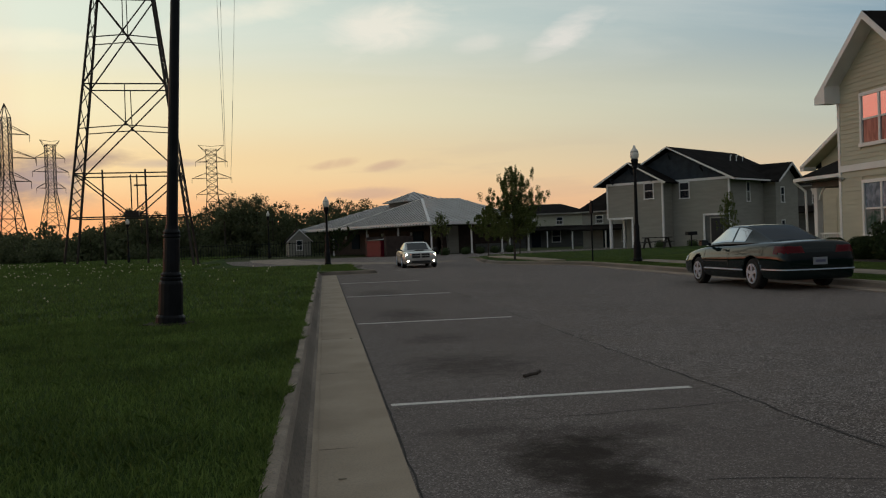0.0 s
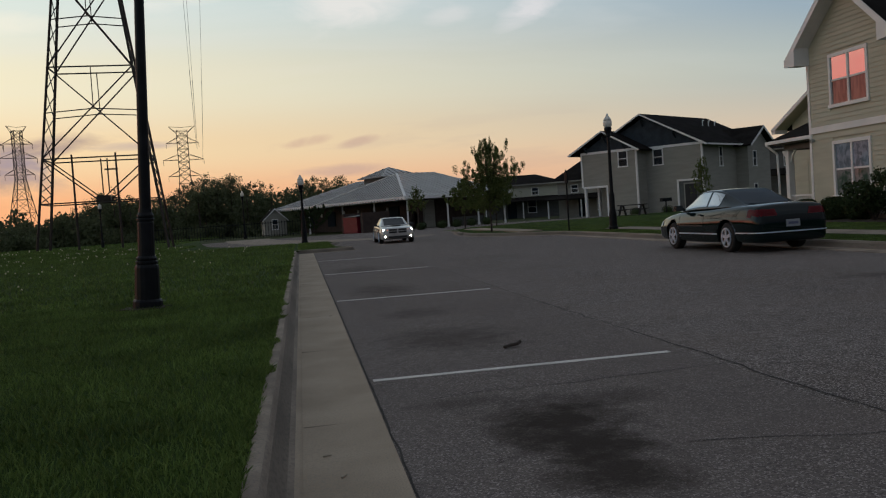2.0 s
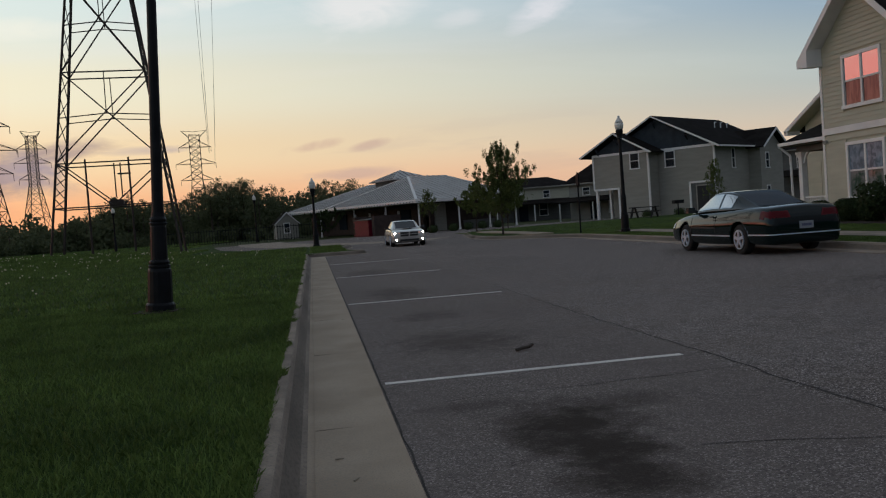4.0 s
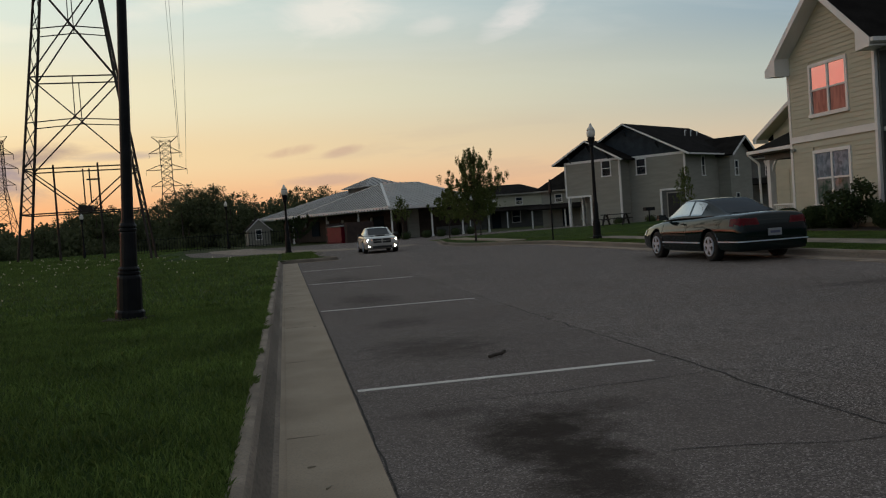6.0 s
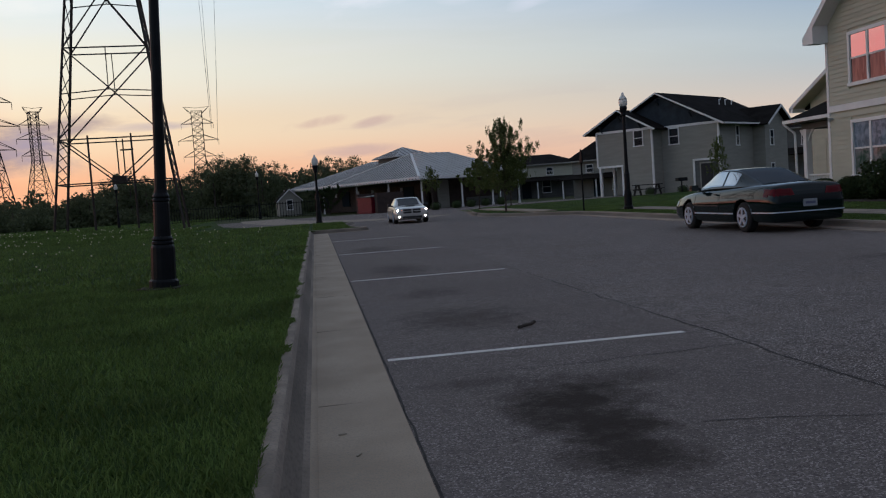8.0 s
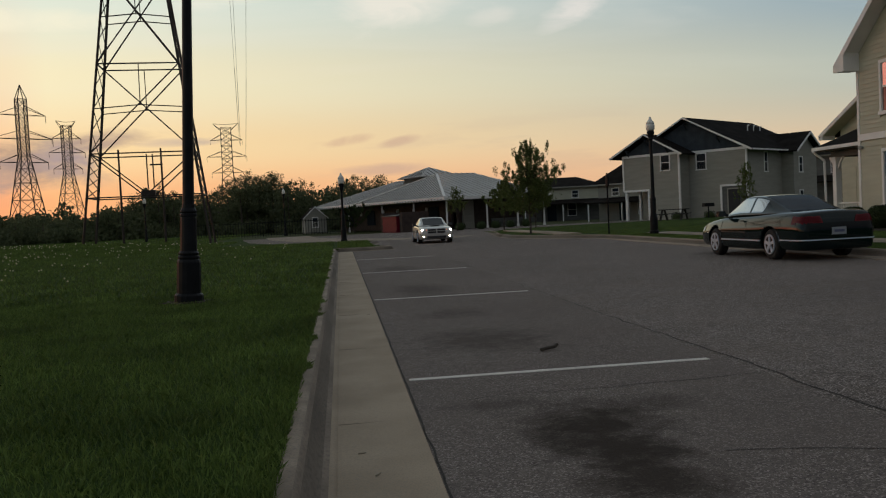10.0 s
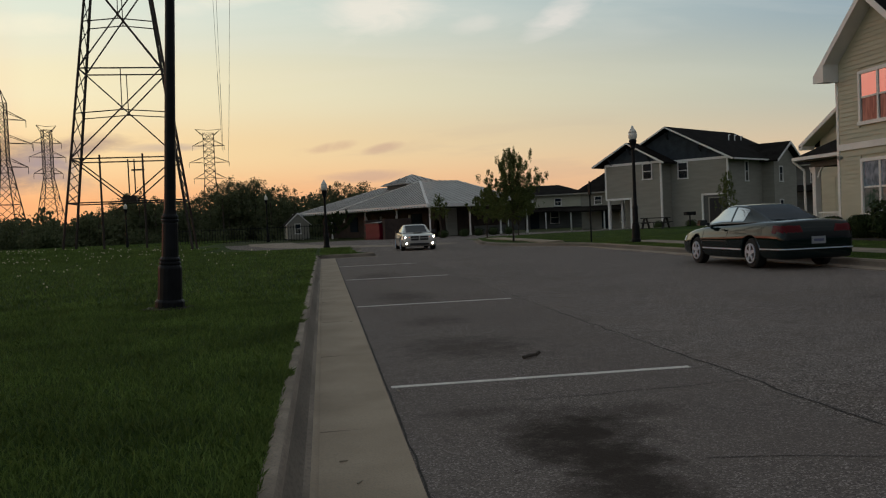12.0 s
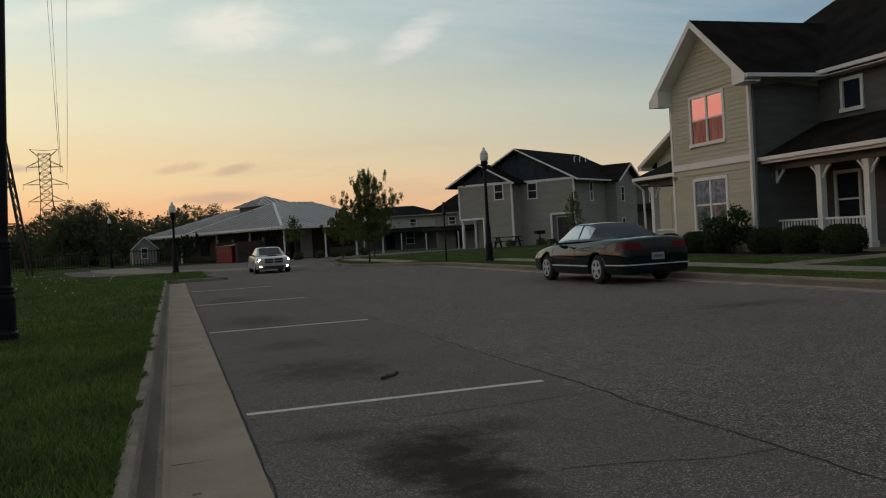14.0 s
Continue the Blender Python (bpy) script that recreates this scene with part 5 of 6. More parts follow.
LEAF = leaf_material("maple_leaf", (0.07, 0.10, 0.03), (0.16, 0.185, 0.06), 0.45)
LEAF_DARK = leaf_material("shrub_leaf", (0.02, 0.034, 0.013), (0.05, 0.074, 0.025), 0.15)
LEAF_WOOD = leaf_material("wood_leaf", (0.065, 0.082, 0.042), (0.13, 0.145, 0.072), 0.4)
GRASS = leaf_material("grass_blade", (0.074, 0.122, 0.028), (0.165, 0.235, 0.058), 0.25)
BARK = surface("bark", (0.045, 0.035, 0.028), (0.08, 0.062, 0.05), 6, 0.9, 0.8, 40)
RNG = np.random.default_rng(7)


def mottle(m, scale):
    """Darker and lighter swathes over a whole stand of blades."""
    N, L = m.node_tree.nodes, m.node_tree.links
    ramp = [n for n in N if n.type == "VALTORGB"][0]
    tc, ns, mr, hs = N.new("ShaderNodeTexCoord"), N.new("ShaderNodeTexNoise"), N.new("ShaderNodeMapRange"), N.new("ShaderNodeHueSaturation")
    ns.inputs["Scale"].default_value, ns.inputs["Detail"].default_value = scale, 4
    mr.inputs["From Min"].default_value, mr.inputs["From Max"].default_value = 0.3, 0.7
    mr.inputs["To Min"].default_value, mr.inputs["To Max"].default_value = 0.65, 1.35
    L.new(tc.outputs["Object"], ns.inputs["Vector"])
    L.new(ns.outputs[0], mr.inputs[0])
    L.new(mr.outputs[0], hs.inputs["Value"])
    for link in list(ramp.outputs[0].links):
        L.new(hs.outputs[0], link.to_socket)
    L.new(ramp.outputs[0], hs.inputs["Color"])


mottle(GRASS, 0.9)


def quads(name, centres, size, mat, aspect=0.6, lean=None):
    """Many small rhombic leaves, one island each."""
    n = len(centres)
    d = RNG.normal(size=(n, 3))
    d /= np.linalg.norm(d, axis=1)[:, None]
    e = np.cross(d, RNG.normal(size=(n, 3)))
    e /= np.linalg.norm(e, axis=1)[:, None]
    s = size * RNG.uniform(0.6, 1.3, (n, 1))
    v = np.stack([centres - d * s, centres + e * s * aspect, centres + d * s, centres - e * s * aspect], 1).reshape(-1, 3)
    me = bpy.data.meshes.new(name)
    me.vertices.add(4 * n)
    me.vertices.foreach_set("co", v.ravel())
    me.loops.add(4 * n)
    me.loops.foreach_set("vertex_index", np.arange(4 * n))
    me.polygons.add(n)
    me.polygons.foreach_set("loop_start", np.arange(0, 4 * n, 4))
    me.update(calc_edges=True)
    me.materials.append(mat)
    return me


def in_clumps(clumps, per):
    """Points in ellipsoid clumps (x, y, z, radius, squash), thicker towards their skins."""
    out = []
    for x, y, z, r, q in clumps:
        p = RNG.normal(size=(per, 3))
        p /= np.linalg.norm(p, axis=1)[:, None]
        p *= (RNG.uniform(0, 1, (per, 1)) ** 0.45) * r * RNG.uniform(0.8, 1.15, (per, 1))
        p[:, 2] *= q
        out.append(p + (x, y, z))
    return np.concatenate(out)


def leafy_tree(m, height, spread, label, leaves=5200, leaf=0.075, clear=0.26, upright=0.8, mat=None, trunk_r=0.05, limbs=26, fill=0):
    t = thing("tree", label, "tree", "street trees", m)
    bm = bmesh.new()
    prev, r = Vector((0, 0, -0.1)), trunk_r
    for i in range(1, 9):
        p = Vector((0.03 * math.sin(i * 2.1), 0.03 * math.cos(i * 1.7), height * 0.93 * i / 8))
        tube(bm, prev, p, r, r * 0.82, 8)
        prev, r = p, r * 0.82
    clumps = []
    lb = bmesh.new()
    for i in range(limbs):
        k = clear + (0.9 - clear) * (i + 0.5) / limbs
        a = i * 2.4
        reach = spread * (1 - 0.78 * max(0, (k - 0.42) / 0.52) ** 1.25) * (0.8 if k < 0.32 else 1) * RNG.uniform(0.65, 1.08) * 0.5
        reach = max(reach, 0.12)
        base = Vector((0, 0, max(height * clear * 0.8, height * k * 0.92 - reach * upright * 0.45)))
        tip = base + Vector((math.cos(a) * reach, math.sin(a) * reach, reach * upright * RNG.uniform(0.6, 1.4)))
        tube(lb, base, tip, trunk_r * 0.3, trunk_r * 0.08, 5)
        for f in (0.4, 0.6, 0.78, 0.92, 1.06):
            c = base.lerp(tip, f) + Vector(RNG.normal(size=3) * 0.11 * height / 4.5)
            clumps.append((c.x, c.y, c.z, RNG.uniform(0.07, 0.15) * height / 4.5, RNG.uniform(1.5, 2.4) + 1.5 * max(0.0, k - 0.5)))
    for i in range(12):
        clumps.append((RNG.normal() * 0.16, RNG.normal() * 0.16, height * RNG.uniform(0.82, 0.97), 0.07 * height / 4.5, 3.6))
    for i in range(fill):
        a, rr, z = RNG.uniform(0, 6.28), spread * 0.44 * RNG.uniform() ** 0.6, RNG.uniform(0.24, 0.66)
        rr *= 1 - 0.75 * max(0.0, z - 0.36) / 0.3
        clumps.append((math.cos(a) * rr, math.sin(a) * rr, height * z, RNG.uniform(0.1, 0.2), 1.5))
    tr = part("trunk", bm, BARK, t, smooth=True)
    part("limb", lb, BARK, tr, "thin branching limbs")
    crown = new("crown", quads("crown", in_clumps(clumps, max(6, leaves // len(clumps))), leaf, mat or LEAF))
    crown.parent = t
    return t


leafy_tree(pose(9.05, 40.7, 0.14), 4.5, 3.35, "young maple with airy spring leaves on the verge", leaves=34000, leaf=0.034, clear=0.26, upright=1.15, limbs=46, trunk_r=0.055, fill=110)
leafy_tree(pose(8.95, 66.0, 0.0, 0, 0, 40), 3.5, 1.9, "slim sapling in front of the clubhouse", leaves=1500, leaf=0.06, clear=0.42)
leafy_tree(pose(12.6, 55.0, 0.1, 0, 0, 90), 3.0, 2.3, "small leafy tree beyond the verge", leaves=2200, leaf=0.08, clear=0.3)
leafy_tree(pose(9.95, 52.0, 0.1, 0, 0, 200), 3.1, 2.6, "small leafy tree beside the clubhouse drive", leaves=2600, leaf=0.085, clear=0.35)
leafy_tree(pose(25.8, 52.5, 0.1, 0, 0, 10), 3.7, 1.3, "thin sapling before the grey house", leaves=1700, leaf=0.06, clear=0.3, trunk_r=0.03)
leafy_tree(pose(19.0, 80, 0.1, 0, 0, 70), 4.6, 3.2, "sparse young tree before the tan house", leaves=1300, leaf=0.07, clear=0.35, trunk_r=0.04)
leafy_tree(pose(1.3, 79.5, 0.0), 2.6, 3.6, "low rounded tree beside the canopy", leaves=5200, leaf=0.08, clear=0.15, mat=LEAF_DARK)


def x_phase(m):
    return m.translation.y * 2.3


def shrub(m, r, h, label, n=2600, loose=False):
    t = thing("shrub", label, "shrub", "shrubs", m)
    clumps = [(RNG.normal() * r * 0.28, RNG.normal() * r * 0.28, h * RNG.uniform(0.35, 0.68), r * RNG.uniform(0.45, 0.68), h / (2.2 * r)) for i in range(16 if not loose else 26)]
    if loose:
        clumps = [(math.cos(i * 2.4) * r * RNG.uniform(0.1, 0.85), math.sin(i * 2.4) * r * RNG.uniform(0.1, 0.85), h * RNG.uniform(0.3, 0.92), r * 0.28, 1.1) for i in range(26)]
    bm = bmesh.new()
    for i in range(7):
        a = i * 0.9
        tube(bm, (0, 0, -0.05), (math.cos(a) * r * 0.5, math.sin(a) * r * 0.5, h * 0.6), 0.018, 0.006, 5)
    part("stem", bm, BARK, t)
    if loose:
        spots = in_clumps(clumps, n // len(clumps))
    else:
        d = RNG.normal(size=(n, 3))
        d /= (np.abs(d) ** 2.8).sum(1)[:, None] ** (1 / 2.8)
        az, el = np.arctan2(d[:, 1], d[:, 0]), d[:, 2]
        lumps = 1 + 0.05 * np.sin(5 * az + x_phase(m)) * np.sin(4 * el + 1) + 0.04 * np.sin(9 * az + 7 * el)
        spots = d * (RNG.uniform(0.80, 1.0, n) * lumps)[:, None] * (r, r, h * 0.5) + (0, 0, h * 0.5)
    f = new("foliage", quads("foliage", spots, 0.032 if not loose else 0.055, LEAF_DARK))
    f.parent = t
    if not loose:
        bm = bmesh.new()
        lathe(bm, [(r * 0.5, 0.02), (r * 0.74, h * 0.22), (r * 0.76, h * 0.6), (r * 0.55, h * 0.82), (r * 0.08, h * 0.88)], 12)
        part("inner_foliage", bm, LEAF_DARK, t, smooth=True)
    return t


for x, y, r, h, lb in ((17.1, 27.2, 0.42, 0.7, 0), (17.15, 25.5, 0.55, 0.74, 0), (17.1, 24.3, 0.44, 0.72, 0), (16.75, 23.15, 0.95, 1.45, 1), (17.0, 21.75, 0.56, 0.78, 0), (17.15, 20.4, 0.58, 0.8, 0), (17.1, 18.75, 0.58, 0.8, 0)):
    shrub(pose(x, y, 0.14, 0, 0, x * 77), r, h, "loose tall shrub before the tan house" if lb else "clipped round dark green shrub by the porch", 6500 if not lb else 3200, bool(lb))
for i, (x, y) in enumerate(((9.2, 66.2), (11.0, 67.2), (12.3, 67.9), (13.6, 68.4), (15.0, 69.0), (24.4, 60.6), (26.4, 59.4))):
    shrub(pose(x, y, 0.0, 0, 0, i * 50), 0.42, 0.62, "dark rounded shrub by a wall", 700)
mulch = surface("mulch", (0.03, 0.022, 0.016), (0.055, 0.04, 0.03), 4, 0.95, 0.9, 40)
solid("mulch_bed", slab([(15.9, 17.9), (17.8, 17.9), (17.8, 29.5), (15.9, 29.5)], 0.0, 0.155), mulch, "dark mulch bed before the house", "planting bed")


def woods():
    """The dark wood behind the lawn."""
    clumps, small, inner = [], [], []
    bm = bmesh.new()
    # Trees left of about -20 degrees are unseen, added for window reflections.
    for i in range(240):
        az = -60 + 64 * (i + RNG.uniform(-0.4, 0.4)) / 240
        dist = RNG.uniform(112, 150)
        h = (7.9 + 1.6 * math.sin(az * 0.9) + RNG.uniform(-1.1, 0.8)) * (0.40 if az < -15 else 0.56 if az < -12.5 else 0.78 if az < -8.5 else 0.98 if az < -1.5 else 0.78)
        h *= dist / 125
        x, y = dist * math.sin(radians(az)), dist * math.cos(radians(az))
        tube(bm, (x, y, -0.2), (x, y, h * 0.8), 0.16, 0.05, 5)
        for k in range(9):
            inner.append((x + RNG.normal() * 1.6, y + 2 + RNG.normal(), h * RNG.uniform(0.05, 0.72), RNG.uniform(1.0, 1.7), 0.9))
        for k in range(24):
            a, rr = RNG.uniform(0, 6.28), RNG.uniform(0.1, 2.6)
            z = h * RNG.uniform(0.08, 0.93)
            clumps.append((x + math.cos(a) * rr, y + math.sin(a) * rr, z, RNG.uniform(0.5, 1.3) * (1.2 - z / h * 0.6), 0.95))
        for k in range(4):
            small.append((x + RNG.normal() * 2, y - 4 + RNG.normal() * 2, RNG.uniform(0.2, 1.4), RNG.uniform(0.8, 1.4), 0.8))
    cm = quads("woods", in_clumps(clumps, 78), 0.10, LEAF_WOOD, 0.7)
    tagged(new("wood_interior", quads("wood_interior", in_clumps(inner, 45), 0.27, LEAF_WOOD, 0.75)), "dense shaded foliage deep in the wood", "woods", "", "stuff")
    w = tagged(new("woods", cm), "dark leafy wood behind the lawn", "woods", "", "stuff")
    u = tagged(new("undergrowth", quads("undergrowth", in_clumps(small, 90), 0.17, LEAF_WOOD, 0.7)), "dark undergrowth along the wood's edge", "undergrowth", "", "stuff")
    tagged(new("wood_trunks", mesh_of("wood_trunks", bm, BARK)), "thin dark trunks in the wood", "trunks", "", "stuff")
    # far bank of trees closing the view behind
    back = [(x_ + RNG.normal() * 3, 235 + RNG.normal() * 12 + abs(x_) * 0.1, RNG.uniform(0, 6.5), RNG.uniform(2, 3.4), 0.9) for x_ in np.arange(-190, 190, 1.6)]
    tagged(new("far_woods", quads("far_woods", in_clumps(back, 60), 0.6, LEAF_WOOD, 0.8)), "distant tree line on the horizon", "woods", "", "stuff")


woods()


def grass_field(name, label, spots, height, width):
    """Two-bladed tufts standing on the lawn."""
    n = len(spots)
    a = RNG.uniform(0, 2 * np.pi, n)
    lean = RNG.normal(size=(n, 2)) * 0.5
    h = height * RNG.uniform(0.5, 1.3, n)
    side = np.stack([np.cos(a), np.sin(a), 0 * a], 1) * (width * RNG.uniform(0.7, 1.4, n))[:, None]
    base = np.c_[spots, 0.135 + np.array([rise(x, y) if x < -6 else 0.0 for x, y in spots])]
    mid = base + np.c_[lean * 0.3 * h[:, None], h * 0.6]
    tip = base + np.c_[lean * h[:, None], h]
    v = np.stack([base - side, base + side, mid + side * 0.6, tip, mid - side * 0.6], 1).reshape(-1, 3)
    me = bpy.data.meshes.new(name)
    me.vertices.add(5 * n)
    me.vertices.foreach_set("co", v.ravel())
    me.loops.add(5 * n)
    me.loops.foreach_set("vertex_index", np.arange(5 * n))
    me.polygons.add(n)
    me.polygons.foreach_set("loop_start", np.arange(0, 5 * n, 5))
    me.update(calc_edges=True)
    me.materials.append(GRASS)
    return tagged(new(name, me), label, "grass", "", "stuff")


def patchy(x0, x1, y0, y1, n, power=1.0):
    x = RNG.uniform(x0, x1, n)
    y = y0 + (y1 - y0) * RNG.uniform(0, 1, n) ** power
    return np.stack([x, y], 1)


near = patchy(-7.5, KERB_X - 0.165, 2.2, 14, 150000, 1.5)
near = np.concatenate([near, patchy(-7.5, KERB_X - 0.165, -3.5, 2.2, 70000)])
edge = patchy(KERB_X - 0.3, KERB_X - 0.15, 2.5, 33, 6000, 1.4)
ragged = patchy(KERB_X - 0.17, KERB_X - 0.1, 2.5, 33, 9000, 1.4)
ragged = ragged[np.array([noise.noise((0.0, p[1] * 1.9, 4.0)) > 0.12 + (p[0] - KERB_X + 0.17) * 5 for p in ragged])]
grass_field("grass_near", "short dark green grass blades by the kerb", np.concatenate([near, edge, ragged]), 0.05, 0.0042)
grass_field("grass_far", "mown lawn grass stretching to the wood", np.concatenate([patchy(-24, KERB_X - 0.17, 14, 45, 70000, 1.3), patchy(KERB_X, 1.3, 34.2, 44, 2500)]), 0.075, 0.012)
grass_field("grass_swell", "rough grass on the swell before the wood", np.concatenate([patchy(-50, -6.5, 40, 56, 60000), patchy(-60, -9, 56, 100, 26000)]), 0.10, 0.028)
grass_field("grass_verge", "short grass on the far verge", np.concatenate([patchy(10.7, 12.0, 9, 34, 26000), patchy(13.4, 15.9, 12, 34, 30000), patchy(8.3, 22, 40.5, 51, 20000), patchy(10.5, 22, 51, 56, 6000), patchy(9.4, 22, 37.5, 40.5, 6000), patchy(16, 26, 30, 38, 8000), patchy(10.7, 22, 34, 39, 14000)]), 0.03, 0.007)
# dandelion clocks over the lawn
bm, stems = bmesh.new(), bmesh.new()
SEED_HEAD = plain("seed_head", (0.66, 0.58, 0.40), 0.9)
for i in range(1150):
    x, y = RNG.uniform(-34, -2.2), 17 + 38 * RNG.uniform() ** 0.62
    if (y > 44 and x > -7) or (x > -8.5 and RNG.uniform() < 0.7):
        continue
    if noise.noise((x * 0.25, y * 0.16, 0)) < -0.05 and RNG.uniform() < 0.75:
        continue
    z, r = 0.14 + rise(x, y) + RNG.uniform(0.07, 0.17), 0.016 + 0.00035 * y
    tube(stems, (x, y, 0.13 + rise(x, y)), (x, y, z), 0.005, n=3, caps=False)
    bmesh.ops.create_icosphere(bm, subdivisions=1, radius=r, matrix=Matrix.Translation((x, y, z)))
tagged(new("dandelions", mesh_of("dandelions", bm, SEED_HEAD)), "white dandelion seed heads dotted over the lawn", "flowers", "", "stuff")

tagged(new("dandelion_stems", mesh_of("dandelion_stems", stems, GRASS)), "thin green dandelion stems in the lawn", "stems", "", "stuff")

# ---- road details ----
TAR = surface("tar_crack", (0.028, 0.024, 0.022), (0.05, 0.044, 0.04), 8, 0.9, 0.3, 60)


def crack(pts, w, seed):
    bm = bmesh.new()
    rows = []
    fine = []
    for p, q in zip(pts, pts[1:]):
        n = max(2, int((Vector(q) - Vector(p)).length / 0.12))
        fine += [Vector(p).lerp(Vector(q), k / n) for k in range(n)]
    fine.append(Vector(pts[-1]))
    for i, p in enumerate(fine):
        d = (fine[min(i + 1, len(fine) - 1)] - fine[max(i - 1, 0)]).normalized()
        s = Vector((-d.y, d.x))
        c = p + s * noise.noise((i * 0.35, seed, 0)) * (0.05 if w < 0.009 or w > 0.01 else 0.012)
        ww = w * (0.6 + 0.7 * abs(noise.noise((i * 0.5, seed, 5))))
        rows.append((bm.verts.new((*(c + s * ww), 0.003)), bm.verts.new((*(c - s * ww), 0.003))))
    for a, b in zip(rows, rows[1:]):
        bm.faces.new((a[0], b[0], b[1], a[1]))
    tagged(new("crack", mesh_of("crack", bm, TAR)), "dark crack wandering over the asphalt", "road crack", "road cracks", "structure")


crack([(3.1, 2.5), (3.07, 4.44), (3.03, 5.4), (3.07, 6.3), (3.04, 7.3), (3.0, 10), (3.01, 15), (3.0, 25)], 0.012, 1)
crack([(3.05, 5.9), (2.36, 5.84), (1.8, 5.77), (1.2, 5.8), (0.8, 5.7)], 0.006, 2)
crack([(1.85, 4.1), (2.4, 4.0), (2.7, 3.88), (3.08, 3.9)], 0.005, 3)
crack([(0.9, 9.0), (1.9, 9.2), (2.8, 9.3)], 0.005, 5)
crack([(0.425, 3.0), (0.43, 12), (0.425, 22), (0.43, 33.5)], 0.009, 6)
for y in (5.25, 8.3, 11.3, 14.3, 17.3, 20.3):
    tagged(new("gutter_joint", mesh_of("gutter_joint", boxes(((KERB_X + 0.09, y - 0.002, 0.002), (0.41, y + 0.002, 0.0088))), KERB_FACE)), "narrow control joint in the gutter pan", "joint", "gutter joints", "structure")
stick = thing("stick", "short dark fallen stick lying on asphalt", "stick", "", pose(1.8, 7.5, 0.0, 0, 0, 24))
stick.scale = (0.8, 0.8, 0.75)
bm = bmesh.new()
pts = [Vector((-0.13, 0, 0.02)), Vector((-0.05, 0.01, 0.028)), Vector((0.04, -0.008, 0.035)), Vector((0.1, 0.012, 0.05)), Vector((0.13, 0.05, 0.045))]
for p, q in zip(pts, pts[1:]):
    tube(bm, p, q, 0.021, 0.019, 7)
part("bark", bm, BARK, stick)
for i, (x, y) in enumerate(((0.05, 4.55), (0.12, 4.15), (0.5, 6.35), (0.3, 11.2))):
    bm = bmesh.new()
    tube(bm, (-0.022, 0, 0.012), (0.022, 0.005, 0.013), 0.005, 0.003, 5)
    tagged(new("twig", mesh_of("twig", bm, plain("dry_twig", (0.3, 0.26, 0.2), 0.9))), "tiny pale twig on the gutter", "twig", "twigs").matrix_world = pose(x, y, 0.0, 0, 0, i * 50)

# ---- cars ----
CHROME = plain("polished_alloy", (0.62, 0.72, 0.84), 0.28, 0.55)
RUBBER = surface("tyre_rubber", (0.012, 0.012, 0.012), (0.02, 0.02, 0.02), 10, 0.85, 0.2, 60)
# Rear and side panes differ in mirror share, to set how bright they reflect.
CAR_GLASS = mirror_glass("car_glass", (0.006, 0.008, 0.010), 0.11, 0.03, 0.25)
SIDE_GLASS = mirror_glass("car_side_glass", (0.03, 0.03, 0.028), 0.62)
BLACK_TRIM = plain("black_trim", (0.012, 0.012, 0.013), 0.5)
HEAD = plain("lit_headlamp", (0.9, 0.8, 0.6), 0.2, 0, (1.0, 0.82, 0.58), 16.0)
AMBER = plain("lit_side_lamp", (0.8, 0.3, 0.08), 0.3, 0, (1.0, 0.25, 0.06), 0.9)
TAIL = plain("dark_red_tail_lamp", (0.085, 0.0015, 0.005), 0.15, spec=0.15)


def loft(sections):
    bm = bmesh.new()
    rings = [[bm.verts.new(p) for p in s] for s in sections]
    n = len(rings[0])
    for a, b in zip(rings, rings[1:]):
        for i in range(n):
            bm.faces.new((a[i], a[(i + 1) % n], b[(i + 1) % n], b[i]))
    bm.faces.new(rings[0][::-1])
    bm.faces.new(rings[-1])
    return bm


def smooth_rows(rows, n):
    """Eased resampling of station rows by cumulative splines."""
    a = np.array(rows, float)
    t = np.linspace(0, len(a) - 1, n)
    out = []
    for v in t:
        i = min(int(v), len(a) - 2)
        f = v - i
        p0, p1, p2, p3 = a[max(i - 1, 0)], a[i], a[i + 1], a[min(i + 2, len(a) - 1)]
        out.append(0.5 * (2 * p1 + (p2 - p0) * f + (2 * p0 - 5 * p1 + 4 * p2 - p3) * f * f + (3 * p1 - p0 - 3 * p2 + p3) * f ** 3))
    return np.array(out)


def patch(p00, p10, p11, p01, bulge, n=8, off=0.012):
    """A curved sheet between four corners, with thickness."""
    bm = bmesh.new()
    p00, p10, p11, p01 = map(Vector, (p00, p10, p11, p01))
    nrm = (p10 - p00).cross(p01 - p00).normalized()
    grid = []
    for j in range(n + 1):
        row = []
        for i in range(n + 1):
            s, t = i / n, j / n
            p = p00.lerp(p10, s).lerp(p01.lerp(p11, s), t)
            row.append(p + nrm * (off + bulge * (1 - (2 * s - 1) ** 2)))
        grid.append(row)
    top = [[bm.verts.new(p) for p in row] for row in grid]
    low = [[bm.verts.new(p - nrm * 0.02) for p in row] for row in grid]
    for j in range(n):
        for i in range(n):
            bm.faces.new((top[j][i], top[j][i + 1], top[j + 1][i + 1], top[j + 1][i]))
            bm.faces.new((low[j][i], low[j + 1][i], low[j + 1][i + 1], low[j][i + 1]))
    for k in range(n):
        bm.faces.new((top[0][k], low[0][k], low[0][k + 1], top[0][k + 1]))
        bm.faces.new((top[n][k], top[n][k + 1], low[n][k + 1], low[n][k]))
        bm.faces.new((top[k][0], top[k + 1][0], low[k + 1][0], low[k][0]))
        bm.faces.new((top[k][n], low[k][n], low[k + 1][n], top[k + 1][n]))
    return bm


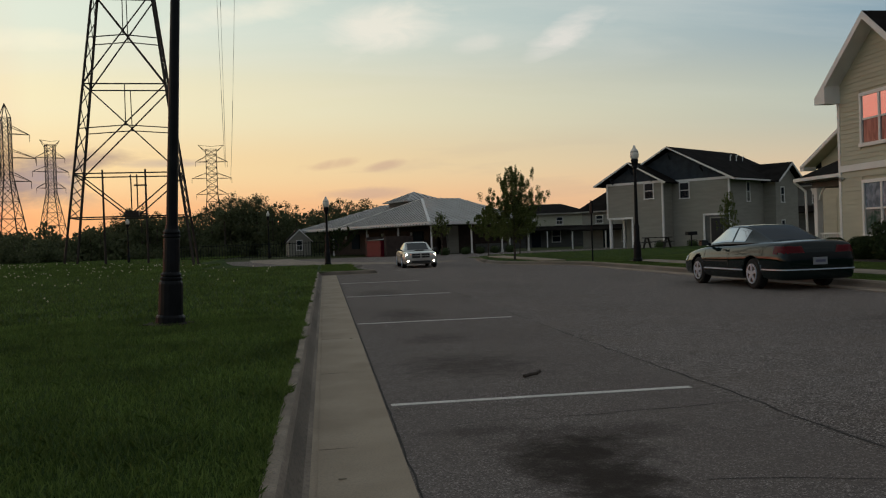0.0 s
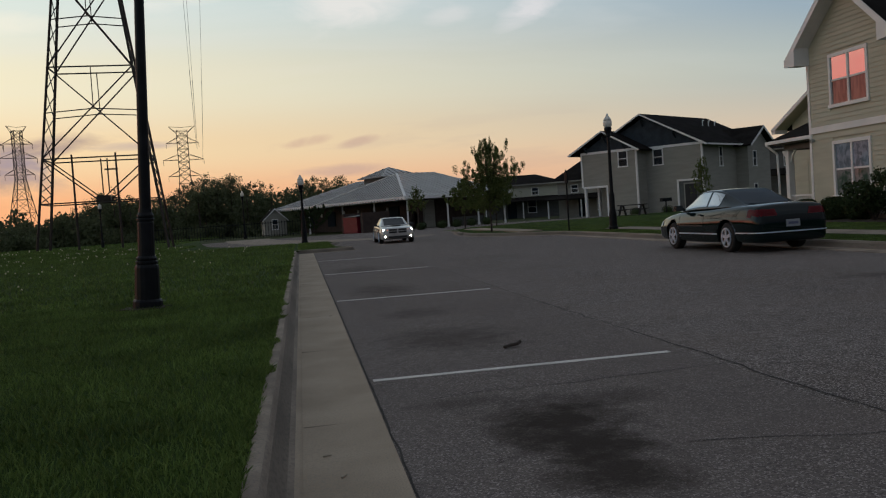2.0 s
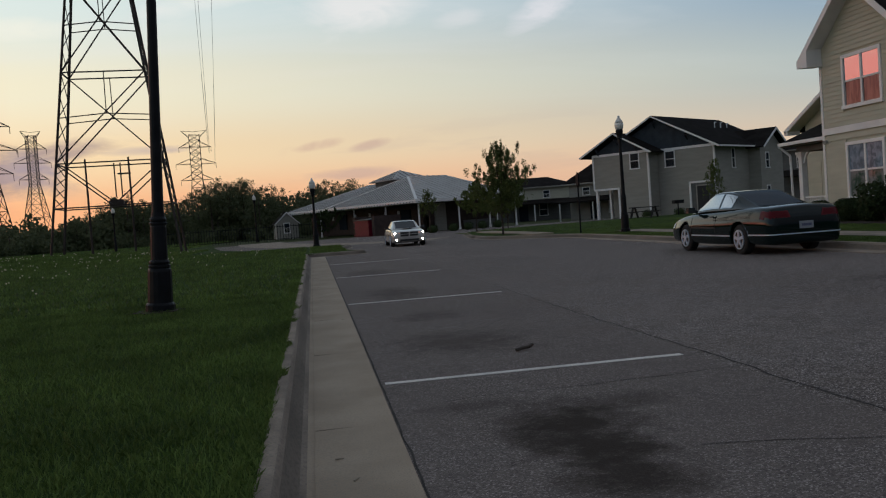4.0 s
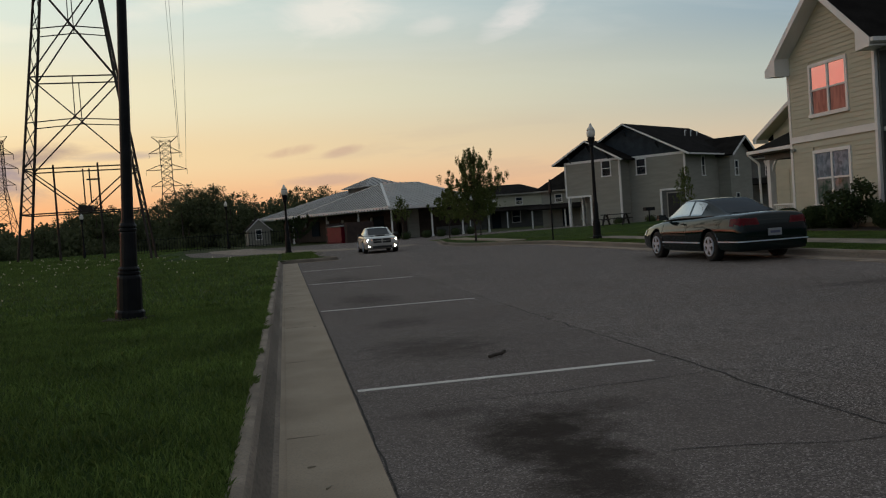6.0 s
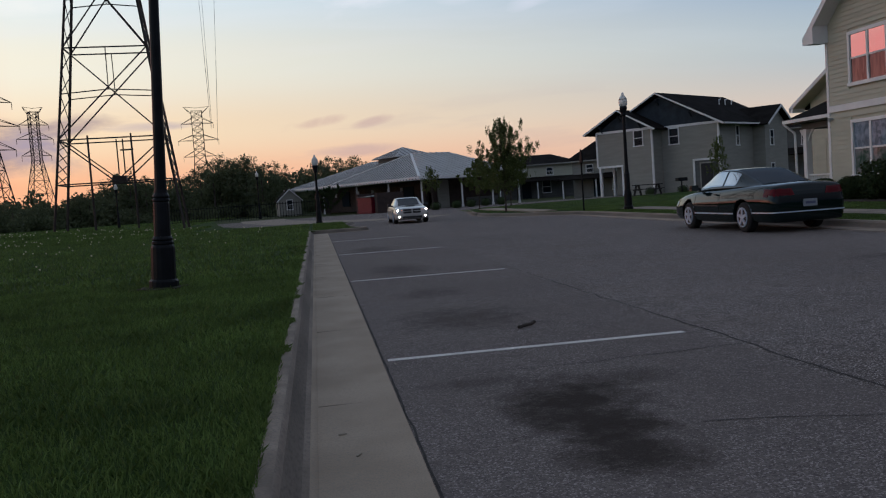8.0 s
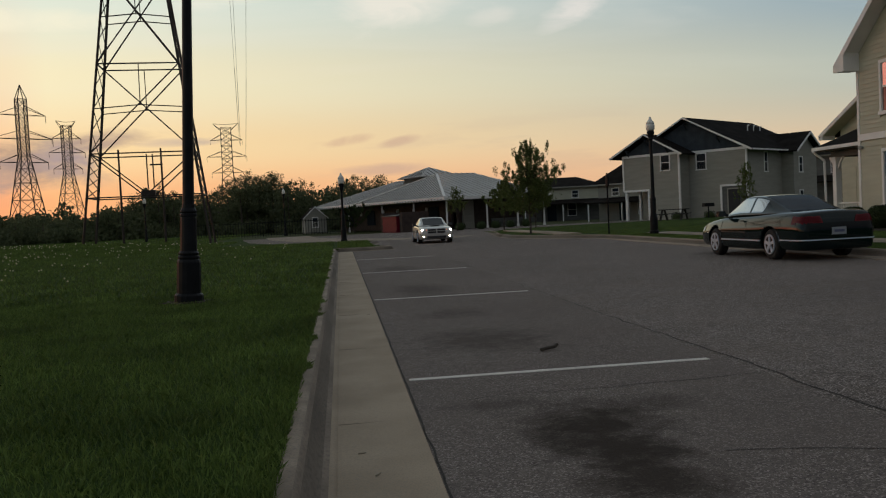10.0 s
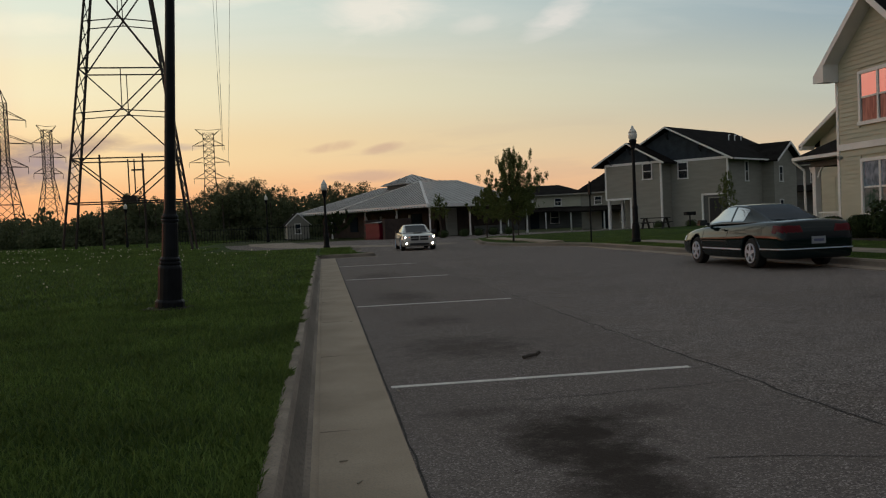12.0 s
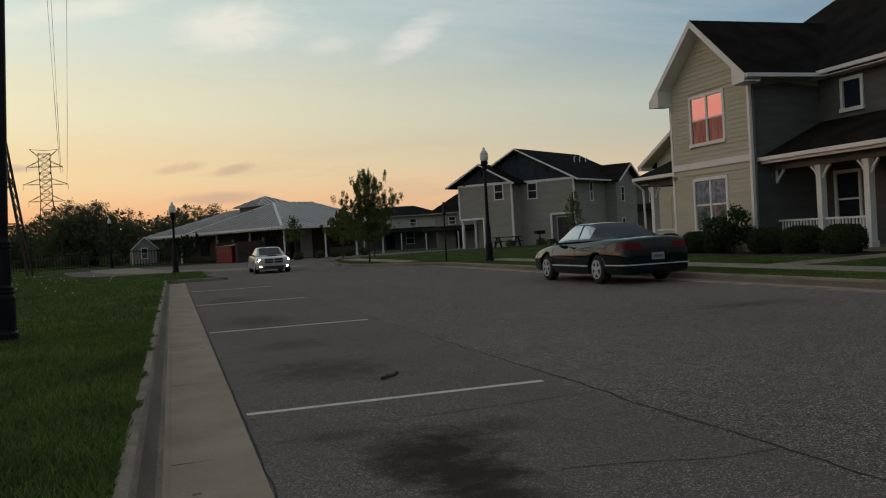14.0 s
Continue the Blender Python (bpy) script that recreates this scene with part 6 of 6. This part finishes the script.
def car_wheel(parent, x, y, r, width, rim_r, spokes=5):
    s = 1 if y > 0 else -1
    bm = bmesh.new()
    lathe(bm, [(rim_r, -width / 2), (r - 0.03, -width / 2), (r, -width / 2 + 0.03), (r, width / 2 - 0.03), (r - 0.03, width / 2), (rim_r, width / 2)], 28, (x, y, r), "y")
    w = part("wheel", bm, RUBBER, parent, "tyre with bright alloy rim", smooth=False)
    f = s * width / 2
    bm = bmesh.new()
    lathe(bm, sorted([(rim_r + 0.012, f - s * 0.012), (rim_r + 0.012, f + s * 0.006), (rim_r - 0.02, f + s * 0.004)], key=lambda q: q[1]), 28, (x, y, r), "y")
    part("rim_well", bm, BLACK_TRIM, w)
    bm = bmesh.new()
    for k in range(28):
        a, b = 2 * math.pi * k / 28, 2 * math.pi * (k + 1) / 28
        beam(bm, (x + rim_r * math.cos(a), y + f + s * 0.01, r + rim_r * math.sin(a)), (x + rim_r * math.cos(b), y + f + s * 0.01, r + rim_r * math.sin(b)), 0.028, 0.03)
    for k in range(spokes):
        a = 2 * math.pi * k / spokes + 0.3
        beam(bm, (x + 0.03 * math.cos(a), y + f + s * 0.012, r + 0.03 * math.sin(a)), (x + rim_r * math.cos(a), y + f + s * 0.01, r + rim_r * math.sin(a)), 0.035, 0.062, (math.cos(a + 1.57), 0, math.sin(a + 1.57)))
    tube(bm, (x, y + f, r), (x, y + f + s * 0.03, r), 0.06, 0.05, 12)
    part("rim", bm, CHROME, w, "bright alloy rim")


def skin_part(name, src, rule, mat, parent, label="", off=0.006):
    """A thin shell over those faces of src whose centre suits the rule; it keeps to the surface's own curve."""
    src_bm = bmesh.new()
    src_bm.from_mesh(src)
    src_bm.normal_update()
    bm, made = bmesh.new(), {}
    for f in src_bm.faces:
        if rule(f.calc_center_median(), f.normal):
            vs = []
            for v in f.verts:
                if v.index not in made:
                    made[v.index] = bm.verts.new(v.co + v.normal * off)
                vs.append(made[v.index])
            bm.faces.new(vs)
    src_bm.free()
    edge = [e for e in bm.edges if e.is_boundary]
    skirt = bmesh.ops.extrude_edge_only(bm, edges=edge)
    for v in {v for g in skirt["geom"] if isinstance(g, bmesh.types.BMVert) for v in [g]}:
        v.co -= v.normal * 0.0
    return part(name, bm, mat, parent, label, True)


def car_body(parent, stations, paint, wheels, wheel_r, name="body"):
    rows = smooth_rows(stations, 90)
    prof = smooth_rows([(0.0, 0.0), (0.82, 0.0), (0.96, 0.10), (0.99, 0.3), (1.0, 0.57), (0.974, 0.68), (0.93, 0.85), (0.875, 0.95), (0.72, 0.995), (0.4, 1.02), (0.0, 1.03)], 31)
    secs = []
    for x, w, z0, z1 in rows:
        right = [Vector((x, -k * w, z0 + f * (z1 - z0))) for k, f in prof]
        left = [Vector((x, k * w, z0 + f * (z1 - z0))) for k, f in prof[-2:0:-1]]
        secs.append(right + left)
    bm = loft(secs)
    me = mesh_of(name, bm, paint, True)
    whole = me.copy()
    ob = new(name, me)
    cutters = bmesh.new()
    for wx in wheels:
        for s in (-1, 1):
            tube(cutters, (wx, s * 0.62, wheel_r + 0.01), (wx, s * 1.2, wheel_r + 0.01), wheel_r + 0.055, n=28)
    cut = new("cutter", mesh_of("cutter", cutters, BLACK_TRIM))
    mod = ob.modifiers.new("arches", "BOOLEAN")
    mod.operation, mod.object, mod.solver = "DIFFERENCE", cut, "EXACT"
    dg = bpy.context.evaluated_depsgraph_get()
    final = bpy.data.meshes.new_from_object(ob.evaluated_get(dg))
    final.name = name
    ob.modifiers.clear()
    ob.data = final
    bpy.data.objects.remove(cut)
    ob.parent = parent
    return ob, whole


def cabin(parent, rows, paint, split, quarter=0.42):
    """Rows: x, belt half width, belt height, roof half width, roof height. split gives the window edges along x."""
    secs = []
    for x, wb, zb, wr, zr in smooth_rows(rows, 90):
        h = zr - zb
        half = smooth_rows([(wb, 0), (wb + (wr - wb) * 0.5, 0.5 * h), (wb + (wr - wb) * 0.88, 0.84 * h), (wr * 0.93, 0.965 * h), (wr * 0.6, h), (0, 1.015 * h)], 31)
        secs.append([Vector((x, -y, zb + z)) for y, z in half] + [Vector((x, y, zb + z)) for y, z in half[-2::-1]])
    n = len(secs[0])
    bm = loft(secs)
    bm.faces.ensure_lookup_table()
    me = mesh_of("cabin", bm, paint, True)
    c = new("cabin", me)
    c.parent = parent
    rear, back_top, pillar0, pillar1, front_top, front = split

    srows = smooth_rows(rows, 90)
    srows = srows[srows[:, 0].argsort()]

    def at(p):
        return [float(np.interp(p.x, srows[:, 0], srows[:, q])) for q in range(1, 5)]

    def side(p, nm, x0, x1):
        wb, zb, wr, zr = at(p)
        h = zr - zb
        return x0 < p.x < x1 and zb + 0.12 * h + 0.015 < p.z < zb + 0.87 * h and abs(p.y) > wr * 0.93 and h > 0.09

    def pane(p, nm, x0, x1):
        wb, zb, wr, zr = at(p)
        return x0 < p.x < x1 and abs(p.y) < wr * 0.9 and p.z > zb + 0.6 * (zr - zb)

    skin_part("windscreen", me, lambda p, nm: pane(p, nm, front_top, front), CAR_GLASS, c, "raked windscreen")
    skin_part("rear_window", me, lambda p, nm: pane(p, nm, rear, back_top), CAR_GLASS, c, "sloping rear window")
    for s in (1, -1):
        skin_part("side_window", me, lambda p, nm: p.y * s > 0 and side(p, nm, pillar1, front - 0.3), SIDE_GLASS, c)
        skin_part("quarter_window", me, lambda p, nm: p.y * s > 0 and side(p, nm, rear + quarter, pillar0), SIDE_GLASS, c)
    return c


def car_paint(name, c, rough=0.28, coat=1.0, metal=0.3):
    m = surface(name, c, [v * 1.15 for v in c], 1.5, rough, 0.0, 300, metal=metal, fine_mix=0.06, coat=coat, spec=0.2)
    return m


GREEN_PAINT = car_paint("dark_green_paint", (0.0022, 0.0085, 0.009), 0.06, 0.32, 0.0)
SILVER_PAINT = car_paint("pale_silver_paint", (0.44, 0.43, 0.41), 0.3, 0.8, 0.3)


def coupe():
    c = thing("car", "dark green two-door coupe parked at the kerb", "car", "cars", pose(9.62, 18.2, 0.0, 0, 0, 90.5))
    c.scale = (0.935, 0.95, 0.965)
    st = [(-2.56, 0.66, 0.34, 0.76), (-2.53, 0.76, 0.25, 0.90), (-2.42, 0.84, 0.21, 0.985), (-2.0, 0.885, 0.21, 1.01), (-1.3, 0.905, 0.21, 1.0), (-0.4, 0.915, 0.19, 0.965), (0.6, 0.915, 0.19, 0.935), (1.2, 0.91, 0.20, 0.895), (1.8, 0.885, 0.21, 0.82), (2.25, 0.82, 0.24, 0.72), (2.47, 0.70, 0.30, 0.62), (2.53, 0.56, 0.38, 0.54)]
    b, whole = car_body(c, st, GREEN_PAINT, (-1.37, 1.37), 0.325)
    cab = cabin(c, [(-1.75, 0.72, 0.98, 0.60, 0.995), (-1.25, 0.78, 0.975, 0.575, 1.17), (-0.7, 0.80, 0.955, 0.575, 1.335), (-0.15, 0.805, 0.945, 0.585, 1.38), (0.3, 0.805, 0.935, 0.575, 1.34), (0.85, 0.79, 0.92, 0.58, 1.11), (1.32, 0.74, 0.90, 0.62, 0.905)], GREEN_PAINT, (-1.66, -0.52, -0.33, -0.26, 0.28, 1.22), 0.78)
    for s in (1, -1):
        skin_part("tail_lamp", whole, lambda p, nm: p.x < -2.2 and 0.765 < p.z < 0.905 and p.y * s > 0.36, TAIL, b, "dark red wrap-round tail lamp")
        skin_part("headlamp", whole, lambda p, nm: p.x > 2.12 and 0.56 < p.z < 0.68 and p.y * s > 0.30, CHROME, b, "unlit headlamp")
        bm = bmesh.new()
        box(bm, (0.72, s * 0.98 - 0.1, 0.93), (0.88, s * 0.98 + 0.1, 1.06), None, 0.8)
        beam(bm, (0.82, s * 0.8, 0.95), (0.8, s * 0.92, 0.98), 0.06)
        part("mirror", bm, GREEN_PAINT, c, "dark door mirror")
        part("handle", boxes(((-0.2, s * 0.90 - 0.02, 0.815), (-0.06, s * 0.90 + 0.012, 0.84))), BLACK_TRIM, c, "black door handle")
        for x0, x1 in ((-0.96, -0.3), (-0.27, 0.96)):
            part("sill_strip", boxes(((x0, s * 0.914 - 0.012, 0.385), (x1, s * 0.914 + 0.012, 0.415))), CHROME, c, "bright side strip")
        part("side_moulding", boxes(((-0.27, s * 0.912 - 0.012, 0.565), (0.96, s * 0.912 + 0.011, 0.59))), BLACK_TRIM, c)
        rs = smooth_rows(st, 90)
        rs = rs[rs[:, 0].argsort()]
        for x in (-0.285, 1.0):
            w, z0, z1 = [float(np.interp(x, rs[:, 0], rs[:, q])) for q in (1, 2, 3)]
            bm = bmesh.new()
            pts = [Vector((x, s * (w * k + 0.002), z0 + f * (z1 - z0))) for k, f in ((0.98, 0.2), (0.995, 0.4), (1.0, 0.57), (0.968, 0.70), (0.928, 0.86))]
            for p, q in zip(pts, pts[1:]):
                beam(bm, p, q, 0.008, 0.008)
            part("door_seam", bm, BLACK_TRIM, c)
        for wx in (-1.37, 1.37):
            car_wheel(c, wx, s * 0.775, 0.325, 0.22, 0.2)
    rs = smooth_rows(st, 90)
    run = [(x, w * 0.992 + 0.006) for x, w, z0, z1 in rs if x < -1.76]
    run = [(-2.572, 0.0), (-2.57, 0.655)] + [(x, w) for x, w in run if w > 0.67]
    bm = bmesh.new()
    for s in (1, -1):
        pts = [Vector((x, s * w, 0.425)) for x, w in run]
        for p, q in zip(pts, pts[1:]):
            beam(bm, p, q, 0.02, 0.024)
    part("bumper_strip", bm, CHROME, c, "bright strip round the bumper")
    plate = part("number_plate", boxes(((-2.58, -0.155, 0.52), (-2.54, 0.155, 0.67))), plain("plate_white", (0.25, 0.27, 0.29), 0.5), c, "pale number plate with dark bars")
    part("plate_bar", boxes(((-2.586, -0.11, 0.57), (-2.58, 0.11, 0.62))), plain("plate_blue", (0.08, 0.09, 0.16), 0.5), plate)
    return c


def sedan():
    c = thing("car", "pale silver sedan with lit headlamps driving up the street", "car", "cars", pose(4.28, 40.8, 0.0, 0, 0, -90))
    c.scale = (0.88, 0.86, 0.785)
    st = [(-2.5, 0.70, 0.42, 0.86), (-2.45, 0.82, 0.30, 1.02), (-2.2, 0.90, 0.25, 1.07), (-1.5, 0.94, 0.22, 1.06), (-0.3, 0.945, 0.20, 1.02), (0.7, 0.945, 0.20, 1.0), (1.2, 0.94, 0.21, 0.985), (1.9, 0.92, 0.22, 0.94), (2.3, 0.87, 0.24, 0.88), (2.46, 0.80, 0.28, 0.80), (2.5, 0.72, 0.34, 0.72)]
    car_body(c, st, SILVER_PAINT, (-1.52, 1.52), 0.36)
    cab = cabin(c, [(-1.95, 0.70, 1.04, 0.62, 1.06), (-1.4, 0.80, 1.04, 0.60, 1.27), (-0.85, 0.83, 1.03, 0.60, 1.435), (-0.2, 0.835, 1.02, 0.61, 1.48), (0.25, 0.83, 1.01, 0.60, 1.43), (0.8, 0.82, 1.0, 0.61, 1.19), (1.2, 0.78, 0.99, 0.66, 1.0)], SILVER_PAINT, (-1.85, -0.85, -0.40, -0.30, 0.24, 1.12))
    part("sunroof", boxes(((-0.62, -0.42, 1.475), (-0.05, 0.42, 1.51))), SILVER_PAINT, cab, "raised sunroof")
    bm = bmesh.new()
    tube(bm, (2.47, 0, 0.62), (2.49, 0, 0.62), 0.01, n=4)
    for s in (1, -1):
        q = [(2.45, s * 0.52, 0.66), (2.36, s * 0.84, 0.68), (2.26, s * 0.83, 0.83), (2.38, s * 0.52, 0.82)]
        lamp = part("headlamp", patch(*(q if s > 0 else [q[1], q[0], q[3], q[2]]), 0.005, 4, 0.03), BLACK_TRIM, c, "headlamp unit, lit")
        bm2 = bmesh.new()
        lathe(bm2, [(0.07, 0.0), (0.065, 0.03), (0.03, 0.045)], 14, axis="z")
        o = part("bulb", bm2, HEAD, lamp, "glowing headlamp", True)
        o.matrix_local = pose(2.42, s * 0.73, 0.755, 0, 90, 0)
        bm2 = bmesh.new()
        lathe(bm2, [(0.05, 0.0), (0.045, 0.03), (0.02, 0.04)], 12, axis="z")
        o = part("side_lamp", bm2, AMBER, lamp, "amber side lamp", True)
        o.matrix_local = pose(2.45, s * 0.53, 0.74, 0, 90, 0)
        bm2 = bmesh.new()
        lathe(bm2, [(0.06, 0.0), (0.055, 0.03), (0.025, 0.045)], 12, axis="z")
        o = part("fog_lamp", bm2, HEAD, c, "glowing fog lamp", True)
        o.matrix_local = pose(2.47, s * 0.68, 0.40, 0, 90, 0)
        bm2 = bmesh.new()
        box(bm2, (0.66, s * 1.0 - 0.11, 1.0), (0.82, s * 1.0 + 0.11, 1.15), None, 0.8)
        beam(bm2, (0.76, s * 0.82, 1.02), (0.74, s * 0.95, 1.05), 0.06)
        part("mirror", bm2, BLACK_TRIM, c, "dark door mirror")
        for wx in (-1.52, 1.52):
            car_wheel(c, wx, s * 0.80, 0.36, 0.23, 0.26, 5)
    bm.free()
    g = part("grille", boxes(((2.44, -0.46, 0.585), (2.525, 0.46, 0.83))), BLACK_TRIM, c, "black grille with pale cross bars")
    part("grille_bar", boxes(((2.525, -0.46, 0.695), (2.545, 0.46, 0.725)), ((2.525, -0.03, 0.585), (2.545, 0.03, 0.695)), ((2.525, -0.03, 0.725), (2.545, 0.03, 0.83))), SILVER_PAINT, g)
    part("lower_intake", boxes(((2.44, -0.5, 0.30), (2.515, 0.5, 0.42))), BLACK_TRIM, c)
    part("hood_scoop", boxes(((1.38, -0.26, 0.96), (1.75, 0.26, 1.035))), SILVER_PAINT, c, "raised bonnet scoop")
    part("scoop_mouth", boxes(((1.74, -0.22, 0.975), (1.765, 0.22, 1.02))), BLACK_TRIM, c)
    return c


coupe()
sedan()
